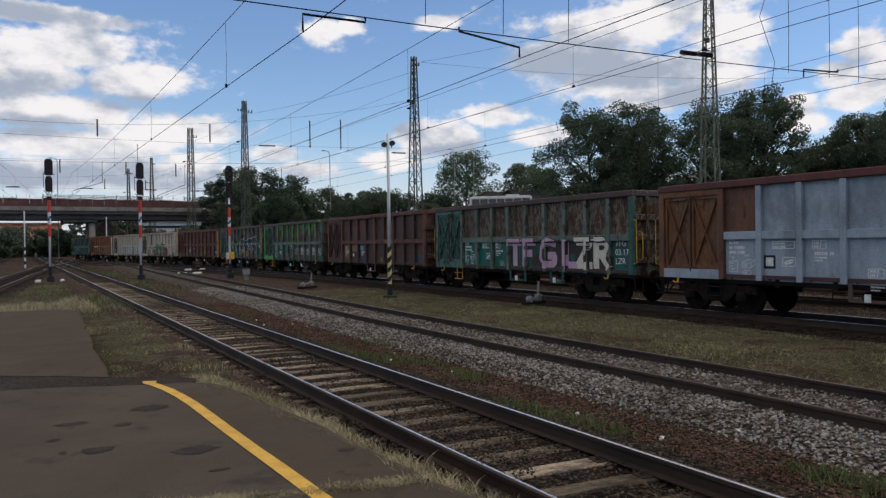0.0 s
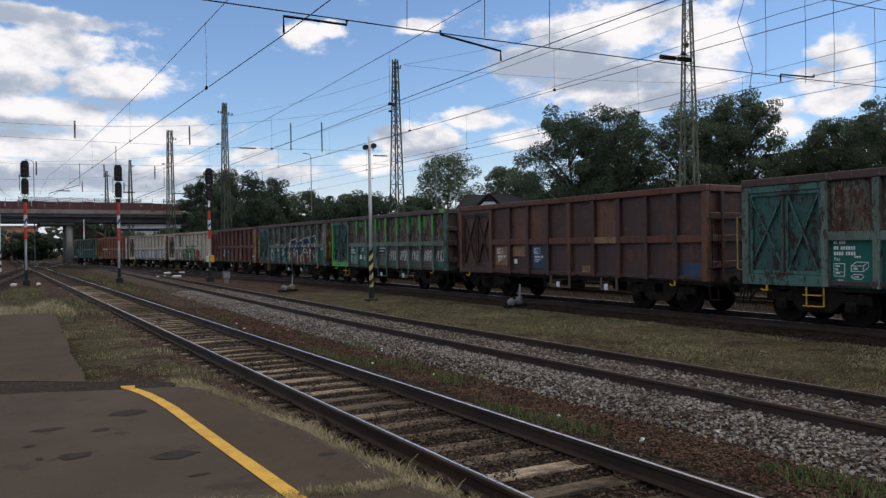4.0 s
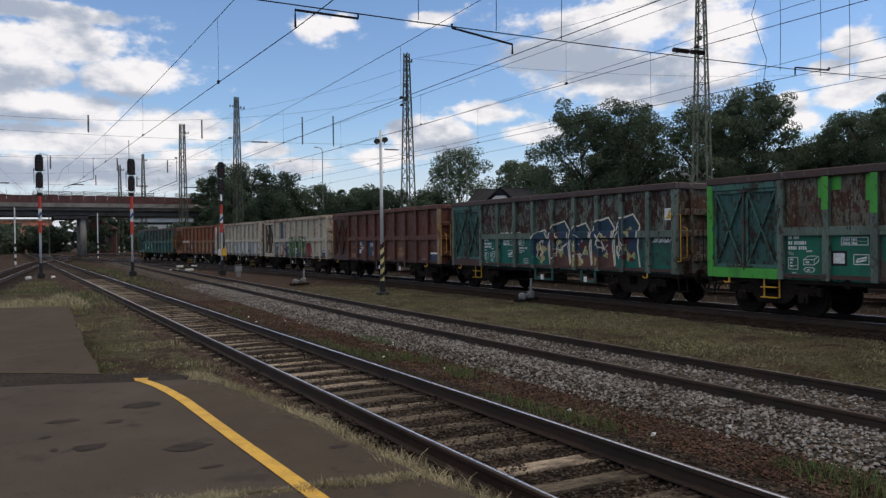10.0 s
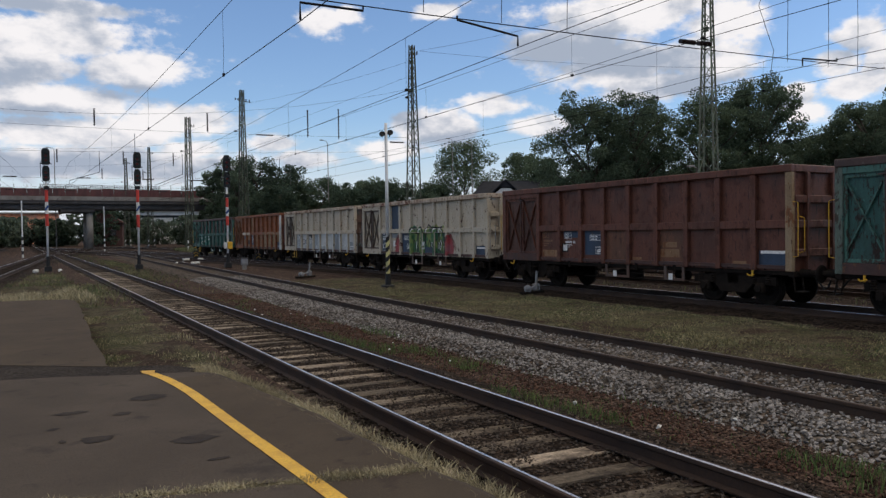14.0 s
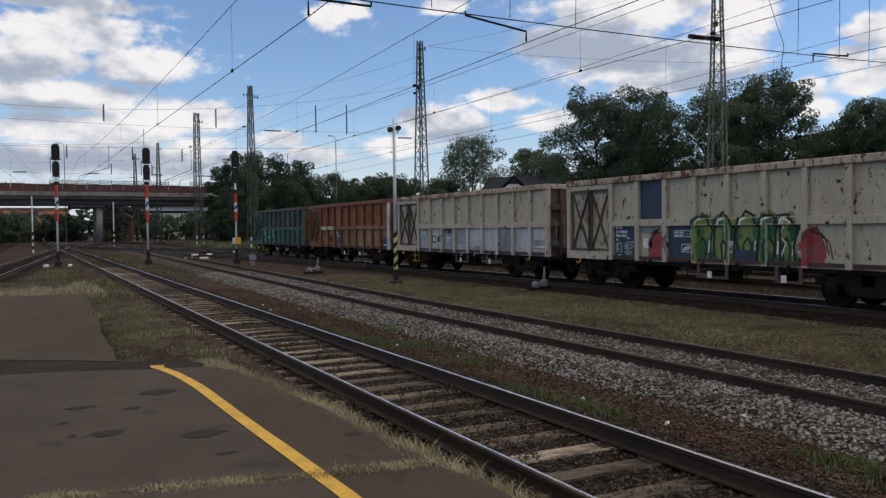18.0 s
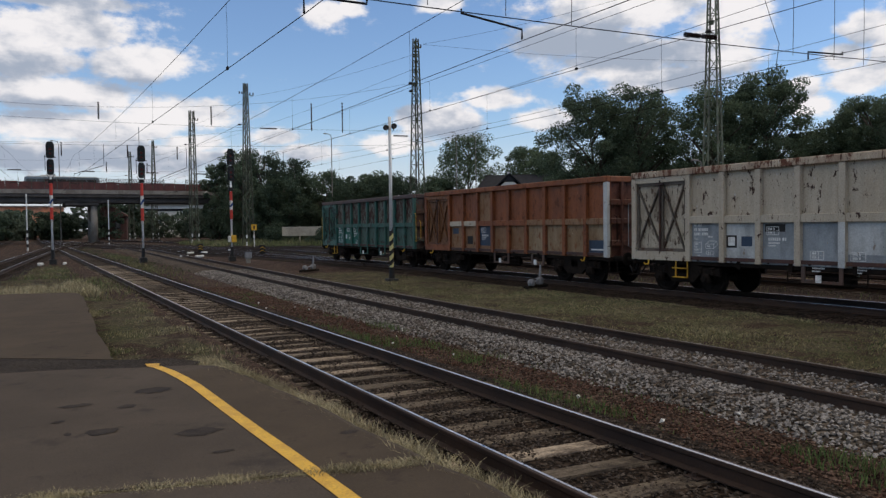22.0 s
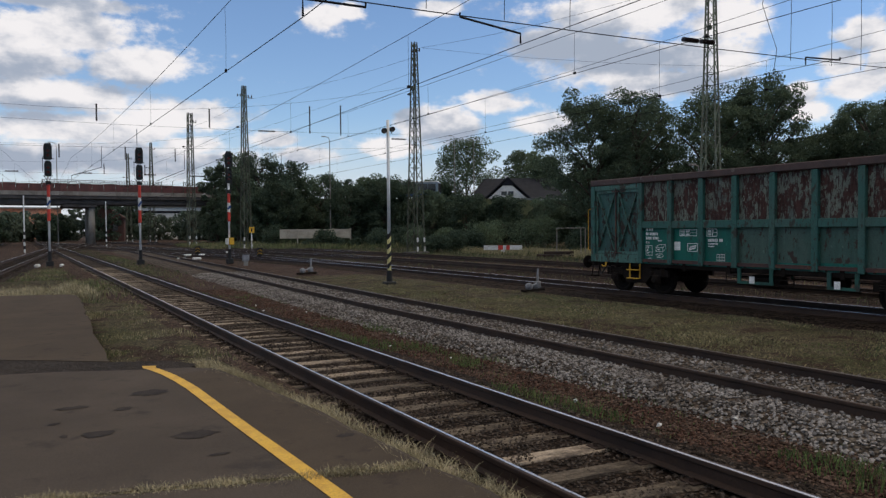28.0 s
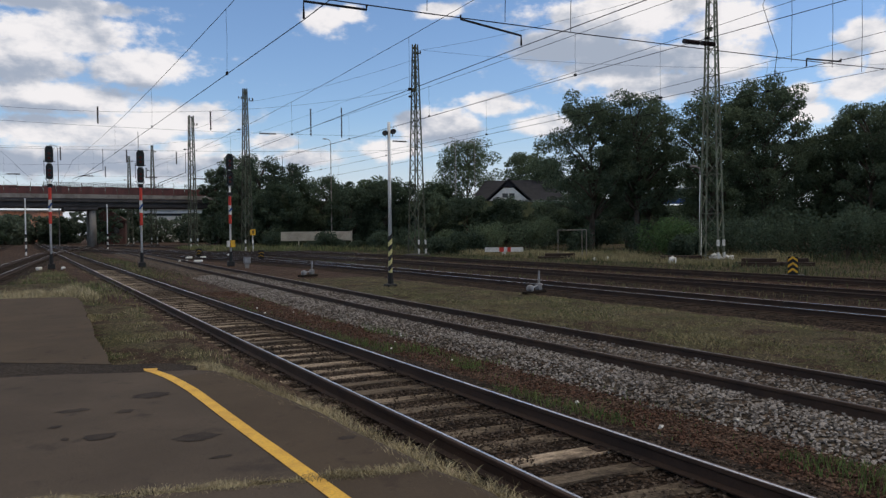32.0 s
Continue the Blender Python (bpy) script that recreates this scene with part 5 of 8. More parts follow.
        if near:
            for l0, l1 in ((5.95, 7.05), (8.55, 9.35)):
                pbox("hanger_bar", (-HALF + 0.05, -HALF + 0.09, yl(l1 - 0.1), yl(l0 + 0.1), 0.55, 0.62), c["hang"], w)
            for l in (6.35, 8.75):
                pbox("label_plate", (-HALF + 0.03, -HALF + 0.05, yl(l + 0.15), yl(l), 0.57, 0.76), P["white"], w, "small white label plate")
            for l in (0.70, 11.70):
                shared("tow_hook", KIT["tow_hook"], w, pose(-HALF + 0.05, yl(l), 0.97), "yellow towing hook")
            for l in np.arange(2.6, 12.6, 1.18):
                pbox("lashing_ring", (-HALF + 0.06, -HALF + 0.085, yl(l + 0.05), yl(l), Z0 + 0.02, Z0 + 0.1), M["bogie"], w)
            shared("step", KIT[c["step"]], w, pose(-HALF + 0.13, yl(1.98), 0.47), "")
        # handles of the end
        for e, l in ((1, -0.02), (-1, L + 0.02)):
            bm = bmesh.new()
            xo = s * (HALF - 0.03)
            pipe(bm, [(xo, yl(l), 1.35), (xo, yl(l) + e * 0.14, 1.37), (xo, yl(l) + e * 0.14, 2.75), (xo, yl(l), 2.77)], 0.013)
            part("grab_rail", bm, c["grab"], w)
    for e in (1, -1):
        y = e * LEN / 2
        ye = y - e * 0.12
        pbox("end_wall", (-HALF + 0.1, HALF - 0.1, min(ye, ye + e * 0.04), max(ye, ye + e * 0.04), Z0, ZR), c["end"], w)
        for z0, z1 in ((2.75, 2.95), (2.1, 2.3), (1.35, 1.55)):
            pbox("end_rib", (-HALF + 0.1, HALF - 0.1, min(ye + e * 0.04, y), max(ye + e * 0.04, y), z0, z1), c["end"], w, bevel=0.015)
        for x in (-0.55, 0.55):
            pbox("end_post", (x - 0.06, x + 0.06, min(ye + e * 0.04, y + e * 0.02), max(ye + e * 0.04, y + e * 0.02), Z0, ZR), c["end"], w, bevel=0.012)
        pbox("end_top_rail", (-HALF + 0.15, HALF - 0.15, min(y - e * 0.17, y), max(y - e * 0.17, y), ZR, ZT), rim, w, bevel=0.02)
        pbox("headstock", (-1.2, 1.2, min(y - e * 0.14, y + e * 0.02), max(y - e * 0.14, y + e * 0.02), 0.82, Z0), M["bogie"], w, bevel=0.02)
        for x in (-0.875, 0.875):
            shared("buffer", KIT["buffer"], w, pose(x, y + e * 0.01, 0.99 - 0.06, 0, 0, 0 if e > 0 else 180))
        bm = bmesh.new()
        pipe(bm, [(0, y, 0.9), (0, y + e * 0.25, 0.9), (0, y + e * 0.4, 0.78), (0, y + e * 0.56, 0.86)], 0.045)
        part("coupling", bm, M["bogie"], w, "screw coupling")
        bm = bmesh.new()
        pipe(bm, [(-0.4, y, 0.9), (-0.42, y + e * 0.2, 0.7), (-0.43, y + e * 0.35, 0.5), (-0.4, y + e * 0.45, 0.55), (-0.37, y + e * 0.5, 0.75)], 0.028)
        part("brake_hose", bm, M["black"], w)
        bm = bmesh.new()
        pipe(bm, [(-0.95, y + e * 0.02, 1.45), (-0.95, y + e * 0.16, 1.5), (-0.95, y + e * 0.16, 2.35), (-0.95, y + e * 0.02, 2.4)], 0.013)
        part("end_handle", bm, c["grab"], w)
        bm = bmesh.new()
        pipe(bm, [(-1.15, y - e * 0.02, 0.86), (-1.17, y + e * 0.05, 0.45), (-0.85, y + e * 0.08, 0.45), (-0.83, y, 0.86)], 0.022)
        box(bm, -1.2, -0.82, y + e * 0.02, y + e * 0.22, 0.44, 0.47)
        part("shunter_step", bm, M["bogie"], w)
    # underframe
    pbox("centre_sill", (-0.25, 0.25, yl(L) + 0.1, yl(0) - 0.1, 0.78, 1.02), M["bogie"], w)
    for l in (4.0, 5.6, 7.3, 8.9):
        pbox("cross_beam", (-1.13, 1.13, yl(l) - 0.06, yl(l) + 0.06, 0.8, 1.02), M["bogie"], w)
    bm = bmesh.new()
    lathe(bm, [(0.03, -0.5), (0.17, -0.47), (0.19, -0.4), (0.19, 0.4), (0.17, 0.47), (0.03, 0.5)], (-0.6, yl(6.5), 0.6), "Y", 14)
    part("air_tank", bm, M["bogie"], w)
    bm = bmesh.new()
    lathe(bm, [(0.05, -0.25), (0.15, -0.2), (0.15, 0.25), (0.04, 0.3)], (0.3, yl(8.0), 0.62), "Y", 12)
    part("brake_cylinder", bm, M["bogie"], w)
    for z, x in ((0.5, -0.85), (0.62, 0.5)):
        bm = bmesh.new()
        tube(bm, (x, yl(4.5), z), (x, yl(9.2), z), 0.02, n=6)
        part("brake_rod", bm, M["bogie"], w)
    bm = bmesh.new()
    for l in (5.5, 7.6):
        tube(bm, (-1.1, yl(l), 0.56), (-1.1, yl(l), 0.95), 0.018, n=6)
    tube(bm, (-1.1, yl(5.5), 0.56), (-1.1, yl(7.6), 0.56), 0.018, n=6)
    tube(bm, (-1.1, yl(5.5), 0.7), (-1.1, yl(7.6), 0.7), 0.018, n=6)
    part("lever_guard", bm, M["bogie"], w)
    for y in (4.5, -4.5):
        bogie(w, y)
    return w


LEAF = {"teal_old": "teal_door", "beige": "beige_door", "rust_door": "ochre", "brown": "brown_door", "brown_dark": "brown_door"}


def spec(seed, frame_, upper, lower, rim, door, end, sill=None, grab="bogie", step="step_yellow", **more):
    d = dict(seed=seed, frame=P[frame_], upper={k: P[v] for k, v in upper.items()}, lower={k: P[v] for k, v in lower.items()}, rim=P[rim], door=P[door], end=P[end],
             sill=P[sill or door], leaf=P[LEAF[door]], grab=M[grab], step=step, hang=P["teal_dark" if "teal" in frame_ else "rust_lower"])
    if "brace" in more:
        d["brace"] = P[more["brace"]]
    for k in ("posts", "mid"):
        if k in more:
            d[k] = {a: P[b] for a, b in more[k].items()}
    return d


def plate(w, l0, l1, z0, z1, m, label, name="data_plate", off=0.004):
    bm = bmesh.new()
    flat(bm, l0, l1, z0, z1, off)
    return part(name, bm, m, w, label)


WAGONS = []


def build_train():
    wagon_paints()
    build_kit()
    teal_lo = {"all": "teal_dark", 0: "teal", 1: "teal", 2: "teal"}
    # 1, the last: teal
    w = wagon("teal high-sided open wagon with rust-eaten upper panels", spec(1, "teal_post", {"all": "rust_teal"}, {**teal_lo, "all": "teal_worn"}, "rim_brown", "teal_old", "rust_lower", "teal_old", "yellow_paint"))
    for i in (3, 4, 5, 6, 7):
        plate(w, POST_L[i] + 0.1, POST_L[i + 1] - 0.1, 0.98, 1.12 + 0.04 * (i % 3), P["teal"], "fresh teal strip along the foot", "teal_strip", off=0.002)
    markings(w, 2.46, 1.15, 2.1, P["white"], 11)
    markings(w, 3.68, 1.15, 2.1, P["white"], 12, False)
    plate(w, 3.62, 3.86, 1.42, 1.68, P["white"], "white paper label")
    markings(w, 4.84, 1.15, 2.1, P["white"], 13, False)
    WAGONS.append(w)
    # 2: orange
    w = wagon("orange-brown rusty open wagon with tan lower panels", spec(2, "orange", {"all": "orange", 2: "tan"}, {"all": "tan", 5: "tan_pale", 6: "tan_pale", 7: "tan_pale", 8: "tan_pale"}, "orange", "rust_door", "brown", "orange", "bogie", "step_grey", posts={10: "pale_blue"}, mid={0: "beige", 1: "beige", 5: "tan", 6: "tan", 7: "tan", 8: "tan"}))
    plate(w, 4.78, 5.75, 1.25, 2.14, P["navy"], "dark blue data plate", off=0.003)
    markings(w, 4.9, 1.4, 2.05, P["white"], 21, False)
    plate(w, 2.5, 3.0, 1.75, 2.0, P["navy"], "small blue data plate", off=0.003)
    plate(w, 3.75, 4.2, 1.3, 1.65, P["dark"], "dark label holder")
    plate(w, 11.85, 12.75, 1.02, 1.55, P["navy"], "dark blue painted strip", off=0.003)
    plate(w, 11.95, 12.65, 1.2, 1.25, P["white"], "white stencilled line")
    plate(w, 4.8, 5.7, 1.05, 1.12, P["white"], "white stencilled line")
    WAGONS.append(w)
    # 3: beige over pale blue grey
    w = wagon("beige open wagon with pale blue-grey lower panels and rusty rim", spec(3, "beige", {"all": "beige"}, {"all": "pale_blue", 2: "mid_blue", 3: "mid_blue", 6: "mid_blue", 0: "mid_blue"}, "rim_beige", "beige", "rust_lower", "beige", "cable_grey", brace="grey_brown"))
    markings(w, 2.46, 1.15, 2.1, P["white"], 31)
    plate(w, 3.6, 3.95, 1.4, 1.75, P["dark"], "dark label holder")
    plate(w, 3.66, 3.89, 1.46, 1.7, P["white"], "white paper label", off=0.006)
    plate(w, 4.1, 4.45, 1.45, 1.72, P["navy"], "small blue data plate")
    plate(w, 4.85, 5.45, 1.85, 2.05, P["dark"], "dark data plate")
    markings(w, 4.9, 1.85, 2.02, P["white"], 33, False)
    plate(w, 11.9, 12.75, 1.25, 1.6, P["mid_blue"], "blue-grey painted strip")
    plate(w, 11.95, 12.65, 1.3, 1.36, P["white"], "white stencilled line", off=0.007)
    plate(w, 7.14, 8.14, 0.98, 1.3, P["mid_blue"], "blue-grey painted strip", off=0.003)
    for i in (4, 5, 6, 7, 8):
        pbox("painted_foot", (-HALF - 0.004, -HALF + 0.002, yl(POST_L[i] + 0.086), yl(POST_L[i] - 0.086), Z0, ZM0 + 0.1 * (i % 2)), P["pale_blue"], w, "pale blue-grey foot of a post")
    for l in (6.15, 7.2):
        markings(w, l, 1.0, 1.4, P["white"], 34, False)
    WAGONS.append(w)
    # 4: beige with green throw-up
    w = wagon("peeling beige open wagon with green graffiti and dark blue patches", spec(4, "beige", {"all": "beige", 1: "navy"}, {"all": "beige", 0: "navy", 2: "navy"}, "rim_beige", "beige", "beige", "beige", "cable_grey", "step_grey", brace="grey_brown"))
    markings(w, 2.46, 1.15, 2.1, P["white"], 41)
    markings(w, 4.85, 1.3, 2.0, P["white"], 42, False)
    plate(w, 3.7, 4.1, 1.4, 1.7, P["white"], "white paper label")
    plate(w, 3.6, 4.3, 1.85, 2.1, P["mid_blue"], "pale blue data plate")
    throw_up(w)
    plate(w, 11.8, 12.75, 1.02, 1.5, P["navy"], "dark blue painted strip")
    plate(w, 11.9, 12.65, 1.38, 1.44, P["white"], "white stencilled line", off=0.006)
    plate(w, 7.25, 7.95, 1.05, 1.4, P["navy"], "dark blue data plate", off=0.03)
    WAGONS.append(w)
    # 5: red-brown
    w = wagon("red-brown open wagon with small blue data plates", spec(5, "brown", {"all": "brown"}, {"all": "brown", 3: "brown_mid", 5: "brown_mid"}, "brown", "brown", "brown", "brown_dark", "yellow_paint", "step_grey", posts={10: "tan_pale"}))
    plate(w, 4.85, 5.7, 1.25, 2.1, P["navy"], "dark blue data plate")
    plate(w, 3.7, 4.5, 1.85, 2.12, P["navy"], "small blue data plate")
    markings(w, 3.75, 1.8, 2.06, P["white"], 51, False)
    markings(w, 4.95, 1.4, 2.0, P["white"], 52, False)
    markings(w, 2.46, 1.4, 2.1, P["tan"], 54, False)
    plate(w, 3.6, 3.95, 1.32, 1.65, P["dark"], "dark label holder")
    plate(w, 3.66, 3.89, 1.38, 1.6, P["white"], "white paper label", off=0.006)
    for l0, l1, z0, z1 in ((8.35, 9.1, 1.25, 1.5), (8.45, 9.0, 1.55, 1.72), (7.15, 7.55, 1.02, 1.22), (9.55, 9.9, 1.02, 1.1), (11.0, 11.45, 1.0, 1.2), (2.45, 3.3, 1.15, 1.4)):
        plate(w, l0, l1, z0, z1, P["tan"], "faded tan patch", "tan_patch", off=0.002)
    plate(w, 11.85, 12.75, 1.02, 1.5, P["navy"], "dark blue painted strip")
    plate(w, 11.9, 12.7, 1.42, 1.5, P["white"], "white stencilled line", off=0.006)
    WAGONS.append(w)
    # 6: teal with outlined letters
    w = wagon("teal open wagon with rusty upper panels and blue outlined graffiti", spec(6, "teal_grey", {"all": "rust_teal"}, {**teal_lo, 3: "teal", 4: "teal"}, "rim_brown", "teal_old", "rust_grey", "brown_dark", "yellow_paint"))
    markings(w, 2.46, 1.15, 2.1, P["white"], 61)
    markings(w, 3.68, 1.15, 2.1, P["white"], 62, False)
    markings(w, 4.84, 1.15, 2.1, P["white"], 63, False)
    outlined_letters(w)
    scribble(w, 3.55, 2.2, 1.5, 0.2, P["cream"], 68, 0.012)
    pl = plate(w, 12.35, 12.72, 2.62, 2.98, P["white"], "white plate with yellow warning signs", "warning_plate")
    bm = bmesh.new()
    for q in ((12.4, 2.66, 0.26), (12.5, 2.82, 0.14)):
        x = NEAR - 0.009
        bm.faces.new([bm.verts.new((x, yl(a), b)) for a, b in ((q[0], q[1]), (q[0] + q[2], q[1]), (q[0] + q[2] / 2, q[1] + q[2] * 0.85))])
    part("warning_sign", bm, M["yellow_paint"], pl)
    scribble(w, 11.9, 1.9, 0.7, 0.35, P["white"], 69)
    plate(w, 11.9, 12.7, 1.05, 1.22, P["teal"], "teal painted strip")
    WAGONS.append(w)
    # 7: touched up in bright green
    w = wagon("green open wagon with bright green touch-up strokes and scrawled tags", spec(7, "teal_grey", {"all": "rust_grey"}, {"all": "worn_brown", 0: "green", 1: "green"}, "rim_brown", "teal_old", "rim_brown", "lime", "bogie", posts={0: "lime", 10: "teal_old"}))
    for i in (1, 2, 3, 4, 5, 6, 7, 8):
        l = POST_L[i]
        z0 = 2.2 if i == 4 else 2.85 - 0.12 * (i % 3)
        pbox("green_stroke", (-HALF - 0.004, -HALF + 0.002, yl(l + 0.088), yl(l - 0.088), z0, ZR), P["lime"], w, "bright green brush stroke")
        plate(w, l - 0.25, l - 0.08, 3.15 - 0.12 * (i % 3), ZR - 0.02, P["lime"], "bright green brush stroke", "green_stroke")
        if i % 2 or i == 6:
            plate(w, l + 0.08, l + 0.34, 3.3 - 0.1 * (i % 4), ZR - 0.02, P["lime"], "bright green brush stroke", "green_stroke")
    pbox("green_stroke", (-HALF - 0.03, -HALF - 0.02, yl(12.9), yl(12.45), ZR + 0.03, ZT), P["lime"], w, "bright green brush stroke")
    markings(w, 2.46, 1.15, 2.1, P["white"], 71)
    markings(w, 3.7, 1.7, 2.1, P["white"], 72, False)
    plate(w, 3.6, 4.0, 1.35, 1.72, P["dark"], "dark label holder")
    plate(w, 3.66, 3.94, 1.41, 1.66, P["white"], "white paper label", off=0.006)
    plate(w, 6.0, 6.85, 1.75, 2.1, P["dark"], "black data plate")
    plate(w, 6.06, 6.75, 1.98, 2.04, P["white"], "white stencilled line", off=0.006)
    plate(w, 6.06, 6.6, 1.84, 1.88, P["white"], "white stencilled line", off=0.006)
    for l0, l1, z0, z1 in ((4.82, 5.75, 1.5, 2.08), (5.96, 6.92, 1.7, 2.08), (6.6, 6.93, 1.0, 1.6), (7.5, 7.85, 1.02, 1.42), (9.55, 10.3, 1.0, 1.2), (11.9, 12.65, 1.0, 1.35)):
        plate(w, l0, l1, z0, z1, P["green"], "patch of fresh green paint", "green_patch", off=0.002)
    for i, l in enumerate((7.2, 8.4, 9.6, 10.75, 11.9)):
        scribble(w, l, 1.3, 0.8, 0.72, P["white"], 74 + i, 0.012)
    WAGONS.append(w)
    # 8: dark brown
    w = wagon("dark brown open wagon with ochre patches and a blue data plate", spec(8, "brown_dark", {"all": "brown_dark", 1: "brown_mid", 2: "brown_mid", 5: "brown_mid"}, {"all": "brown_dark", 0: "brown_mid"}, "brown", "brown_dark", "brown_dark", "brown_dark", "bogie", "step_grey", mid={i: ("tan" if i == 5 else "brown") for i in range(9)}, posts={0: "brown_mid", 10: "brown_mid", 1: "brown_mid", 5: "brown_mid"}))
    plate(w, 4.8, 5.75, 1.2, 2.15, P["navy"], "dark blue data plate")
    markings(w, 4.95, 1.3, 2.0, P["white"], 81, False)
    plate(w, 2.5, 3.4, 1.3, 2.1, P["tan"], "ochre painted patch")
    markings(w, 2.6, 1.3, 2.0, P["white"], 83, False)
    plate(w, 3.65, 4.5, 1.65, 2.15, P["tan"], "ochre painted patch")
    plate(w, 3.68, 4.0, 1.3, 1.62, P["dark"], "dark label holder")
    plate(w, 3.74, 3.94, 1.36, 1.54, P["white"], "white paper label", off=0.006)
    plate(w, 11.85, 12.7, 1.05, 1.5, P["navy"], "dark blue painted strip")
    plate(w, 7.6, 8.0, 1.05, 1.35, P["tan"], "ochre painted patch")
    WAGONS.append(w)
    # 9: teal with big block letters
    w = wagon("teal open wagon with tall pink and cream graffiti letters", spec(9, "teal_grey", {"all": "rust_grey"}, dict(teal_lo), "rim_brown", "teal_old", "rust_grey", "teal_old", "yellow_paint", posts={10: "teal_post"}))
    markings(w, 2.46, 1.15, 2.1, P["white"], 91)
    markings(w, 3.68, 1.15, 2.1, P["white"], 92, False)
    markings(w, 4.84, 1.15, 2.1, P["white"], 93, False)
    big_letters(w, [("T", 5.85, 6.7, P["pink"]), ("F", 6.8, 7.6, P["pink"]), ("G", 7.85, 8.85, P["pink"]), ("L", 9.35, 10.1, P["pink"]), ("Z", 10.0, 10.85, P["cream"]), ("R", 10.95, 11.75, P["cream"])])
    for i, s in enumerate(("TFG", "03.17", "LZR")):
        words(w, s, 11.98, 1.92 - 0.3 * i, 0.2, P["white"], "graffiti_tag")
    plate(w, 12.0, 12.7, 1.04, 1.2, P["teal"], "teal painted strip")
    WAGONS.append(w)
    # 10: grey over rust
    w = wagon("grey repainted open wagon with a rust-brown door and dark red rim", spec(10, "grey", {"all": "grey", 0: "brown_mid"}, {"all": "grey"}, "rim_red", "rust_door", "brown_dark", "grey", "yellow_paint", "step_grey", posts={0: "rust_door", 1: "brown_mid"}))
    markings(w, 2.5, 1.15, 2.05, P["white"], 101)
    markings(w, 3.7, 1.75, 2.08, P["white"], 102, False)
    plate(w, 3.6, 3.95, 1.3, 1.66, P["dark"], "dark label holder")
    plate(w, 3.66, 3.89, 1.37, 1.6, P["white"], "white paper label", off=0.006)
    markings(w, 5.0, 1.5, 2.08, P["white"], 103, False)
    markings(w, 6.4, 1.0, 1.4, P["white"], 104, False)
    WAGONS.append(w)


# ---------------------------------------------------------------- catenary masts and wires
def lattice(name, x, y, h, wb, wt, arms, label, turn=0.0, thick=0.11, coat="mast"):
    """Tapered four-legged lattice mast on a concrete foot."""
    m = base(name, pose(x, y, -0.05 + (YARD if y < 110 else 0), 0, 0, turn), label, "catenary mast", "lattice masts along the line")
    legs = [(-1, -1), (1, -1), (1, 1), (-1, 1)]

    def at(c, z):
        k = (wb + (wt - wb) * z / h) / 2
        return Vector((c[0] * k, c[1] * k, z))
    for c in legs:
        bm = bmesh.new()
        bar(bm, at(c, 0), at(c, h), thick, thick)
        part("leg", bm, M[coat], m)
    for i in range(4):
        z, k = 0.4, 0
        a, b = legs[i], legs[(i + 1) % 4]
        while z < h - 0.5:
            dz = 0.3 + 0.95 * (wb + (wt - wb) * z / h)
            z2 = min(h - 0.1, z + dz)
            p, q = (a, b) if k % 2 else (b, a)
            bm = bmesh.new()
            bar(bm, at(p, z), at(q, z2), thick * 0.42, thick * 0.42)
            part("brace", bm, M[coat], m)
            if k % 2 == 0:
                bm = bmesh.new()
                bar(bm, at(a, z), at(b, z), 0.045, 0.045)
                part("strut", bm, M[coat], m)
            z, k = z2, k + 1
    for c in legs[:2]:
        for k in range(2):
            bm = bmesh.new()
            p, q = at(c, 0.2 + 0.9 * k), at(c, 0.65 + 0.9 * k)
            bar(bm, p, q, 0.15, 0.15)
            part("white_band", bm, M["white_paint"], m, "white warning band")
    pbox("footing", (-wb / 2 - 0.35, wb / 2 + 0.35, -wb / 2 - 0.35, wb / 2 + 0.35, -0.1, 0.15), M["concrete_dark"], m, bevel=0.05)
    for z, l in arms:
        bm = bmesh.new()
        bar(bm, (-l if l < 0 else 0, 0, z), (abs(l), 0, z), 0.07, 0.07)
        part("arm", bm, M["mast"], m)
        for f in (0.55, 0.95):
            bm = bmesh.new()
            lathe(bm, [(0.02, 0), (0.09, 0.05), (0.05, 0.1), (0.09, 0.15), (0.05, 0.2), (0.09, 0.25), (0.02, 0.32)], (abs(l) * f * (1 if l > 0 else -1), 0, z + 0.03), n=8)
            part("insulator", bm, M["insulator"], m)
    bm = bmesh.new()
    box(bm, -wt / 2 - 0.25, -wt / 2, -0.15, 0.15, h - 4.6, h - 4.3, 0.03)
    bar(bm, (-wt / 2 - 0.7, 0, h - 5.2), (wt / 2, 0, h - 5.1), 0.06, 0.06)
    part("bracket", bm, M["mast"], m)
    bm = bmesh.new()
    lathe(bm, [(0.05, 0), (0.2, 0.05), (0.22, 0.12), (0.1, 0.22)], (-wt / 2 - 0.75, 0, h - 5.3), n=10)
    part("floodlight", bm, M["black"], m)
    return m


def catenary(pts, sag, n=8):
    out = []
    for (a, b), s in zip(zip(pts, pts[1:]), sag):
        for i in range(n):
            k = i / n
            p = Vector(a).lerp(Vector(b), k)
            p.z -= s * 4 * k * (1 - k)
            out.append(p)
    out.append(Vector(pts[-1]))
    return out


def wire(name, pts, r, label, group="overhead wires"):
    bm = bmesh.new()
    pipe(bm, pts, r, n=4)
    return thing(name, bm, M["wire"], label, "overhead wire", group)


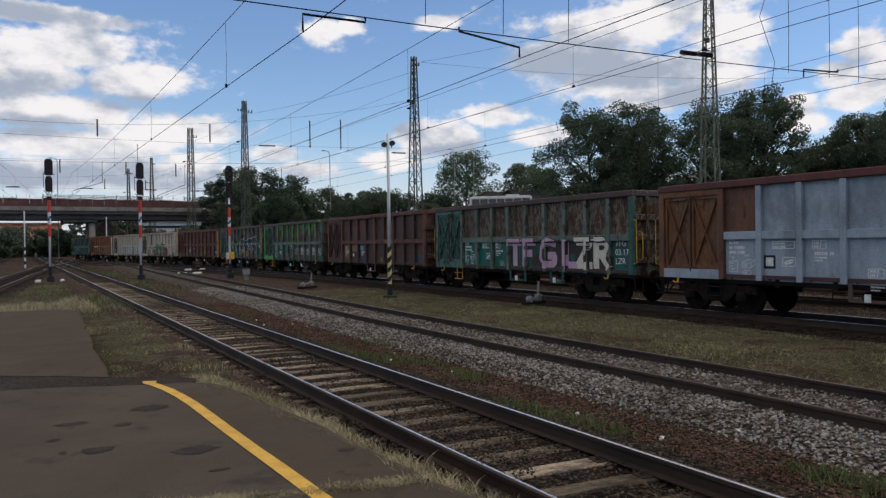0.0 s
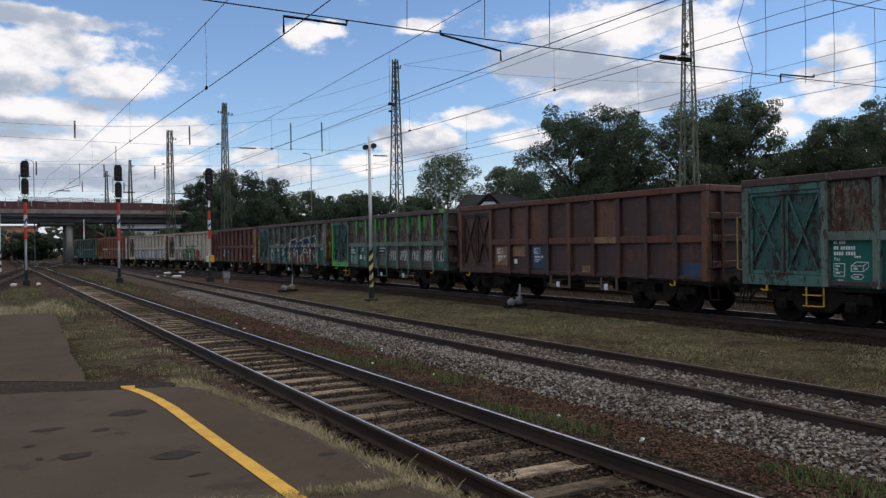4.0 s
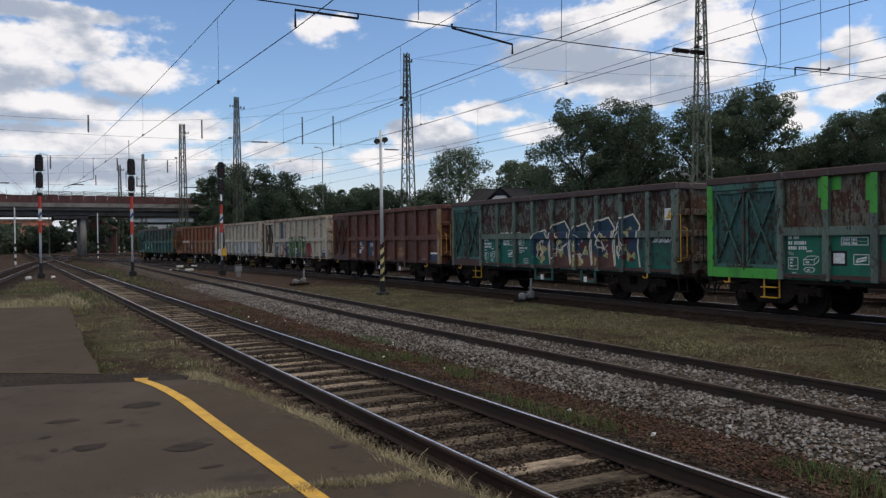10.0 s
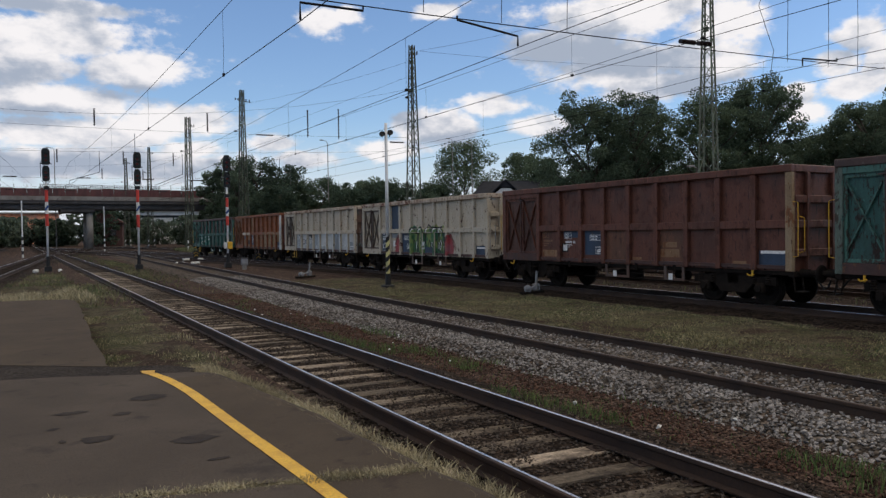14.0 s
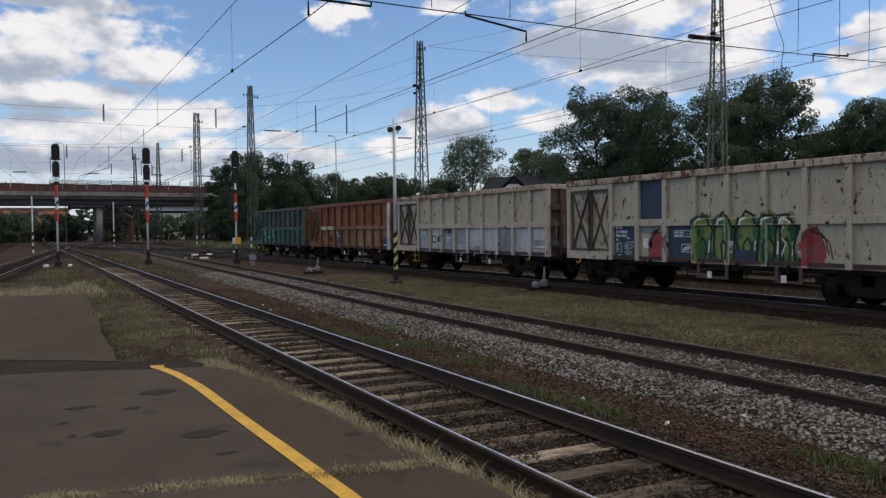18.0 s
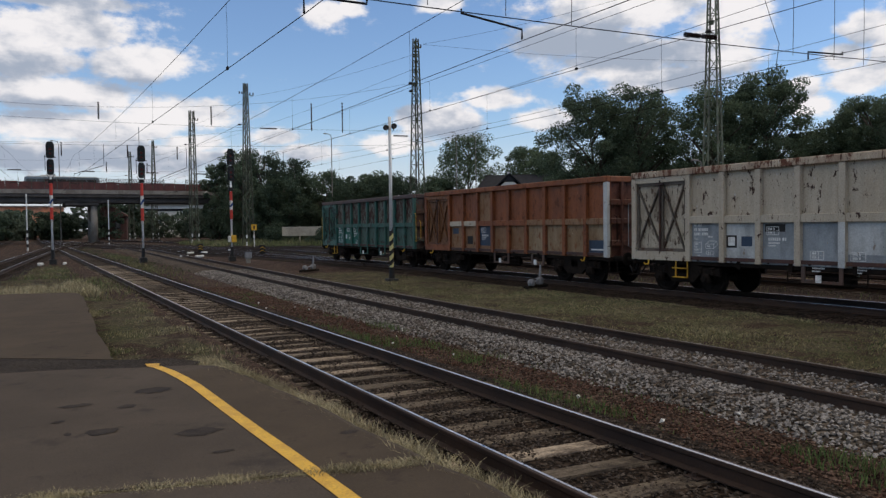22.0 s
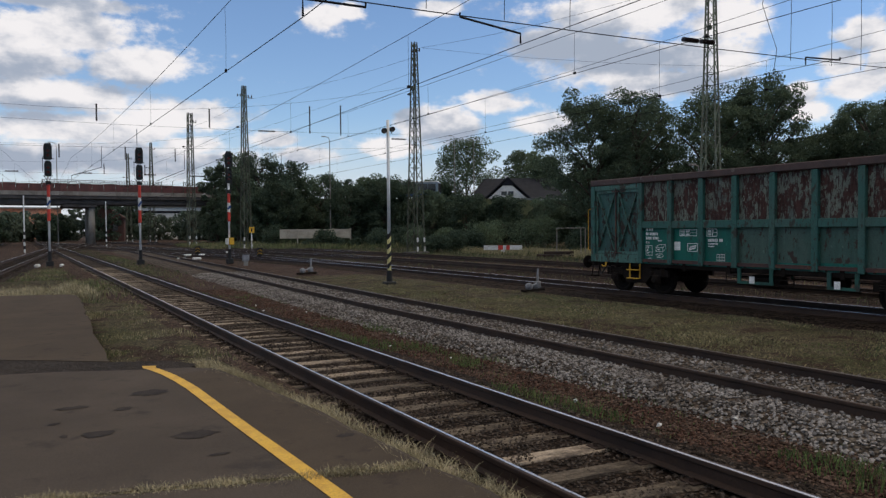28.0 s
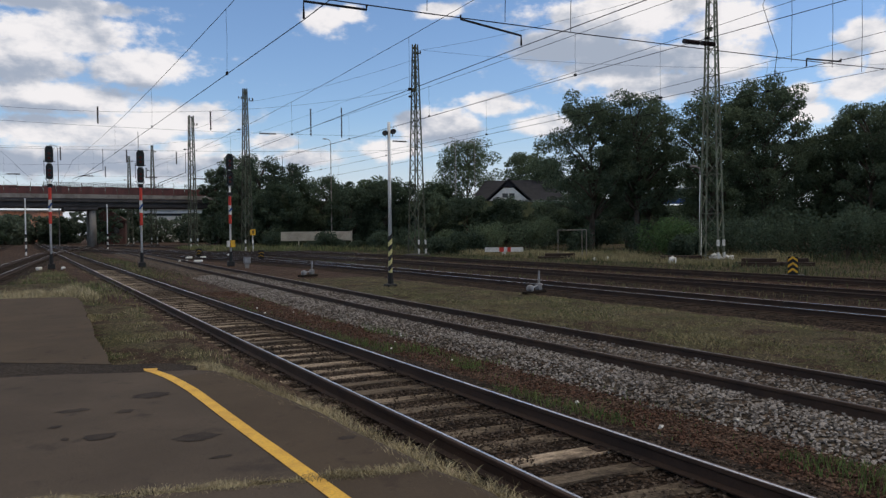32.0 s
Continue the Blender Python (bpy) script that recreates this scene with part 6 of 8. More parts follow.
def overhead(xs, ys, zc, zm, sag, label, r=0.0085):
    """Contact wire and carrier wire of one track with their droppers; xs, zc, zm at each support of ys."""
    w = base("overhead_line", Matrix(), label, "overhead line", "overhead lines of the tracks")
    con = [(x, y, z) for x, y, z in zip(xs, ys, zc)]
    car = catenary([(x, y, z) for x, y, z in zip(xs, ys, zm)], sag, 10)
    bm = bmesh.new()
    pipe(bm, [Vector(p) for p in con], r, n=5)
    part("contact_wire", bm, M["wire"], w)
    bm = bmesh.new()
    pipe(bm, car, r * 0.9, n=5)
    part("carrier_wire", bm, M["wire"], w)
    for i, p in enumerate(car):
        if i % 10 in (0,) or i % 2 == 0:
            continue
        for a, b in zip(con, con[1:]):
            if a[1] <= p.y <= b[1]:
                k = (p.y - a[1]) / (b[1] - a[1])
                q = Vector(a).lerp(Vector(b), k)
                bm = bmesh.new()
                pipe(bm, [p, (p + q) / 2 + Vector((0.02, 0.03, 0)), q], 0.004, n=4)
                part("dropper", bm, M["wire"], w)
                bm = bmesh.new()
                box(bm, q.x - 0.02, q.x + 0.02, q.y - 0.05, q.y + 0.05, q.z - 0.02, q.z + 0.05)
                part("clamp", bm, M["wire"], w)
    return w


def insulator(parent, a, b, r=0.06):
    a, b = Vector(a), Vector(b)
    n = 9
    bm = bmesh.new()
    for i in range(n):
        tube(bm, a.lerp(b, i / n), a.lerp(b, (i + 0.55) / n), r, r * 0.6, n=8)
    tube(bm, a, b, r * 0.4, n=6)
    part("insulator", bm, M["insulator"], parent, "ribbed dark insulator")


def steady_arm(parent, a, b, drop=0.25):
    bm = bmesh.new()
    a, b = Vector(a), Vector(b)
    pipe(bm, [a, a + Vector((0, 0, -0.08)), b + Vector((0, 0, drop)), b], 0.022, n=6)
    part("steady_arm", bm, M["wire"], parent, "dark tubular steady arm")


def span_wire(parent, y, x0, x1, z0, zmid, z1, r=0.012, n=14, name="span_wire"):
    bm = bmesh.new()
    pts = []
    for i in range(n + 1):
        k = i / n
        z = z0 + (z1 - z0) * k - ((z0 + z1) / 2 - zmid) * 4 * k * (1 - k)
        pts.append(Vector((x0 + (x1 - x0) * k, y, z)))
    pipe(bm, pts, r, n=4)
    part(name, bm, M["wire"], parent)
    return pts


def build_overhead():
    S = [-45.0, 12.3, 64.0, 112.0, 160.0, 230.0]
    overhead([4.36, 4.36, 3.75, 4.2, 4.3, 4.3], S, [5.9, 5.88, 6.25, 6.2, 6.2, 6.2], [7.5, 7.5, 8.0, 8.0, 8.0, 8.0], [0.3, 0.35, 0.3, 0.3, 0.3], "contact and carrier wires over the near track")
    overhead([8.9, 9.0, 10.0, 11.4, 11.9, 12.0], S, [5.95, 5.95, 6.15, 6.2, 6.2, 6.2], [7.42, 7.45, 7.85, 8.0, 8.0, 8.0], [0.3, 0.35, 0.3, 0.3, 0.3], "contact and carrier wires over the second track")
    overhead([18.3, 18.45, 18.2, 12.9, 7.0, 3.0], S, [6.4, 6.5, 6.6, 6.4, 6.3, 6.3], [8.3, 8.4, 8.5, 8.1, 8.0, 8.0], [0.3, 0.4, 0.3, 0.3, 0.3], "contact and carrier wires over the freight track")
    overhead([23.9, 23.9, 23.7, 22.0, 16.0, 10.0], S, [6.9, 7.2, 7.1, 6.6, 6.5, 6.4], [8.3, 8.4, 8.6, 8.3, 8.2, 8.0], [0.3, 0.4, 0.3, 0.3, 0.3], "contact and carrier wires over the siding")
    overhead([-5.6, -3.5, -0.5, 3.8], [-30.0, 12.3, 64.0, 112.0], [5.9, 5.9, 6.2, 6.2], [7.6, 7.6, 8.0, 8.0], [0.3, 0.3, 0.3], "contact and carrier wires over the platform track")
    overhead([14.6, 14.5, 17.6], [-45.0, 12.3, 64.0], [6.4, 6.78, 8.0], [7.8, 8.0, 9.7], [0.2, 0.1], "contact and carrier wires crossing over to the freight track")
    # the near cross span: only its lower wire and hangers come into view
    h = base("cross_span", Matrix(), "cross-span wires with droppers, arms and brown insulators over the tracks", "cross span", "cross spans")
    y = 12.3
    span_wire(h, y, -14, 44, 6.25, 6.55, 8.2)
    span_wire(h, y, -14, 44, 9.6, 8.9, 11.4)
    zs = lambda x: 6.22 + 0.0075 * (x + 3) ** 1.25 if x > -3 else 6.22
    for x in (6.8, 8.6, 10.3, 17.8, 19.6, 21.0, 23.2, 25.0):
        bm = bmesh.new()
        pipe(bm, [Vector((x, y, zs(x) + 0.02)), Vector((x + 0.03, y, 7.8)), Vector((x, y, 9.3))], 0.007, n=4)
        part("hanger", bm, M["wire"], h)
    insulator(h, (13.75, y, 6.64), (14.3, y, 6.66), 0.06)
    insulator(h, (14.36, y, 6.665), (14.85, y, 6.69), 0.06)
    steady_arm(h, (5.55, y, 6.30), (4.36, y, 5.9), 0.30)
    steady_arm(h, (7.55, y, 6.40), (9.0, y, 5.98), 0.2)
    steady_arm(h, (20.0, y, 6.9), (18.45, y, 6.53), 0.2)
    steady_arm(h, (25.4, y, 7.6), (23.9, y, 7.22), 0.2)
    bm = bmesh.new()
    pipe(bm, [Vector((19.66, y + 2, 9.54)), Vector((19.34, y + 2, 8.82)), Vector((19.71, y + 2, 8.12)), Vector((20.03, y + 2, 7.56)), Vector((19.87, y + 2, 6.78))], 0.009, n=5)
    part("jumper_cable", bm, M["wire"], h, "curved jumper cable")
    # the second cross span, hung from the second mast
    h2 = base("cross_span", Matrix(), "wide cross span with hanging insulator strings between the masts", "cross span", "cross spans")
    y = 64.0
    span_wire(h2, y, -16, 33.6, 12.9, 12.1, 16.2)
    span_wire(h2, y, -16, 33.6, 11.1, 10.8, 11.5)
    span_wire(h2, y, -16, 33.6, 8.7, 9.0, 10.2)
    for x in (-5.0, 5.6, 14.3, 23.2, 26.2):
        insulator(h2, (x, y, 12.3 + max(0, x - 12) * 0.1), (x, y, 10.95), 0.09)
    for x, xc, zc in ((5.9, 3.75, 6.3), (12.2, 10.0, 6.05), (20.5, 18.2, 6.55)):
        bm = bmesh.new()
        pipe(bm, [Vector((x, y, 9.0)), Vector((x, y, 7.4))], 0.02, n=5)
        part("hanger", bm, M["wire"], h2)
        steady_arm(h2, (x, y, 7.4), (xc, y, zc), 0.3)
    for x in (18.5, 31.5):
        insulator(h2, (x, y, 10.95), (x + 1.5, y, 10.98), 0.09)
    for yy, x1, za, zb in ((92.0, 24.7, 12.0, 14.5), (116.0, 23.0, 12.0, 14.0), (161.0, 24.2, 12.0, 14.0)):
        h3 = base("cross_span", Matrix(), "distant cross span with hanging insulator strings", "cross span", "cross spans")
        span_wire(h3, yy, -16, x1, za + 0.6, za, zb)
        span_wire(h3, yy, -16, x1, 9.0, 8.8, 9.4)
        for x in (-3.0, 4.2, 11.0, 16.5):
            insulator(h3, (x, yy, za), (x, yy, za - 1.5), 0.1)
            insulator(h3, (x + 2, yy, 8.85), (x + 3.3, yy, 8.86), 0.1)
    lattice("lattice_mast", 43.3, 36.2, 21.0, 1.34, 0.42, [(20.4, 1.0)], "tall grey-green steel lattice mast among bushes", 22, 0.10, "mast_light")
    lattice("lattice_mast", 33.9, 63.8, 20.6, 1.25, 0.36, [(19.9, 0.95)], "tall grey-green steel lattice mast with an insulator arm", 28, 0.115)
    lattice("lattice_mast", 24.8, 92.0, 20.4, 1.05, 0.36, [(19.0, 1.1), (19.0, -0.9)], "tall grey-green lattice mast beside the yard", 14, 0.115)
    lattice("lattice_mast", 23.0, 116.0, 20.2, 1.05, 0.55, [(18.8, 1.0)], "tall weathered lattice mast beside the bridge", 11, 0.125)
    lattice("lattice_mast", 24.2, 161.6, 20.6, 1.2, 0.3, [(19.2, 0.8)], "lattice mast behind the road bridge", 8)
    lattice("lattice_mast", 21.0, 172.0, 19.2, 1.1, 0.3, [(18.0, 0.8)], "lattice mast behind the road bridge", 8)
    for a, b, sag in (((34.8, 63.8, 20.0), (90, 45, 21.0), 1.2), ((33.9, 63.8, 19.0), (24.8, 92, 18.5), 0.4), ((24.8, 92, 18.5), (23.0, 116, 18.0), 0.4), ((44.0, 36.2, 20.4), (34.6, 63.8, 20.0), 0.5),
                      ((33.9, 63.8, 17.6), (24.2, 161.6, 17.5), 1.0)):
        wire("feeder_wire", catenary([a, b], [sag], 10), 0.012, "thin feeder wire strung between masts")


# ---------------------------------------------------------------- signals and small trackside things
def build_signals():
    def head(s, z, w, h, lamps, dy=-0.12):
        bm = bmesh.new()
        out = [(-w / 2, 0.0), (-w / 2 * 0.75, -0.12), (w / 2 * 0.75, -0.12), (w / 2, 0.0), (w / 2, h - 0.2), (w / 2 * 0.6, h), (-w / 2 * 0.6, h), (-w / 2, h - 0.2)]
        a = [bm.verts.new((x, dy, z + q)) for x, q in out]
        b = [bm.verts.new((x, dy + 0.03, z + q)) for x, q in out]
        bm.faces.new(a)
        bm.faces.new(b[::-1])
        for i in range(len(out)):
            j = (i + 1) % len(out)
            bm.faces.new((a[i], b[i], b[j], a[j]))
        box(bm, -w / 2 * 0.7, w / 2 * 0.7, dy + 0.03, dy + 0.25, z + 0.05, z + h - 0.15, 0.03)
        ob = part("signal_head", bm, M["black"], s, "black signal head with dark lenses")
        for i in range(lamps):
            zz = z + h * (i + 0.6) / (lamps + 0.2)
            bm = bmesh.new()
            lathe(bm, [(0.02, 0.0), (0.1, 0.0), (0.1, 0.02), (0.02, 0.03)], (0, dy - 0.03, zz), "Y", 12)
            part("lens", bm, M["lens_red"] if i != 2 else M["lens"], ob)
            bm = bmesh.new()
            for k in range(7):
                t0 = math.pi * (k / 7)
                t1 = math.pi * ((k + 1) / 7)
                vs = [bm.verts.new((0.12 * math.cos(t), dy + o, zz + 0.12 * math.sin(t))) for t, o in ((t0, 0), (t1, 0), (t1, -0.2), (t0, -0.2))]
                bm.faces.new(vs)
            part("hood", bm, M["black"], ob)

    def signal(x, y, top, band1, band0, label, extra=False):
        s = base("colour_light_signal", pose(x, y, -0.05, 0, 0, 0), label, "railway signal", "signals at the platform end")
        bm = bmesh.new()
        tube(bm, (0, 0, 0.9), (0, 0, top - 0.4), 0.07, n=10)
        part("post", bm, M["grey_paint"], s, "pale grey steel post", True)
        third = (band1 - band0) / 3
        for i, m in enumerate(("red_paint", "white_paint", "red_paint")):
            bm = bmesh.new()
            tube(bm, (0, 0, band0 + i * third), (0, 0, band0 + (i + 1) * third), 0.10, n=10)
            part("band", bm, M[m], s, "painted red-white-red mast band")
        bm = bmesh.new()
        bar(bm, (-0.1, -0.11, band0 + 1.3 * third), (0.1, -0.11, band0 + 1.7 * third), 0.02, 0.12)
        part("number_plate", bm, M["blue_paint"], s, "small blue plate")
        bm = bmesh.new()
        tube(bm, (0, 0, 0), (0, 0, 1.0), 0.13, 0.11, n=8)
        box(bm, -0.22, 0.22, -0.22, 0.22, 0, 0.35, 0.03)
        part("foot", bm, M["black"], s, "black tarred foot")
        head(s, top - 0.98, 0.50, 0.98, 3)
        head(s, top - 2.08, 0.44, 0.92, 3)
        bm = bmesh.new()
        pipe(bm, [(-0.3, 0.1, top - 1.9), (-0.3, 0.1, top - 0.9), (0.0, 0.1, top - 0.7)], 0.02)
        for sx in (-1, 1):
            bar(bm, (0, 0, top - 2.5), (sx * 0.27, 0, top - 2.12), 0.04, 0.04)
        bar(bm, (-0.35, 0, top - 1.02), (0.35, 0, top - 1.02), 0.05, 0.05)
        part("bracket", bm, M["black"], s)
        bm = bmesh.new()
        box(bm, -0.16, 0.16, -0.15, 0.15, band1 + 0.02, band1 + 0.26, 0.03)
        part("repeater_box", bm, M["black"], s)
        if extra:
            bm = bmesh.new()
            tube(bm, (-0.1, 0, top - 0.2), (-0.1, 0, top + 1.25), 0.03, n=6)
            part("whip", bm, M["grey_paint"], s)
        return s
    signal(1.85, 55.3, 8.15, 5.4, 3.0, "black colour-light signal on a red and white banded post")
    signal(7.25, 53.6, 7.95, 5.4, 2.85, "black colour-light signal with a thin top rod on a banded post", True)
    s = signal(12.6, 51.0, 7.7, 4.8, 2.9, "black colour-light signal with a yellow box on its post")
    pbox("yellow_box", (-0.06, 0.26, -0.25, -0.05, 1.30, 1.78), M["yellow_paint"], s, "yellow telephone box", 0.02)
    pbox("white_box", (-0.28, -0.07, -0.2, -0.02, 1.32, 1.75), M["white_paint"], s, "", 0.02)
    # lamp post with striped foot
    p = base("lamp_post", pose(13.2, 27.2, -0.08), "pale grey lamp post with two lamps and black-yellow striped foot", "lamp post")
    bm = bmesh.new()
    tube(bm, (0, 0, 2.1), (0, 0, 6.75), 0.07, 0.062, n=12)
    part("pole", bm, M["grey_paint"], p, "", True)
    z = 0.55
    k = 0
    while z < 2.1:
        bm = bmesh.new()
        n = 12
        lo, hi = [], []
        for i in range(n):
            a = 2 * math.pi * i / n
            sl = 0.09 * math.cos(a)
            lo.append(bm.verts.new((0.082 * math.cos(a), 0.082 * math.sin(a), z + sl)))
            hi.append(bm.verts.new((0.082 * math.cos(a), 0.082 * math.sin(a), z + 0.2 + sl)))
        for i in range(n):
            bm.faces.new((lo[i], lo[(i + 1) % n], hi[(i + 1) % n], hi[i]))
        bm.faces.new(lo[::-1])
        bm.faces.new(hi)
        part("stripe", bm, M["black"] if k % 2 else STRIPE_YELLOW, p)
        z, k = z + 0.2, k + 1
    bm = bmesh.new()
    tube(bm, (0, 0, 0), (0, 0, 0.6), 0.13, 0.11, n=10)
    box(bm, -0.22, 0.22, -0.22, 0.22, 0, 0.14, 0.03)
    part("foot", bm, M["black"], p)
    for s in (-1, 1):
        bm = bmesh.new()
        bar(bm, (0, 0, 6.36 + 0.03 * s), (s * 0.14, 0, 6.36 + 0.03 * s), 0.04, 0.04)
        lathe(bm, [(0.03, -0.09), (0.10, -0.11), (0.115, 0.0), (0.09, 0.08), (0.03, 0.12)], (s * 0.18, 0, 6.34 + 0.04 * s), "Y", 12)
        part("lamp", bm, M["black"], p, "round black floodlight")
    bm = bmesh.new()
    tube(bm, (0.16, 0, 6.2), (0.2, 0, 6.4), 0.02, n=6)
    part("bracket", bm, M["black"], p)
    # thin striped posts far off
    for x, y, h in ((0.7, 96, 6.5), (11.5, 120, 6.8)):
        q = base("striped_post", pose(x, y, -0.08), "thin pale post with a black and white striped foot", "post", "thin striped posts")
        bm = bmesh.new()
        tube(bm, (0, 0, 2.4), (0, 0, h), 0.07, n=8)
        part("pole", bm, M["grey_paint"], q)
        for k in range(6):
            bm = bmesh.new()
            tube(bm, (0, 0, 0.4 * k), (0, 0, 0.4 * k + 0.4), 0.1, n=8)
            part("stripe", bm, M["black"] if k % 2 else M["white_paint"], q)
    # point lever with weight
    def lever(x, y, turn, label):
        q = base("point_lever", pose(x, y, -0.06, 0, 0, turn), label, "point lever", "point levers beside the track")
        pbox("base_plate", (-0.9, 0.35, -0.12, 0.12, 0.0, 0.1), M["bogie"], q, bevel=0.02)
        bm = bmesh.new()
        box(bm, -0.12, 0.12, -0.1, 0.1, 0.1, 0.35, 0.03)
        tube(bm, (0, 0, 0.3), (0.05, 0, 0.8), 0.05, 0.035, n=8)
        part("stand", bm, M["cable_grey"], q, "grey cast stand")
        bm = bmesh.new()
        tube(bm, (0, -0.05, 0.3), (-0.55, -0.05, 0.2), 0.025, n=6)
        part("arm", bm, M["cable_grey"], q)
        bm = bmesh.new()
        lathe(bm, [(0.04, -0.12), (0.11, -0.09), (0.14, 0.0), (0.11, 0.09), (0.04, 0.12)], (-0.62, -0.05, 0.2), "Y", 12)
        part("weight", bm, M["cable_grey"], q, "grey round counterweight")
    lever(16.2, 21.2, 20, "grey point lever with round counterweight beside the freight track")
    lever(13.1, 36.3, 25, "small grey point lever on dark ground")
    # relay box
    q = base("relay_box", pose(12.9, 48.0, -0.08), "small grey trackside relay cabinet on a stub post", "cabinet")
    pbox("cabinet_body", (-0.2, 0.2, -0.16, 0.16, 0.3, 0.72), M["cable_grey"], q, bevel=0.03)
    pbox("lid", (-0.23, 0.23, -0.19, 0.19, 0.72, 0.78), M["concrete_dark"], q, bevel=0.02)
    pbox("stub", (-0.12, 0.12, -0.1, 0.1, 0.0, 0.3), M["concrete"], q)
    # chevron marker
    q = base("chevron_marker", pose(31.1, 21.4, -0.1 + YARD, 0, 0, -55), "black marker board with yellow chevrons at the siding", "marker board")
    pbox("board", (-0.21, 0.21, -0.03, 0.03, 0.22, 1.05), M["black"], q)
    pbox("foot", (-0.5, 0.5, -0.25, 0.25, 0.0, 0.22), M["black"], q, bevel=0.03)
    for k in range(3):
        z = 0.27 + k * 0.27
        bm = bmesh.new()
        for a, b in (((-0.21, z), (0.0, z + 0.16)), ((0.0, z + 0.16), (0.21, z))):
            vs = [bm.verts.new((px, -0.036, pz)) for px, pz in (a, b, (b[0], b[1] + 0.11), (a[0], a[1] + 0.11))]
            bm.faces.new(vs)
        part("chevron", bm, M["yellow_paint"], q)
    # small ground signals
    for x, y in ((15.3, 60.0), (12.6, 71.0)):
        q = base("ground_signal", pose(x + 2, y, -0.05 + YARD, 0, 0, -20), "dwarf ground signal with pale chevrons", "ground signal", "dwarf ground signals")
        pbox("board", (-0.25, 0.25, -0.05, 0.05, 0.25, 0.95), M["black"], q, bevel=0.03)
        pbox("foot", (-0.1, 0.1, -0.06, 0.06, 0.0, 0.25), M["black"], q)
        for k in range(2):
            bm = bmesh.new()
            for s in (-1, 1):
                bar(bm, (0, -0.07, 0.55 + k * 0.25), (s * 0.2, -0.07, 0.4 + k * 0.25), 0.03, 0.08, up=(0, 1, 0))
            part("stroke", bm, M["yellow_paint"], q)
    # painted concrete markers on the ground
    for i, (x, y) in enumerate(((11.2, 60.5), (12.3, 60.2), (13.4, 69.5), (14.6, 69.3), (18.6, 76.0), (1.1, 54.6), (2.5, 54.2))):
        bm = bmesh.new()
        box(bm, -0.35, 0.35, -0.12, 0.12, 0, 0.2, 0.05)
        thing("marker_stone", bm, M["white_paint"], "low white-painted clearance marker on the ground", "marker stone", "white clearance markers", at=pose(x, y, -0.08, 0, 0, 15 * i))
    # yellow sign beside the third mast
    q = base("yellow_sign", pose(24.4, 88.0, -0.09), "small yellow sign with a black mark on a thin post", "sign")
    bm = bmesh.new()
    tube(bm, (0, 0, -0.1), (0, 0, 2.7), 0.04, n=8)
    part("post", bm, M["grey_paint"], q)
    pbox("plate", (-0.32, 0.32, -0.08, -0.05, 2.05, 2.75), M["yellow_paint"], q)
    pbox("mark", (-0.08, 0.08, -0.09, -0.082, 2.2, 2.6), M["black"], q)
    # red and white barrier plank
    q = base("barrier_plank", pose(38.5, 55.5, -0.08 + YARD, 0, 0, -35), "white barrier plank with red bands on a white stub", "barrier")
    xs = [-1.75, -0.45, 0.0, 0.45, 1.75]
    for (a, b), m in zip(zip(xs, xs[1:]), ("white_paint", "red_paint", "white_paint", "white_paint")):
        pbox("plank_section", (a, b, -0.05, 0.05, 0.45, 0.85), M[m], q)
    pbox("plank_section", (0.3, 0.62, -0.056, 0.056, 0.445, 0.855), M["red_paint"], q)
    pbox("stub", (-0.15, 0.15, -0.1, 0.1, 0.0, 0.45), M["white_paint"], q)
    # white sacks and timber stacks in the weeds
    for i, (x, y, s) in enumerate(((38.2, 42.9, 0.2), (39.0, 42.4, 0.26), (38.4, 35.4, 0.30), (43.9, 36.3, 0.45), (44.5, 35.7, 0.36))):
        bm = bmesh.new()
        bmesh.ops.create_icosphere(bm, subdivisions=3, radius=1.0)
        for v in bm.verts:
            k = 1 + 0.45 * noise.noise(v.co * 1.4 + Vector((i * 5, 0, 0))) + 0.12 * noise.noise(v.co * 5 + Vector((0, i * 5, 0)))
            v.co = Vector((v.co.x * k * s, v.co.y * k * s * 0.6, max(0, (v.co.z + 0.55) * k * s * (0.75 if i != 2 else 1.1))))
        thing("plastic_sack", bm, M["bag"], "crumpled white plastic sack lying in the weeds", "sack", "white sacks", at=pose(x, y, -0.06 + YARD, 0, 0, 40 * i), smooth=True)
    for i, (x, y, l, t) in enumerate(((40.4, 36.6, 3.4, -48), (39.8, 29.8, 2.6, -55), (41.6, 28.4, 1.8, -40), (38.0, 47.0, 3.0, -40))):
        q = base("timber_stack", pose(x, y, -0.08 + YARD, 0, 0, 90 + t), "stack of old rusty-brown sleepers in the weeds", "timber stack", "stacks of old sleepers")
        for k in range(3):
            pbox("timber", (-0.7 + k * 0.42, -0.42 + k * 0.42 + 0.1, -l / 2 + 0.2 * k, l / 2 + 0.1 * k, 0.0, 0.26), M["timber"], q, bevel=0.02)
        for k in range(2):
            pbox("timber", (-0.5 + k * 0.4, -0.2 + k * 0.4, -l / 2 + 0.5 - 0.3 * k, l / 2 - 0.4, 0.264, 0.5), M["timber"], q, bevel=0.02)


STRIPE_YELLOW = mat("pale_yellow_stripe_paint", (0.55, 0.50, 0.22), (0.45, 0.40, 0.18), scale=3, rough=0.6)


# ---------------------------------------------------------------- bridge, road and houses
ROAD = [(-140, 153, 8.8), (-40, 153, 8.8), (40, 153, 8.8), (78, 118, 7.9), (112, 88, 6.0), (150, 55, 4.5), (220, 0, 3.0)]


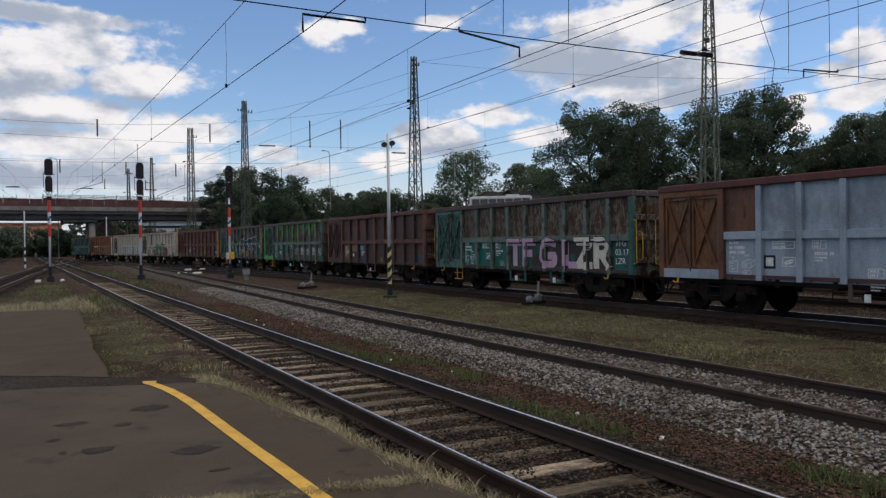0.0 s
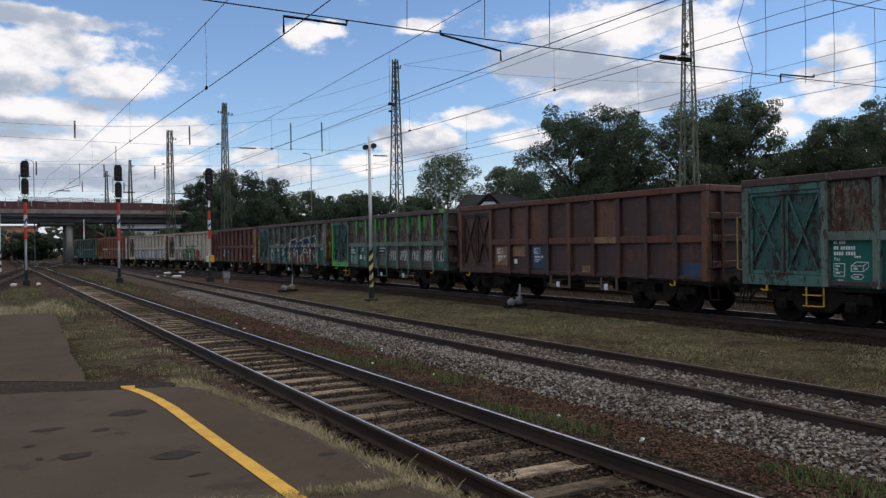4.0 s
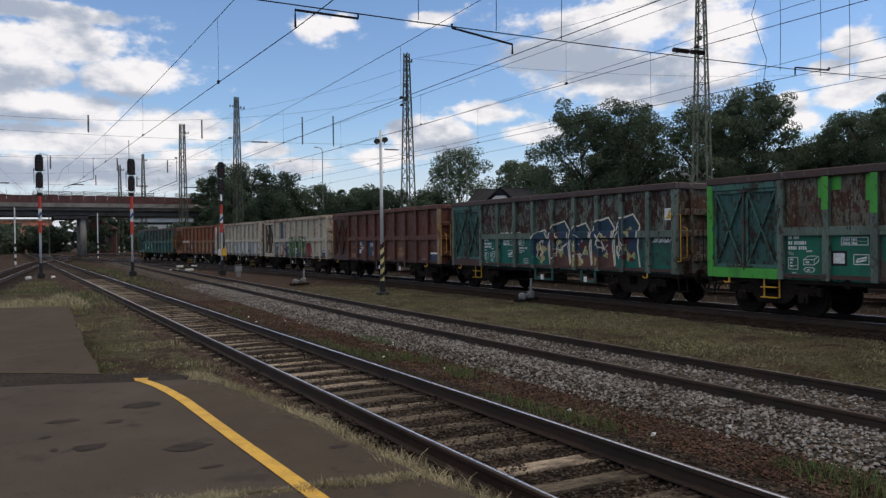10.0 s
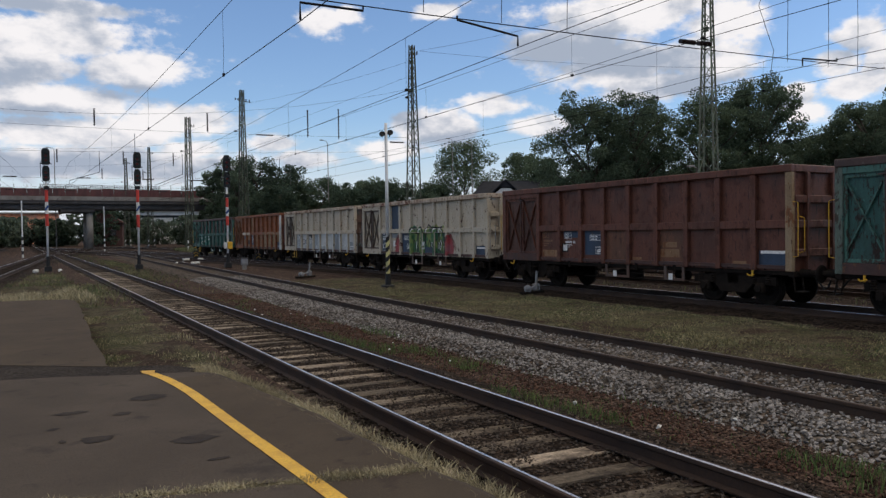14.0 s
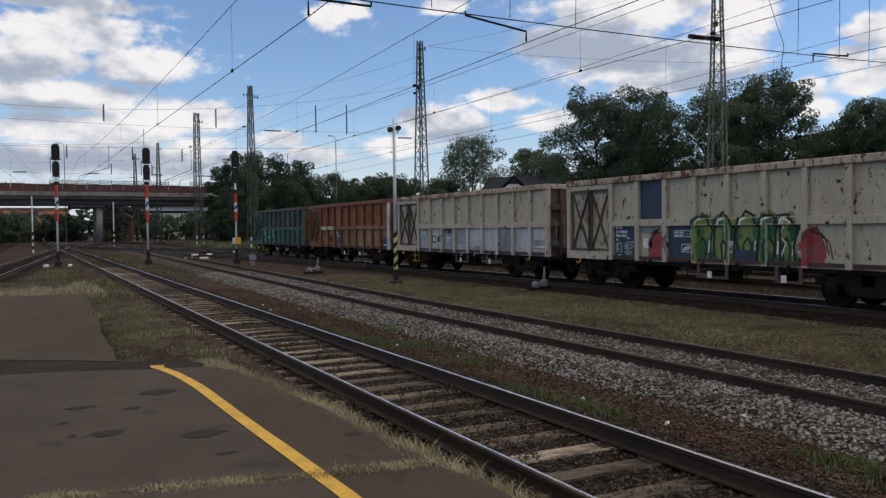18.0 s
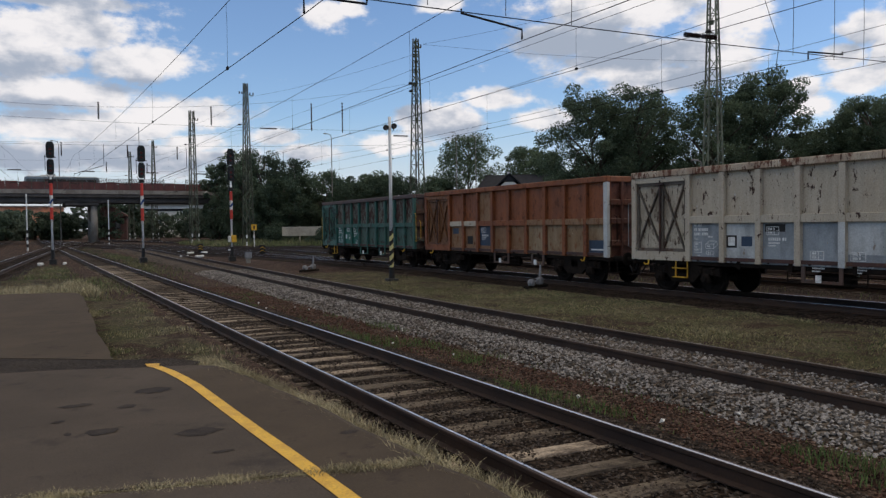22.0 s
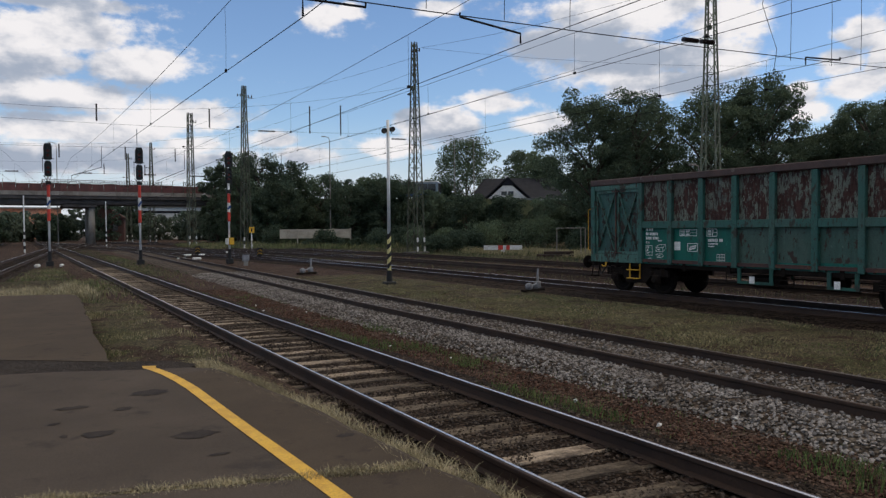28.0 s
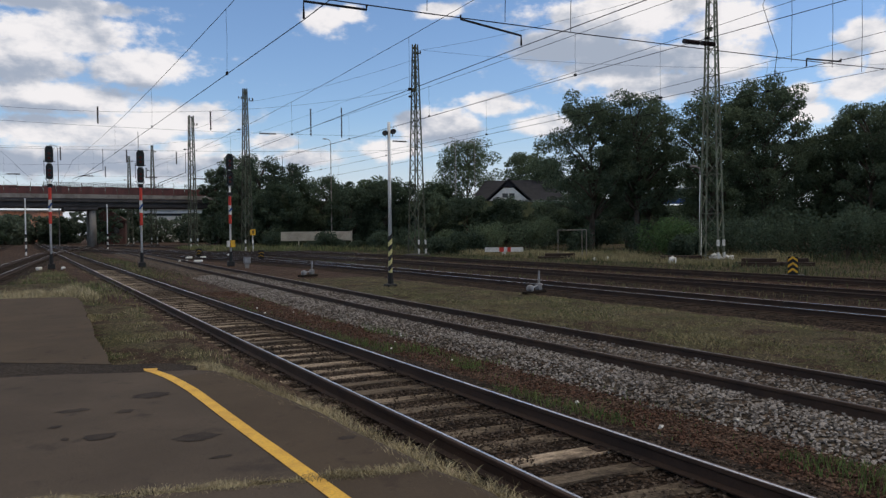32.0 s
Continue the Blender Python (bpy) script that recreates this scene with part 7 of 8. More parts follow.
def road_at(s):
    for a, b in zip(ROAD, ROAD[1:]):
        d = math.hypot(b[0] - a[0], b[1] - a[1])
        if s <= d or b is ROAD[-1]:
            k = s / d
            return Vector(a).lerp(Vector(b), k), math.degrees(math.atan2(b[1] - a[1], b[0] - a[0]))
        s -= d


def build_bridge():
    b = base("road_bridge", Matrix(), "long concrete road bridge with red-brown parapet panels over the tracks", "bridge", kind="structure")
    y0, y1 = 148.0, 158.0
    # deck and girders are of darker concrete than the edge beam
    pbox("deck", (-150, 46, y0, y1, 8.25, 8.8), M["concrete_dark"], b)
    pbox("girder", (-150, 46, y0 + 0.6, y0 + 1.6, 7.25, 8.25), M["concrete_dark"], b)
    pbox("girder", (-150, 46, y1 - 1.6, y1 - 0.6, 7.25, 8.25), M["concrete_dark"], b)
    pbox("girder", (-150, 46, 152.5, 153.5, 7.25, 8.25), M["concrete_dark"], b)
    pbox("fascia", (-150, 46, y0 - 0.15, y0 + 0.3, 8.84, 9.56), M["concrete"], b, "pale concrete edge beam")
    rnd = random.Random(5)
    x = -60.0
    while x < 33:
        h = rnd.choice((1.36, 1.40, 1.44))
        pbox("parapet_panel", (x, x + 1.92, y0 + 0.02, y0 + 0.1, 9.6, 9.55 + h + rnd.uniform(-0.04, 0.04)), M["parapet"], b)
        pbox("parapet_post", (x - 0.05, x + 0.02, y0 - 0.02, y0 + 0.12, 9.5, 11.6 + 0.2 * (rnd.random() < 0.5)), M["mast"], b)
        x += 2.0
    for k in range(23):
        if k in (9, 14, 15, 21):
            continue
        x = -60 + 4.0 * k
        bm = bmesh.new()
        lean = rnd.uniform(-0.06, 0.1)
        for z in (11.05, 11.3, 11.6):
            bar(bm, (x, y0 + 0.02, z + lean), (x + 3.96, y0 + 0.02, z - lean), 0.07, 0.07)
        for j in range(14):
            bar(bm, (x + 0.28 * j, y0 + 0.02, 10.9), (x + 0.28 * j + 0.12, y0 + 0.02, 11.6 + lean * (1 - j / 7)), 0.06, 0.06)
        part("railing_bay", bm, M["rail"], b, "dark steel railing bay")
    pbox("far_parapet", (-150, 46, y1 - 0.1, y1, 8.8, 10.7), M["parapet"], b)
    for px in (-28.0, 11.9):
        for yy in (149.6, 156.0):
            bm = bmesh.new()
            tube(bm, (px, yy, -0.1), (px, yy, 7.2), 0.6, n=16)
            part("pier", bm, M["concrete"], b, "round concrete pier", True)
    for px in (-28.0, 9.9):
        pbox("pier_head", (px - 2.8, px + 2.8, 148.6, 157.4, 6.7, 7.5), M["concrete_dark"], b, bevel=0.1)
    pbox("abutment", (42, 50, 147.5, 158.5, -0.1, 8.25), M["concrete"], b)
    sg = base("diamond_sign", pose(31.8, 147.7, 9.0), "white diamond sign fixed to the bridge", "sign")
    bm = bmesh.new()
    bar(bm, (-0.45, 0, 0), (0.45, 0, 0), 0.06, 0.9)
    ob = part("plate", bm, M["white_paint"], sg)
    ob.matrix_basis = pose(0, 0, 0, 0, 45, 0)
    # embanked road
    v, f = [], []
    s, n = 178.0, 0
    rows = []
    while s < 430:
        p, a = road_at(s)
        a = radians(a)
        d = Vector((-math.sin(a), math.cos(a), 0))
        for o, z in ((-4.5 - p.z * 1.7, -0.35), (-4.5, p.z - 0.1), (4.5, p.z - 0.1), (4.5 + p.z * 1.7, -0.15)):
            q = p + d * o
            v.append((q.x, q.y, z))
        rows.append(n)
        n += 1
        s += 8
    for j in range(n - 1):
        for i in range(3):
            a = j * 4 + i
            f.append((a, a + 1, a + 5, a + 4))
    tagged(new("embankment", raw("embankment", v, f, M["ivy_bank"])), "grassy embankment carrying the road", "embankment", kind="structure")
    v, f, n, s = [], [], 0, 178.0
    while s < 430:
        p, a = road_at(s)
        a = radians(a)
        d = Vector((-math.sin(a), math.cos(a), 0))
        for o in (-4.0, 4.0):
            q = p + d * o
            v.append((q.x, q.y, p.z - 0.05))
        n += 1
        s += 8
    for j in range(n - 1):
        f.append((2 * j, 2 * j + 1, 2 * j + 3, 2 * j + 2))
    tagged(new("road", raw("road", v, f, M["road"])), "asphalt road along the embankment", "road", kind="structure")


def house(x, y, z, turn, w, l, wall_h, roof_h, label):
    h = base("house", pose(x, y, z, 0, 0, turn), label, "house", "houses beyond the road")
    pbox("wall", (-w / 2, w / 2, -l / 2, l / 2, -6, wall_h), M["plaster"], h)
    bm = bmesh.new()
    o = 0.5
    vs = [bm.verts.new(p) for p in ((-w / 2 - o, -l / 2 - o, wall_h - 0.2), (w / 2 + o, -l / 2 - o, wall_h - 0.2), (w / 2 + o, l / 2 + o, wall_h - 0.2), (-w / 2 - o, l / 2 + o, wall_h - 0.2),
                                    (-w / 2 + 2.5, 0, wall_h + roof_h), (w / 2 - 2.5, 0, wall_h + roof_h))]
    for q in ((0, 1, 5, 4), (1, 2, 5), (2, 3, 4, 5), (3, 0, 4), (0, 3, 2, 1)):
        bm.faces.new([vs[i] for i in q])
    part("roof", bm, M["roof"], h, "dark tiled roof")
    # front gable
    gx, gw, gh = -2.2, 8.6, roof_h * 0.86
    bm = bmesh.new()
    a = [bm.verts.new((gx + p, -l / 2 - 0.9, wall_h - 0.2 + q)) for p, q in ((-gw / 2, 0), (gw / 2, 0), (gw / 2 * 0.25, gh * 0.7), (-gw / 2 * 0.25, gh * 0.7))]
    b = [bm.verts.new((gx + p, 0, wall_h - 0.2 + q)) for p, q in ((-gw / 2, 0), (gw / 2, 0), (gw / 2 * 0.25, gh * 0.7), (-gw / 2 * 0.25, gh * 0.7))]
    bm.faces.new(a)
    bm.faces.new(b[::-1])
    for i in range(4):
        bm.faces.new((a[i], b[i], b[(i + 1) % 4], a[(i + 1) % 4]))
    part("gable", bm, M["plaster"], h, "white plastered gable")
    bm = bmesh.new()
    ft = [(-gw / 2 - 0.7, -0.25), (0, gh + 0.35), (gw / 2 + 0.7, -0.25)]
    for (p, q) in ((0, 1), (1, 2)):
        k = [bm.verts.new((gx + ft[i][0], yy, wall_h + ft[i][1])) for i, yy in ((p, -l / 2 - 1.3), (q, -l / 2 - 1.3), (q, 1.0), (p, 1.0))]
        bm.faces.new(k)
        k2 = [bm.verts.new((gx + ft[i][0], yy, wall_h + ft[i][1] + 0.3)) for i, yy in ((p, -l / 2 - 1.3), (q, -l / 2 - 1.3), (q, 1.0), (p, 1.0))]
        bm.faces.new(k2)
        bm.faces.new((k[0], k[1], k2[1], k2[0]))
    part("gable_roof", bm, M["roof"], h)
    bm = bmesh.new()
    vs = [bm.verts.new((gx + p, -l / 2 - 0.95, wall_h + q)) for p, q in ((-gw / 2 * 0.36, gh * 0.70), (gw / 2 * 0.36, gh * 0.70), (0, gh + 0.2))]
    bm.faces.new(vs)
    part("hipped_front", bm, M["roof"], h)
    for dx in (-0.75, 0.75):
        win = pbox("window", (gx + dx - 0.7, gx + dx + 0.7, -l / 2 - 1.0, -l / 2 - 0.92, wall_h + 0.35, wall_h + 1.45), M["white_paint"], h)
        pbox("pane", (gx + dx - 0.6, gx + dx + 0.6, -l / 2 - 1.02, -l / 2 - 0.99, wall_h + 0.45, wall_h + 1.35), M["glass"], win)
    pbox("chimney", (-2.6, -1.9, -0.3, 0.4, wall_h + roof_h * 0.6, wall_h + roof_h + 0.6), M["plaster"], h)
    for dx in (3.5, 6.0):
        win = pbox("window", (dx - 0.7, dx + 0.7, -l / 2 - 0.06, -l / 2 + 0.0, wall_h - 2.2, wall_h - 0.8), M["white_paint"], h)
        pbox("pane", (dx - 0.6, dx + 0.6, -l / 2 - 0.09, -l / 2 - 0.05, wall_h - 2.1, wall_h - 0.9), M["glass"], win)
    return h


def build_far():
    house(100.6, 139.4, 6.6, -34, 20.0, 11, 2.6, 4.7, "white house with a dark hipped roof and gable behind the trees")
    # orange brick works, glimpsed under the bridge
    q = base("factory_hall", pose(-5, 330, 0, 0, 0, 0), "long orange brick hall far beyond the bridge", "hall")
    pbox("wall", (-70, 20, -8, 8, -0.1, 11.4), M["brick_red"], q)
    pbox("roof", (-71, 21, -9, 9, 11.4, 11.9), M["concrete"], q)
    q = base("signal_house", pose(19.5, 200, 0, 0, 0, -10), "small house with a red roof beyond the bridge", "house", "houses beyond the bridge")
    pbox("wall", (-4, 4, -4, 4, -0.1, 5.5), M["brick_dull"], q)
    bm = bmesh.new()
    vs = [bm.verts.new(p) for p in ((-4.6, -4.6, 5.5), (4.6, -4.6, 5.5), (4.6, 4.6, 5.5), (-4.6, 4.6, 5.5), (0, -4.6, 8.5), (0, 4.6, 8.5))]
    for f in ((0, 1, 4), (2, 3, 5), (1, 2, 5, 4), (3, 0, 4, 5), (0, 3, 2, 1)):
        bm.faces.new([vs[i] for i in f])
    part("roof", bm, M["brick_dull"], q)
    for x in (-2, 2):
        pbox("window", (x - 0.6, x + 0.6, -4.08, -4.0, 2.5, 4.2), M["glass"], q)
    q = base("warehouse", pose(45, 232, 0, 0, 0, -8), "pale flat warehouse beyond the bridge", "warehouse")
    pbox("wall", (-16, 16, -8, 8, -0.1, 9.2), M["plaster"], q)
    pbox("roof", (-16.5, 16.5, -8.5, 8.5, 9.2, 9.8), M["concrete"], q)
    pbox("band_window", (-14, 14, -8.1, -8.0, 7.5, 8.2), M["glass"], q)
    # concrete fence
    q = base("concrete_fence", pose(41.6, 98.3, 0.5, 0, 0, -20), "pale beige concrete panel fence in front of the bushes", "fence")
    for k in range(4):
        pbox("fence_panel", (-10 + 2.5 * k, -7.62 + 2.5 * k, -0.05, 0.05, 0.55, 1.85), M["fence_beige"], q)
        # added dark band stands in for growth that hides the fence foot
        pbox("plinth", (-10 + 2.5 * k, -7.62 + 2.5 * k, -0.07, 0.07, -0.7, 0.55), M["ivy_bank"], q, "ivy-grown fence plinth")
        pbox("fence_post", (-7.6 + 2.5 * k, -7.45 + 2.5 * k, -0.1, 0.1, -0.7, 1.95), M["fence_beige"], q)
    # pale pipe frame like a small goal
    q = base("pipe_frame", pose(39.4, 47.0, -0.08 + YARD, 0, 0, -40), "pale tubular steel frame standing in the weeds", "frame")
    for x in (-1.15, 0.8, 1.15):
        bm = bmesh.new()
        tube(bm, (x, 0, 0), (x, 0, 2.36), 0.032, n=8)
        part("upright", bm, M["concrete"], q)
    bm = bmesh.new()
    tube(bm, (-1.15, 0, 2.38), (1.15, 0, 2.38), 0.032, n=8)
    part("crossbar", bm, M["concrete"], q)
    # street lamps and posts along the road
    for x, y, h, lab in ((43.9, 112.0, 17.2, "tall thin grey street lamp"), (72.8, 121.0, 20.0, "tall thin grey street lamp"), (81.0, 127.0, 20.3, "tall thin grey street lamp"), (42.0, 125.0, 13, "tall thin grey street lamp"),
                         (6.8, 158.5, 19.3, "tall curved street lamp on the bridge"), (44.2, 38.0, 6.8, "pale steel pole beside the lattice mast"), (92.0, 58.0, 15.0, "grey lamp pole among the trees")):
        q = base("street_lamp", pose(x, y, -0.1), lab, "street lamp", "lamps along the road")
        bm = bmesh.new()
        tube(bm, (0, 0, 0), (0, 0, h - 0.5), 0.11, 0.06, n=8)
        part("pole", bm, M["grey_paint"] if h == 6.8 else M["concrete"], q)
        bm = bmesh.new()
        pipe(bm, [(0, 0, h - 0.5), (-0.2, -0.1, h), (-1.0, -0.4, h + 0.1)], 0.05)
        box(bm, -1.5, -0.9, -0.55, -0.3, h, h + 0.15, 0.04)
        part("lamp_head", bm, M["concrete"], q)


def bus(label, body, low):
    b = base("city_bus", pose(0, 0, 0), label, "bus", "buses on the road")
    pbox("body", (-6, 6, -1.25, 1.25, 0.35, 3.1), body, b, bevel=0.12)
    pbox("skirt", (-5.95, 5.95, -1.27, 1.27, 0.32, 1.15), low, b, "", 0.05)
    pbox("roof", (-5.7, 5.7, -1.1, 1.1, 3.1, 3.25), M["white_paint"], b, "", 0.05)
    pbox("roof_unit", (-3.5, -1.0, -0.8, 0.8, 3.25, 3.5), M["white_paint"], b, "", 0.08)
    for s in (-1, 1):
        for k in range(7):
            pbox("window", (-5.7 + 1.62 * k, -4.2 + 1.62 * k, s * 1.255 - 0.01, s * 1.255 + 0.01, 1.35, 2.7), M["glass"], b)
    for s in (-1, 1):
        pbox("windscreen", (s * 6.0 - 0.02, s * 6.0 + 0.02, -1.1, 1.1, 1.1, 2.8), M["glass"], b)
    for x in (-3.4, 3.6):
        for s in (-1, 1):
            wl = base("wheel", pose(x, s * 1.1, 0.48), "", "")
            wl.parent = b
            bm = bmesh.new()
            lathe(bm, [(0.3, -0.14), (0.48, -0.12), (0.48, 0.12), (0.3, 0.14)], axis="Y", n=18)
            part("tyre", bm, M["black"], wl)
            bm = bmesh.new()
            lathe(bm, [(0.05, -0.15), (0.3, -0.15), (0.3, 0.15), (0.05, 0.15)], axis="Y", n=12)
            part("rim", bm, M["cable_grey"], wl)
    return b


# ---------------------------------------------------------------- trees and bushes
def leaves(bm_v, bm_f, rnd, centre, radii, count, size):
    """Leaf faces scattered through a clump, thicker near its skin."""
    cx, cy, cz = centre
    a = rnd.uniform(0, 2 * np.pi, count)
    u = rnd.uniform(-1, 1, count)
    r = rnd.uniform(0.15, 1, count) ** 0.45
    s = np.sqrt(1 - u * u)
    p = np.stack((cx + radii[0] * r * s * np.cos(a), cy + radii[1] * r * s * np.sin(a), cz + radii[2] * r * u), -1)
    d1 = rnd.normal(size=(count, 3))
    d1 /= np.linalg.norm(d1, axis=1)[:, None]
    d2 = np.cross(d1, rnd.normal(size=(count, 3)))
    d2 /= np.linalg.norm(d2, axis=1)[:, None]
    k = size * rnd.uniform(0.6, 1.35, (count, 1))
    i0 = len(bm_v)
    q = np.stack((p - d1 * k, p - d2 * k * 0.55, p + d1 * k, p + d2 * k * 0.55), 1).reshape(-1, 3)
    bm_v.extend(q.tolist())
    bm_f.extend((np.arange(count * 4).reshape(-1, 4) + i0).tolist())


def tree(x, y, h, r, seed, label, leaf="leaf_a", clear=0.22, clumps=46, per=150, size=0.2, z=-0.1, puff=(0.16, 0.36)):
    """Tapered trunk with limbs and a crown of leafy clumps with an uneven outline and gaps."""
    rnd = np.random.RandomState(seed)
    t = base("tree", pose(x, y, z, 0, 0, seed * 47 % 360), label, "tree", "trees beyond the tracks")
    bm = bmesh.new()
    pts = [Vector((0, 0, 0))]
    for k in range(1, 7):
        pts.append(Vector((rnd.normal() * 0.18, rnd.normal() * 0.18, h * 0.78 * k / 6)))
    r0 = 0.018 * h + 0.08
    for k in range(6):
        tube(bm, pts[k], pts[k + 1], r0 * (1 - k / 6.6), r0 * (1 - (k + 1) / 6.6), n=8)
    vs, fs = [], []
    cents = []
    for i in range(clumps):
        k = (i + 0.5) / clumps
        zz = h * (clear + (1 - clear) * (0.06 + 0.90 * k))
        prof = math.sin(math.pi * min(1, (0.18 + 0.71 * k))) ** 0.55
        a = i * 2.39996 + rnd.uniform(-0.5, 0.5)
        rr = r * prof * rnd.uniform(0.35, 1.0)
        c = Vector((rr * math.cos(a), rr * math.sin(a), zz + rnd.normal() * h * 0.02))
        cr = r * rnd.uniform(*puff)
        leaves(vs, fs, rnd, c, (cr, cr, cr * rnd.uniform(0.6, 0.85)), int(per * rnd.uniform(0.6, 1.3)), size)
        cents.append(c)
        if i % 3 == 0:
            zb = max(h * clear * 0.9, c.z - rr * 0.9 - 0.5)
            kk = min(5.9, zb / (h * 0.78) * 6)
            b0 = pts[int(kk)].lerp(pts[min(6, int(kk) + 1)], kk - int(kk))
            mid = (b0 + c) / 2 + Vector((0, 0, 0.3))
            rb = r0 * 0.33
            tube(bm, b0, mid, rb, rb * 0.7, n=6)
            tube(bm, mid, c, rb * 0.7, rb * 0.25, n=6)
    part("trunk", bm, M["bark"], t, "grey-brown trunk with limbs", True)
    crown = new("crown", raw("crown", vs, fs, M[leaf]))
    crown.parent = t
    return t


def bush(x, y, w, h, seed, label, leaf="leaf_b", n=900, size=0.13, z=-0.1):
    rnd = np.random.RandomState(seed)
    t = base("bush", pose(x, y, z, 0, 0, seed * 31 % 360), label, "bush", "bushes along the yard")
    bm = bmesh.new()
    vs, fs = [], []
    k = 7
    for i in range(k):
        a = i * 2.4 + rnd.uniform(-0.4, 0.4)
        rr = w * 0.5 * rnd.uniform(0.2, 0.75) if i else 0
        zz = h * rnd.uniform(0.35, 0.72) if i else h * 0.6
        c = (rr * math.cos(a), rr * math.sin(a), zz)
        tube(bm, (0.1 * math.cos(a), 0.1 * math.sin(a), 0), c, 0.05, 0.02, n=5)
        leaves(vs, fs, rnd, c, (w * 0.28, w * 0.28, min(zz, h * 0.42)), n // k, size)
    part("stem", bm, M["bark"], t)
    crown = new("foliage", raw("foliage", vs, fs, M[leaf]))
    crown.parent = t
    return t


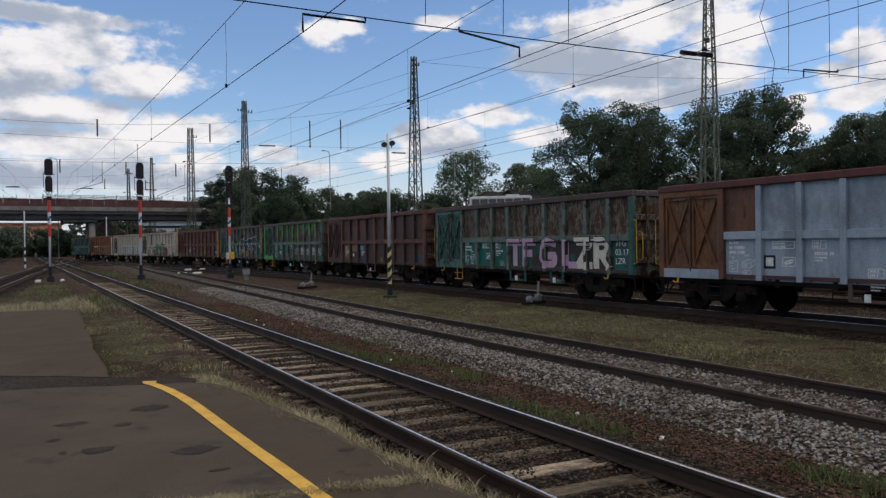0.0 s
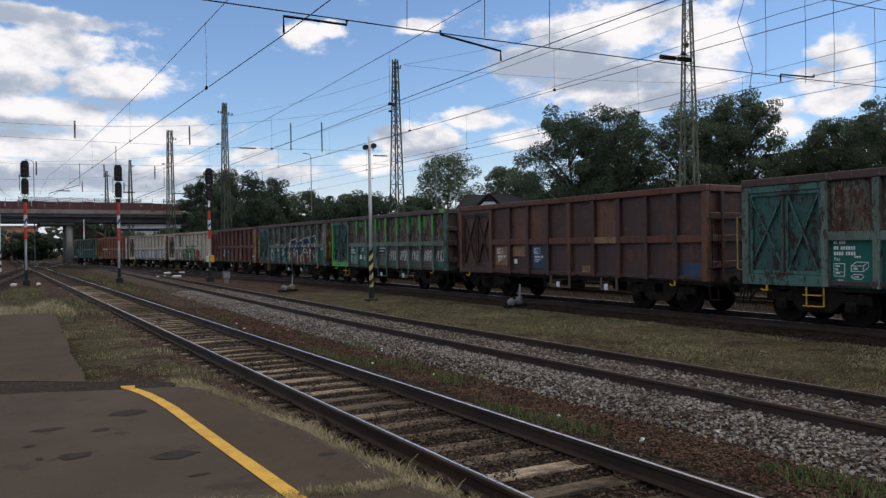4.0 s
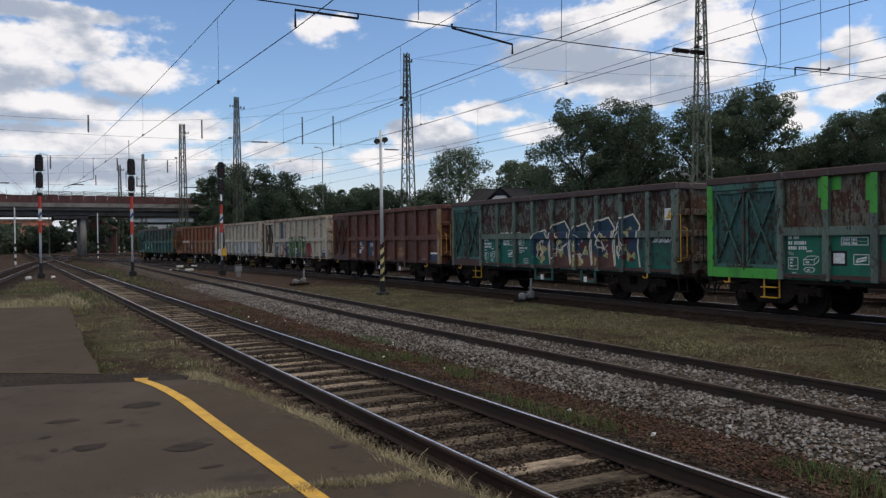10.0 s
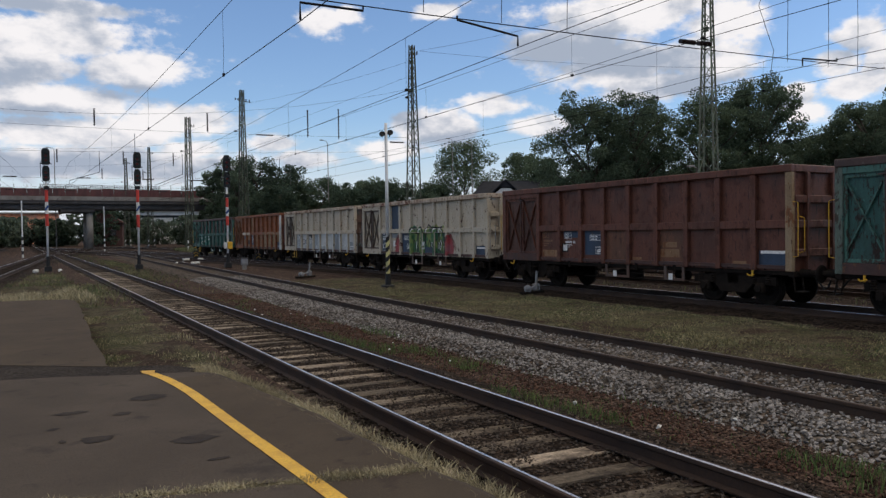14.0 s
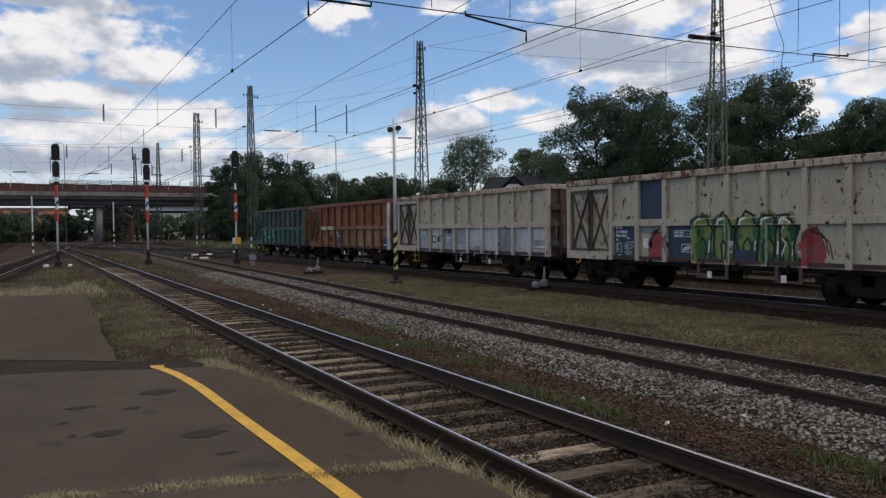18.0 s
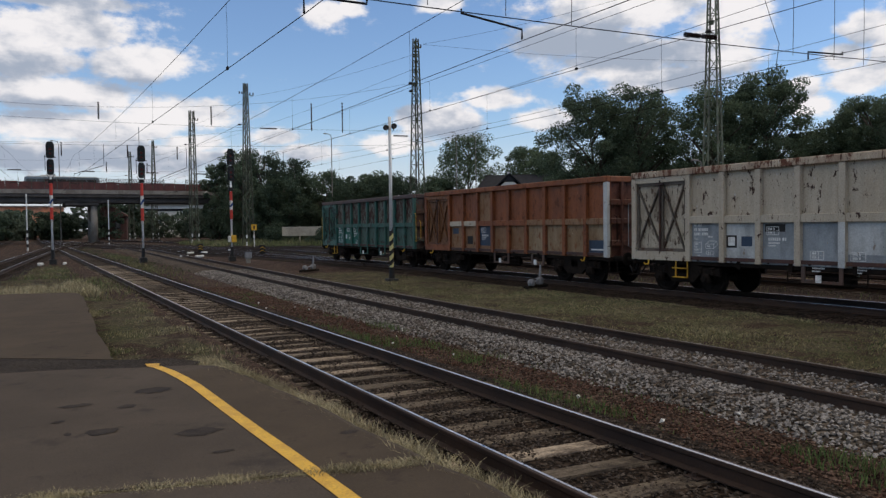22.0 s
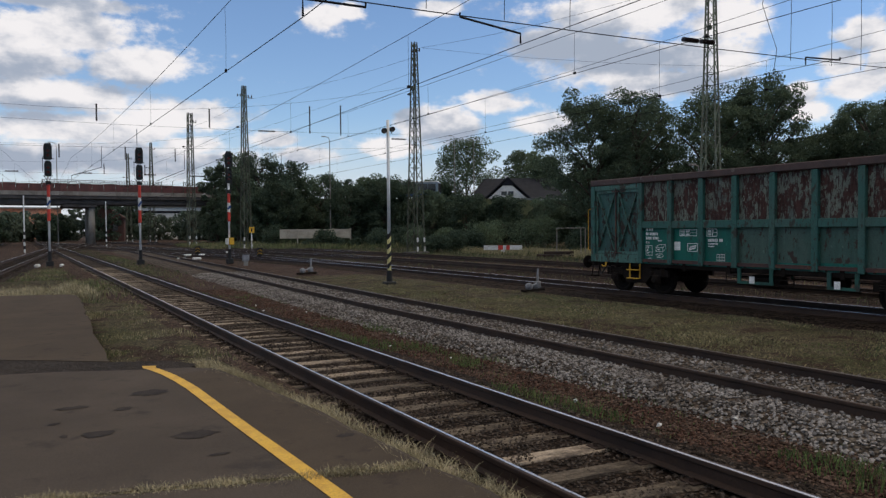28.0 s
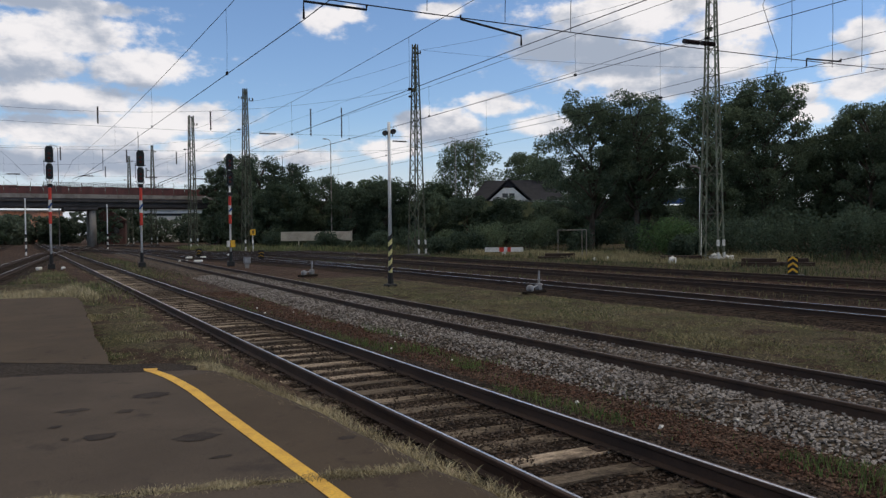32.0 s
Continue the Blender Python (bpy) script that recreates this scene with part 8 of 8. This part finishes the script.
def build_greenery():
    # big trees in front of the road
    big = [(54.2, 61.5, 16.8, 5.4, 1), (58.4, 58.9, 17.2, 4.9, 2), (63.5, 62.0, 16.0, 5.0, 3), (66.0, 53.0, 17.6, 4.8, 4), (70.5, 52.0, 18.6, 5.2, 5), (75.0, 48.0, 12.2, 4.4, 6),
           (73.5, 42.0, 14.8, 4.4, 7), (79.0, 40.5, 16.0, 5.0, 8), (84.0, 44.0, 14.6, 4.6, 9), (68.0, 50.0, 17.4, 4.8, 13), (77.0, 45.5, 15.0, 4.0, 14), (62.5, 52.5, 15.5, 4.6, 15), (72.0, 35.5, 15.5, 4.6, 10), (66.0, 68.0, 13.5, 5.0, 11), (80.0, 55.0, 12.6, 5.0, 12)]
    for x, y, h, r, s in big:
        tree(x, y, h, r, s, "tall dark green broadleaf tree behind the yard", "leaf_a" if s % 3 else "leaf_b", per=(400 if s == 1 else 300), clear=(0.27 if s in (2, 3, 11) else 0.22 if s == 1 else 0.12), clumps=96, size=0.115, puff=(0.13, 0.32), z=-0.1 + YARD)
    # the lower wood towards the bridge
    low = [(35.5, 136, 16.8, 5.0, 21), (37.5, 130, 15.6, 5.2, 22), (43.0, 131, 15.0, 5.2, 23), (46.5, 123, 12.2, 5.0, 24), (51.0, 120, 9.8, 4.4, 25), (55.5, 112, 11.2, 4.6, 26), (59.5, 107, 8.6, 4.2, 27),
           (63.5, 102, 7.6, 4.0, 28), (67.0, 96, 7.2, 3.8, 29), (33.0, 127, 12.4, 3.8, 30), (38.0, 120, 10.5, 4.4, 31), (52.0, 127, 11.5, 5.0, 32), (72, 91, 6.6, 3.8, 33), (76, 85, 6.4, 3.8, 34),
           (41.5, 126, 12.5, 4.6, 35), (36.0, 120, 9.0, 3.8, 36), (47.5, 113, 9.5, 4.2, 37), (38.0, 143, 16.5, 4.8, 38), (32.0, 139, 14.6, 3.5, 39), (52.5, 110, 10.4, 4.0, 40)]
    for x, y, h, r, s in low:
        tree(x, y, h, r, s, "low dark green tree in the thicket beside the bridge", "leaf_c" if s % 3 else "leaf_a", clear=0.04, clumps=64, per=230, size=0.17)
    # trees beyond the road
    for x, y, h, r, s in ((93.5, 150, 24.0, 8.4, 41), (113, 153, 22.5, 6.4, 48), (108, 138, 19.5, 5.4, 42), (122, 140, 17.5, 6.0, 43), (86, 151, 13.5, 5.5, 44), (128, 108, 15.0, 6.0, 45), (64, 140, 13.0, 4.5, 46)):
        tree(x, y, h, r, s, "green tree beyond the embanked road", "leaf_b", clear=0.08, clumps=84, per=260, size=0.24, puff=(0.2, 0.42))
    # beyond the bridge
    for i in range(34):
        rn = random.Random(60 + i)
        x = -30 + i * 2.6 + rn.uniform(-1.5, 1.5)
        tree(x, 205 + rn.uniform(-14, 25), (rn.uniform(6.6, 7.8) if x < 12 else rn.uniform(9.5, 11.5) if x < 27 or x > 46 else rn.uniform(6.5, 7.6)), rn.uniform(3.8, 5), 60 + i, "dark green tree beyond the bridge", "leaf_far" if i % 3 else "leaf_c", clear=0.0, clumps=30, per=90, size=0.36)
    # bushes along the foot of the trees
    for i, (x, y, w, h) in enumerate(((48.0, 73.5, 5.0, 3.3), (51.5, 69.0, 5.2, 3.4), (45.5, 78.5, 3.2, 2.4), (43.5, 82.5, 3.4, 2.6), (52.0, 77, 4.5, 3.6), (56, 72, 5, 4), (60.5, 67.5, 4.6, 3.4), (50.0, 58.5, 3.6, 2.6),
                                      (53.5, 53.5, 4.0, 3.0), (47.5, 44.5, 4.4, 3.4), (45.5, 41.0, 3.4, 3.0), (52, 47, 5, 3.6), (51.5, 41.0, 4.6, 3.4), (49.0, 36.0, 4.4, 3.2), (53.0, 35.0, 5.0, 3.8), (51.0, 31.0, 4.8, 3.4), (54.5, 29.5, 5.0, 3.6),
                                      (57.0, 41.0, 5.0, 4.2), (52.0, 26.0, 4.6, 3.2), (57.0, 33.0, 5.0, 4.0), (41.5, 88.0, 4.0, 2.6), (37.0, 97.0, 3.6, 2.4), (47.5, 92.0, 4.6, 3.0), (33.0, 107, 4, 2.6), (61, 60, 5, 3.6), (60, 48, 5, 4), (36.6, 64.6, 3.0, 1.7), (38.5, 96.0, 3.0, 1.5), (35.0, 96.5, 2.4, 1.2), (41.0, 95.2, 2.6, 1.2), (43.5, 94.0, 3.0, 1.6), (40.0, 66.5, 3.2, 2.2), (43.0, 68.0, 3.0, 2.3), (44.6, 38.8, 2.8, 2.2), (41.6, 37.6, 2.2, 1.9), (69.5, 60.0, 7.5, 6.5), (64.5, 66.0, 7.0, 6.0), (75.0, 56.0, 7.0, 6.0))):
        bush(x, y, w, h, 100 + i, "leafy green bush at the edge of the yard", "leaf_light" if i in (9, 10) else "leaf_b" if i < 6 else "leaf_c", n=2600, size=0.11, z=-0.1 + YARD)
    # shrubs that cover the embankment
    rn = random.Random(9)
    for i in range(34):
        s = 190 + i * 4.6
        p, a = road_at(s)
        d = Vector((-math.sin(radians(a)), math.cos(radians(a)), 0))
        o = -5.5 - rn.uniform(0.5, p.z * 1.6)
        q = p + d * o
        zz = max(-0.1, p.z - (abs(o) - 4.5) / 1.7)
        bush(q.x, q.y, rn.uniform(5, 7.5), (rn.uniform(2.6, 4.2) if s < 212 or s > 278 else rn.uniform(1.8, 2.6)), 200 + i, "dense dark shrub on the road embankment", "leaf_c", n=1800, size=0.18, z=zz - 0.3)


def build_low_growth():
    def platform_edge(r):
        y = r.uniform(-1, 10.3)
        w = noise.noise(Vector((y * 1.7, 4, 0)))
        return EDGE(y) + r.gauss(0.05, 0.075) + 0.05 * w, y, PZ - 0.05 - r.random() * 0.08, 1.0 + 0.6 * w

    blades("dry_grass", platform_edge, 21000, 0.03, 0.11, 0.003, M["grass_dry"], "straw-coloured dry grass along the platform edge", 1, 1.7)

    def joint_grass(r):
        x = r.uniform(-1.5, 2.5)
        return x, JOINT(x) + r.gauss(0.02, 0.05), PZ - 0.01, (0.7 if x < 1.85 else 1.1) + 0.6 * noise.noise(Vector((x * 3, 0, 0)))
    blades("dry_grass", joint_grass, 9000, 0.015, 0.05, 0.003, M["grass_dry"], "dry grass grown in the platform joint", 2, 1.6)

    def end_grass(r):
        y = r.uniform(9.7, 30)
        a, b = 1.2 + (y - 11) * 0.025, 2.9
        x = r.uniform(a, b) if r.random() < 0.8 else r.gauss(a, 0.1)
        if y > 22.5:
            y = 22.5 + (y - 22.5) * 0.9
            x = r.uniform(-4.5, 2.9)
        w = noise.noise(Vector((x * 1.1, y * 0.7, 3)))
        if w < 0.06 and r.random() < 0.9:
            return x, y, 0.0, 0.1
        return x, y, 0.20, max(0.2, 0.6 + 0.9 * w)
    blades("grass", end_grass, 12000, 0.025, 0.075, 0.005, M["grass"], "short patchy grass beside the platform end", 3, 0.8)
    blades("dry_grass", end_grass, 13000, 0.025, 0.08, 0.005, M["grass_dry"], "straw-coloured grass beside the platform end", 33, 0.8)

    def far_band(r):
        x = r.uniform(-5, 2.2)
        w = noise.noise(Vector((x * 0.9, 2.0, 51)))
        return x, r.gauss(27.2 + 0.8 * w, 1.3), 0.19, 1.0 + 0.5 * w
    blades("dry_grass", far_band, 9000, 0.06, 0.2, 0.012, M["grass_dry"], "pale straw band beyond the platform end", 34, 0.9)

    def far_patch(r):
        k = r.choice(((0.9, 40.0, 0.9, 2.2), (2.3, 31.0, 0.5, 3.5), (6.4, 47.0, 0.5, 6.0), (1.6, 47.0, 0.6, 2.5), (7.0, 66.0, 0.4, 5.0)))
        y = r.gauss(k[1], k[3])
        return r.gauss(k[0], k[2]), y, 0.18 if y < 34 and k[0] < 3 else -0.09, r.uniform(0.4, 1.2)
    blades("weeds", far_patch, 5000, 0.06, 0.2, 0.014, M["grass"], "low patchy weeds on the brown ground", 35, 0.8, "weeds")

    def middle(r):
        y = r.uniform(2, 35) if r.random() < 0.75 else r.uniform(2, 20)
        x = r.uniform(10.6, 15.6)
        w = noise.noise(Vector((x * 0.6, y * 0.35, 8)))
        if y > 20 and r.random() < (y - 20) / 15:
            y = r.uniform(2, 20)
        w2 = noise.noise(Vector((x * 1.9, y * 1.3, 18)))
        if w + w2 < -0.25 and r.random() < 0.8:
            return x, y, -0.3, 0.1
        return x, y, -0.05, max(0.25, 0.7 + 1.1 * w + 0.5 * w2)
    blades("dry_grass", middle, 34000, 0.015, 0.055, 0.008, M["grass_strip"], "dry yellow grass strip between the tracks", 4, 1.6)
    blades("grass", middle, 24000, 0.015, 0.055, 0.009, M["grass"], "green grass strip between the tracks", 5, 1.5)

    def six_foot(r):
        y = abs(r.gauss(0, 11)) + 2.0
        x = r.uniform(5.6, 7.2)
        w = noise.noise(Vector((x * 1.3, y * 0.5, 12)))
        while w < 0.14 and r.random() < 0.93:
            y = abs(r.gauss(0, 11)) + 2.0
            x = r.uniform(5.6, 7.2)
            w = noise.noise(Vector((x * 1.3, y * 0.5, 12)))
        return x, y, -0.07, 0.6 + w
    blades("grass", six_foot, 4200, 0.04, 0.14, 0.005, M["weed_bright"], "sparse green weeds between the first two tracks", 6, 0.8)

    def yard(r):
        y = r.uniform(8, 75)
        x = r.uniform(20.2, 36.0) if r.random() < 0.55 else r.uniform(31, 40)
        return x, y, -0.06 + YARD, 0.9
    blades("weeds", yard, 12000, 0.05, 0.22, 0.014, M["grass"], "scattered weeds between the siding tracks", 7, 0.7, "weeds")

    def verge(r):
        y = r.uniform(14, 120)
        x = r.uniform(32.5, 58) - max(0, y - 80) * 0.2
        w = noise.noise(Vector((x * 0.3, y * 0.2, 21)))
        if w < 0.0 and r.random() < 0.7:
            return x, y, -0.06 + YARD, 0.25
        return x, y, -0.06 + YARD, max(0.4, 1.0 + 1.3 * w) * (0.5 if x < 44.5 and y < 60 else 1.0)
    blades("weeds", verge, 20000, 0.2, 0.7, 0.022, M["weed"], "tall rank weeds at the edge of the yard", 8, 0.5, "weeds")

    def straw(r):
        y = r.uniform(30, 62)
        x = r.uniform(37.5, 46)
        w = noise.noise(Vector((x * 0.25, y * 0.2, 31)))
        return x, y, -0.06 + YARD, max(0.3, 0.8 + 0.9 * w)
    blades("dry_grass", straw, 16000, 0.25, 0.65, 0.018, M["grass_strip"], "tall straw-coloured grass beyond the sidings", 9, 0.5)

    def thicket_foot(r):
        y = r.uniform(84, 124)
        x = r.uniform(21, 38) + max(0, 100 - y) * 0.35
        w = noise.noise(Vector((x * 0.2, y * 0.15, 41)))
        return x, y, -0.09, max(0.3, 0.8 + w)
    blades("grass", thicket_foot, 9000, 0.25, 0.75, 0.05, M["grass"], "tall light green grass at the foot of the thicket", 11, 0.5)

    def throat(r):
        y = r.uniform(40, 110)
        x = r.uniform(5.6, 7.9)
        return x, y, -0.07, 0.8
    blades("weeds", throat, 1700, 0.05, 0.16, 0.02, M["weed"], "weeds in the station throat", 10, 0.7, "weeds")


def build_stones():
    def t2(r):
        y = (r.random() ** 1.6) * 40 - 1.0
        x = line_2(y)[0] + (r.uniform(-1.95, 1.45) if r.random() < 0.7 else r.uniform(-2.1, -0.85))
        off = x - line_2(y)[0]
        z = 0.03 if abs(off) < 1.5 else 0.03 - (abs(off) - 1.5) * 0.24
        return x, y, z
    stones("crushed_stone", t2, 34000, 0.028, M["stone"], "fresh grey crushed stone around the second track", 1)

    def brown(r):
        y = (r.random() ** 1.7) * 30 - 1.0
        x = r.uniform(5.4, 7.5)
        return x, y, -0.08
    stones("brown_stones", brown, 26000, 0.021, M["stone_brown"], "rust-brown stones between the tracks", 2)

    def t1(r):
        y = (r.random() ** 1.5) * 30 - 1.0
        x = r.uniform(-1.4, 1.4)
        k = noise.noise(Vector((x * 1.6, y * 1.2, 44)))
        return 4.36 + x, y, -0.028 + max(0.0, k - 0.03) * 0.12
    stones("dark_stones", t1, 30000, 0.019, M["stone_dark"], "dark ballast between the sleepers", 3)

    def white(r):
        y = r.uniform(2, 24)
        return r.uniform(5.6, 10.4), y, 0.0
    stones("pale_stones", white, 26, 0.03, M["white_paint"], "scattered pale stones", 4)


def build_sleepers(t1):
    bms = []
    for k in range(8):
        bm = bmesh.new()
        rn = random.Random(k)
        box(bm, -1.25, 1.25, -0.125, 0.125, -0.16, 0.0, 0.012)
        for v in bm.verts:
            v.co.x += rn.uniform(-0.02, 0.02)
            v.co.y += rn.uniform(-0.012, 0.012)
            v.co.z += rn.uniform(-0.006, 0.004)
        bms.append(done("sleeper", bm, M["sleeper"] if k < 4 else M["sleeper_far"]))
    rn = random.Random(4)
    for i in range(190):
        ob = new("sleeper", bms[i % 4 + (4 if i > 85 + rn.random() * 6 else 0)])
        ob.parent = t1
        ob.matrix_basis = pose(4.36 + rn.uniform(-0.03, 0.03), 9.244 - 0.6 * 20 + 0.6 * i, -0.012 + rn.uniform(-0.018, 0.002), 0, 0, -5.0 + rn.uniform(-0.8, 0.8))
        if 1 <= i <= 70:
            for s in (-1, 1):
                c = new("fastening", FAST)
                c.parent = ob
                c.matrix_basis = pose(s * 0.753, 0, 0.0)


def fastening_mesh():
    bm = bmesh.new()
    box(bm, -0.16, 0.16, -0.08, 0.08, 0.0, 0.012)
    for s in (-1, 1):
        tube(bm, (s * 0.11, 0, 0.01), (s * 0.11, 0, 0.05), 0.022, n=6)
    return done("fastening", bm, M["rail"])


# ---------------------------------------------------------------- build all
build_ground()
T1, T2 = build_tracks()
build_platform()
strip("grass_strip", lambda y: 10.5 + 0.25 * wobble(y, 1, 0.4) + max(0, y - 18) * 0.02, lambda y: 15.8 + 0.2 * wobble(y, 2, 0.3), -14, 34, 0.8, -0.05, 0.04, M["earth"], "dry grassy soil between the tracks")
strip("grass_verge", lambda y: 0.9 if y < 22 else -7.0, lambda y: 3.0, 9.7, 34, 0.6, 0.22, 0.07, M["earth"], "grown-over soil beside the platform end")
strip("gravel_shoulder", lambda y: 2.3, lambda y: 3.52 + 0.04 * wobble(y, 6, 1.5), -10, 70, 0.6, 0.03, 0.03, M["gravel"], "brown gravel shoulder between platform and rail", n=4)
strip("yard_verge", lambda y: 32.3 - max(0, y - 90) * 0.12, lambda y: 95.0 - max(0, y - 90) * 0.5, -30, 150, 4.0, -0.06 + YARD, 0.06, M["earth"], "grassy ground beyond the sidings", n=12)
build_overhead()
build_signals()
build_bridge()
build_far()
build_greenery()
build_train()
BUS_A = bus("white and blue city bus driving across the bridge", M["white_paint"], M["blue_paint"])
BUS_B = bus("blue and pale grey city bus driving along the road", M["bus_dark"], M["blue_paint"])
build_low_growth()
build_stones()
FAST = fastening_mesh()
build_sleepers(T1)


# ---------------------------------------------------------------- what moves
def train_at(t):
    """Metres along the line of the door end of the last wagon."""
    return 142.71 - 4.4367 * t + 0.00125 * t * t


def wagon_pose(l):
    a, b = bend(l + 4.5, TRAIN_X), bend(l - 4.5, TRAIN_X)
    turn = math.degrees(math.atan2(-(a[0] - b[0]), a[1] - b[1]))
    return pose((a[0] + b[0]) / 2, (a[1] + b[1]) / 2, 0.172 + YARD, 0, 0, turn)


def bus_pose(s, back):
    s += 2.0 * min(max((s - 180.0) / 48.0, 0.0), 1.0)
    p, a = road_at(s)
    p2, a2 = road_at(s + 3)
    p0, a0 = road_at(s - 3)
    d = p2 - p0
    turn = math.degrees(math.atan2(d.y, d.x))
    side = Vector((-math.sin(radians(turn)), math.cos(radians(turn)), 0)) * (2.0 if back else -2.0)
    q = (p2 + p0) / 2 + side
    return pose(q.x, q.y, q.z, 0, 0, turn + (180 if back else 0))


def motions():
    for i, w in enumerate(WAGONS):
        walk(w, [(t, wagon_pose(train_at(t) - LEN / 2 - 14.04 * i)) for t in range(33)])
    for i, w in enumerate(WHEELS):
        y = w.matrix_basis.translation.y
        rows = []
        for k in range(215):
            t = 32.0 if k == 214 else 0.15 * k
            rows.append((t, pose(0, y, 0.46, math.degrees((142.71 - train_at(t)) / 0.46) * 1.0)))
        walk(w, rows)
    a = [(0, 232.3), (1, 220.5), (2, 209.0), (3, 197.0), (4, 185.0), (5, 172.5), (6, 161.8), (7, 152.6), (8, 143.5), (10, 126), (12, 108), (14, 92), (18, 60), (24, 30), (32, 10)]
    walk(BUS_A, [(t, bus_pose(s, True)) for t, s in a])
    b = [(0, 6), (8, 20), (16, 80), (20, 128), (22, 146.9), (23, 156.2), (24, 165.6), (25, 176.5), (26, 189), (27, 202), (28, 215.5), (28.8, 225.9), (30, 241), (31, 253), (32, 265)]
    walk(BUS_B, [(t, bus_pose(s, False)) for t, s in b])


motions()
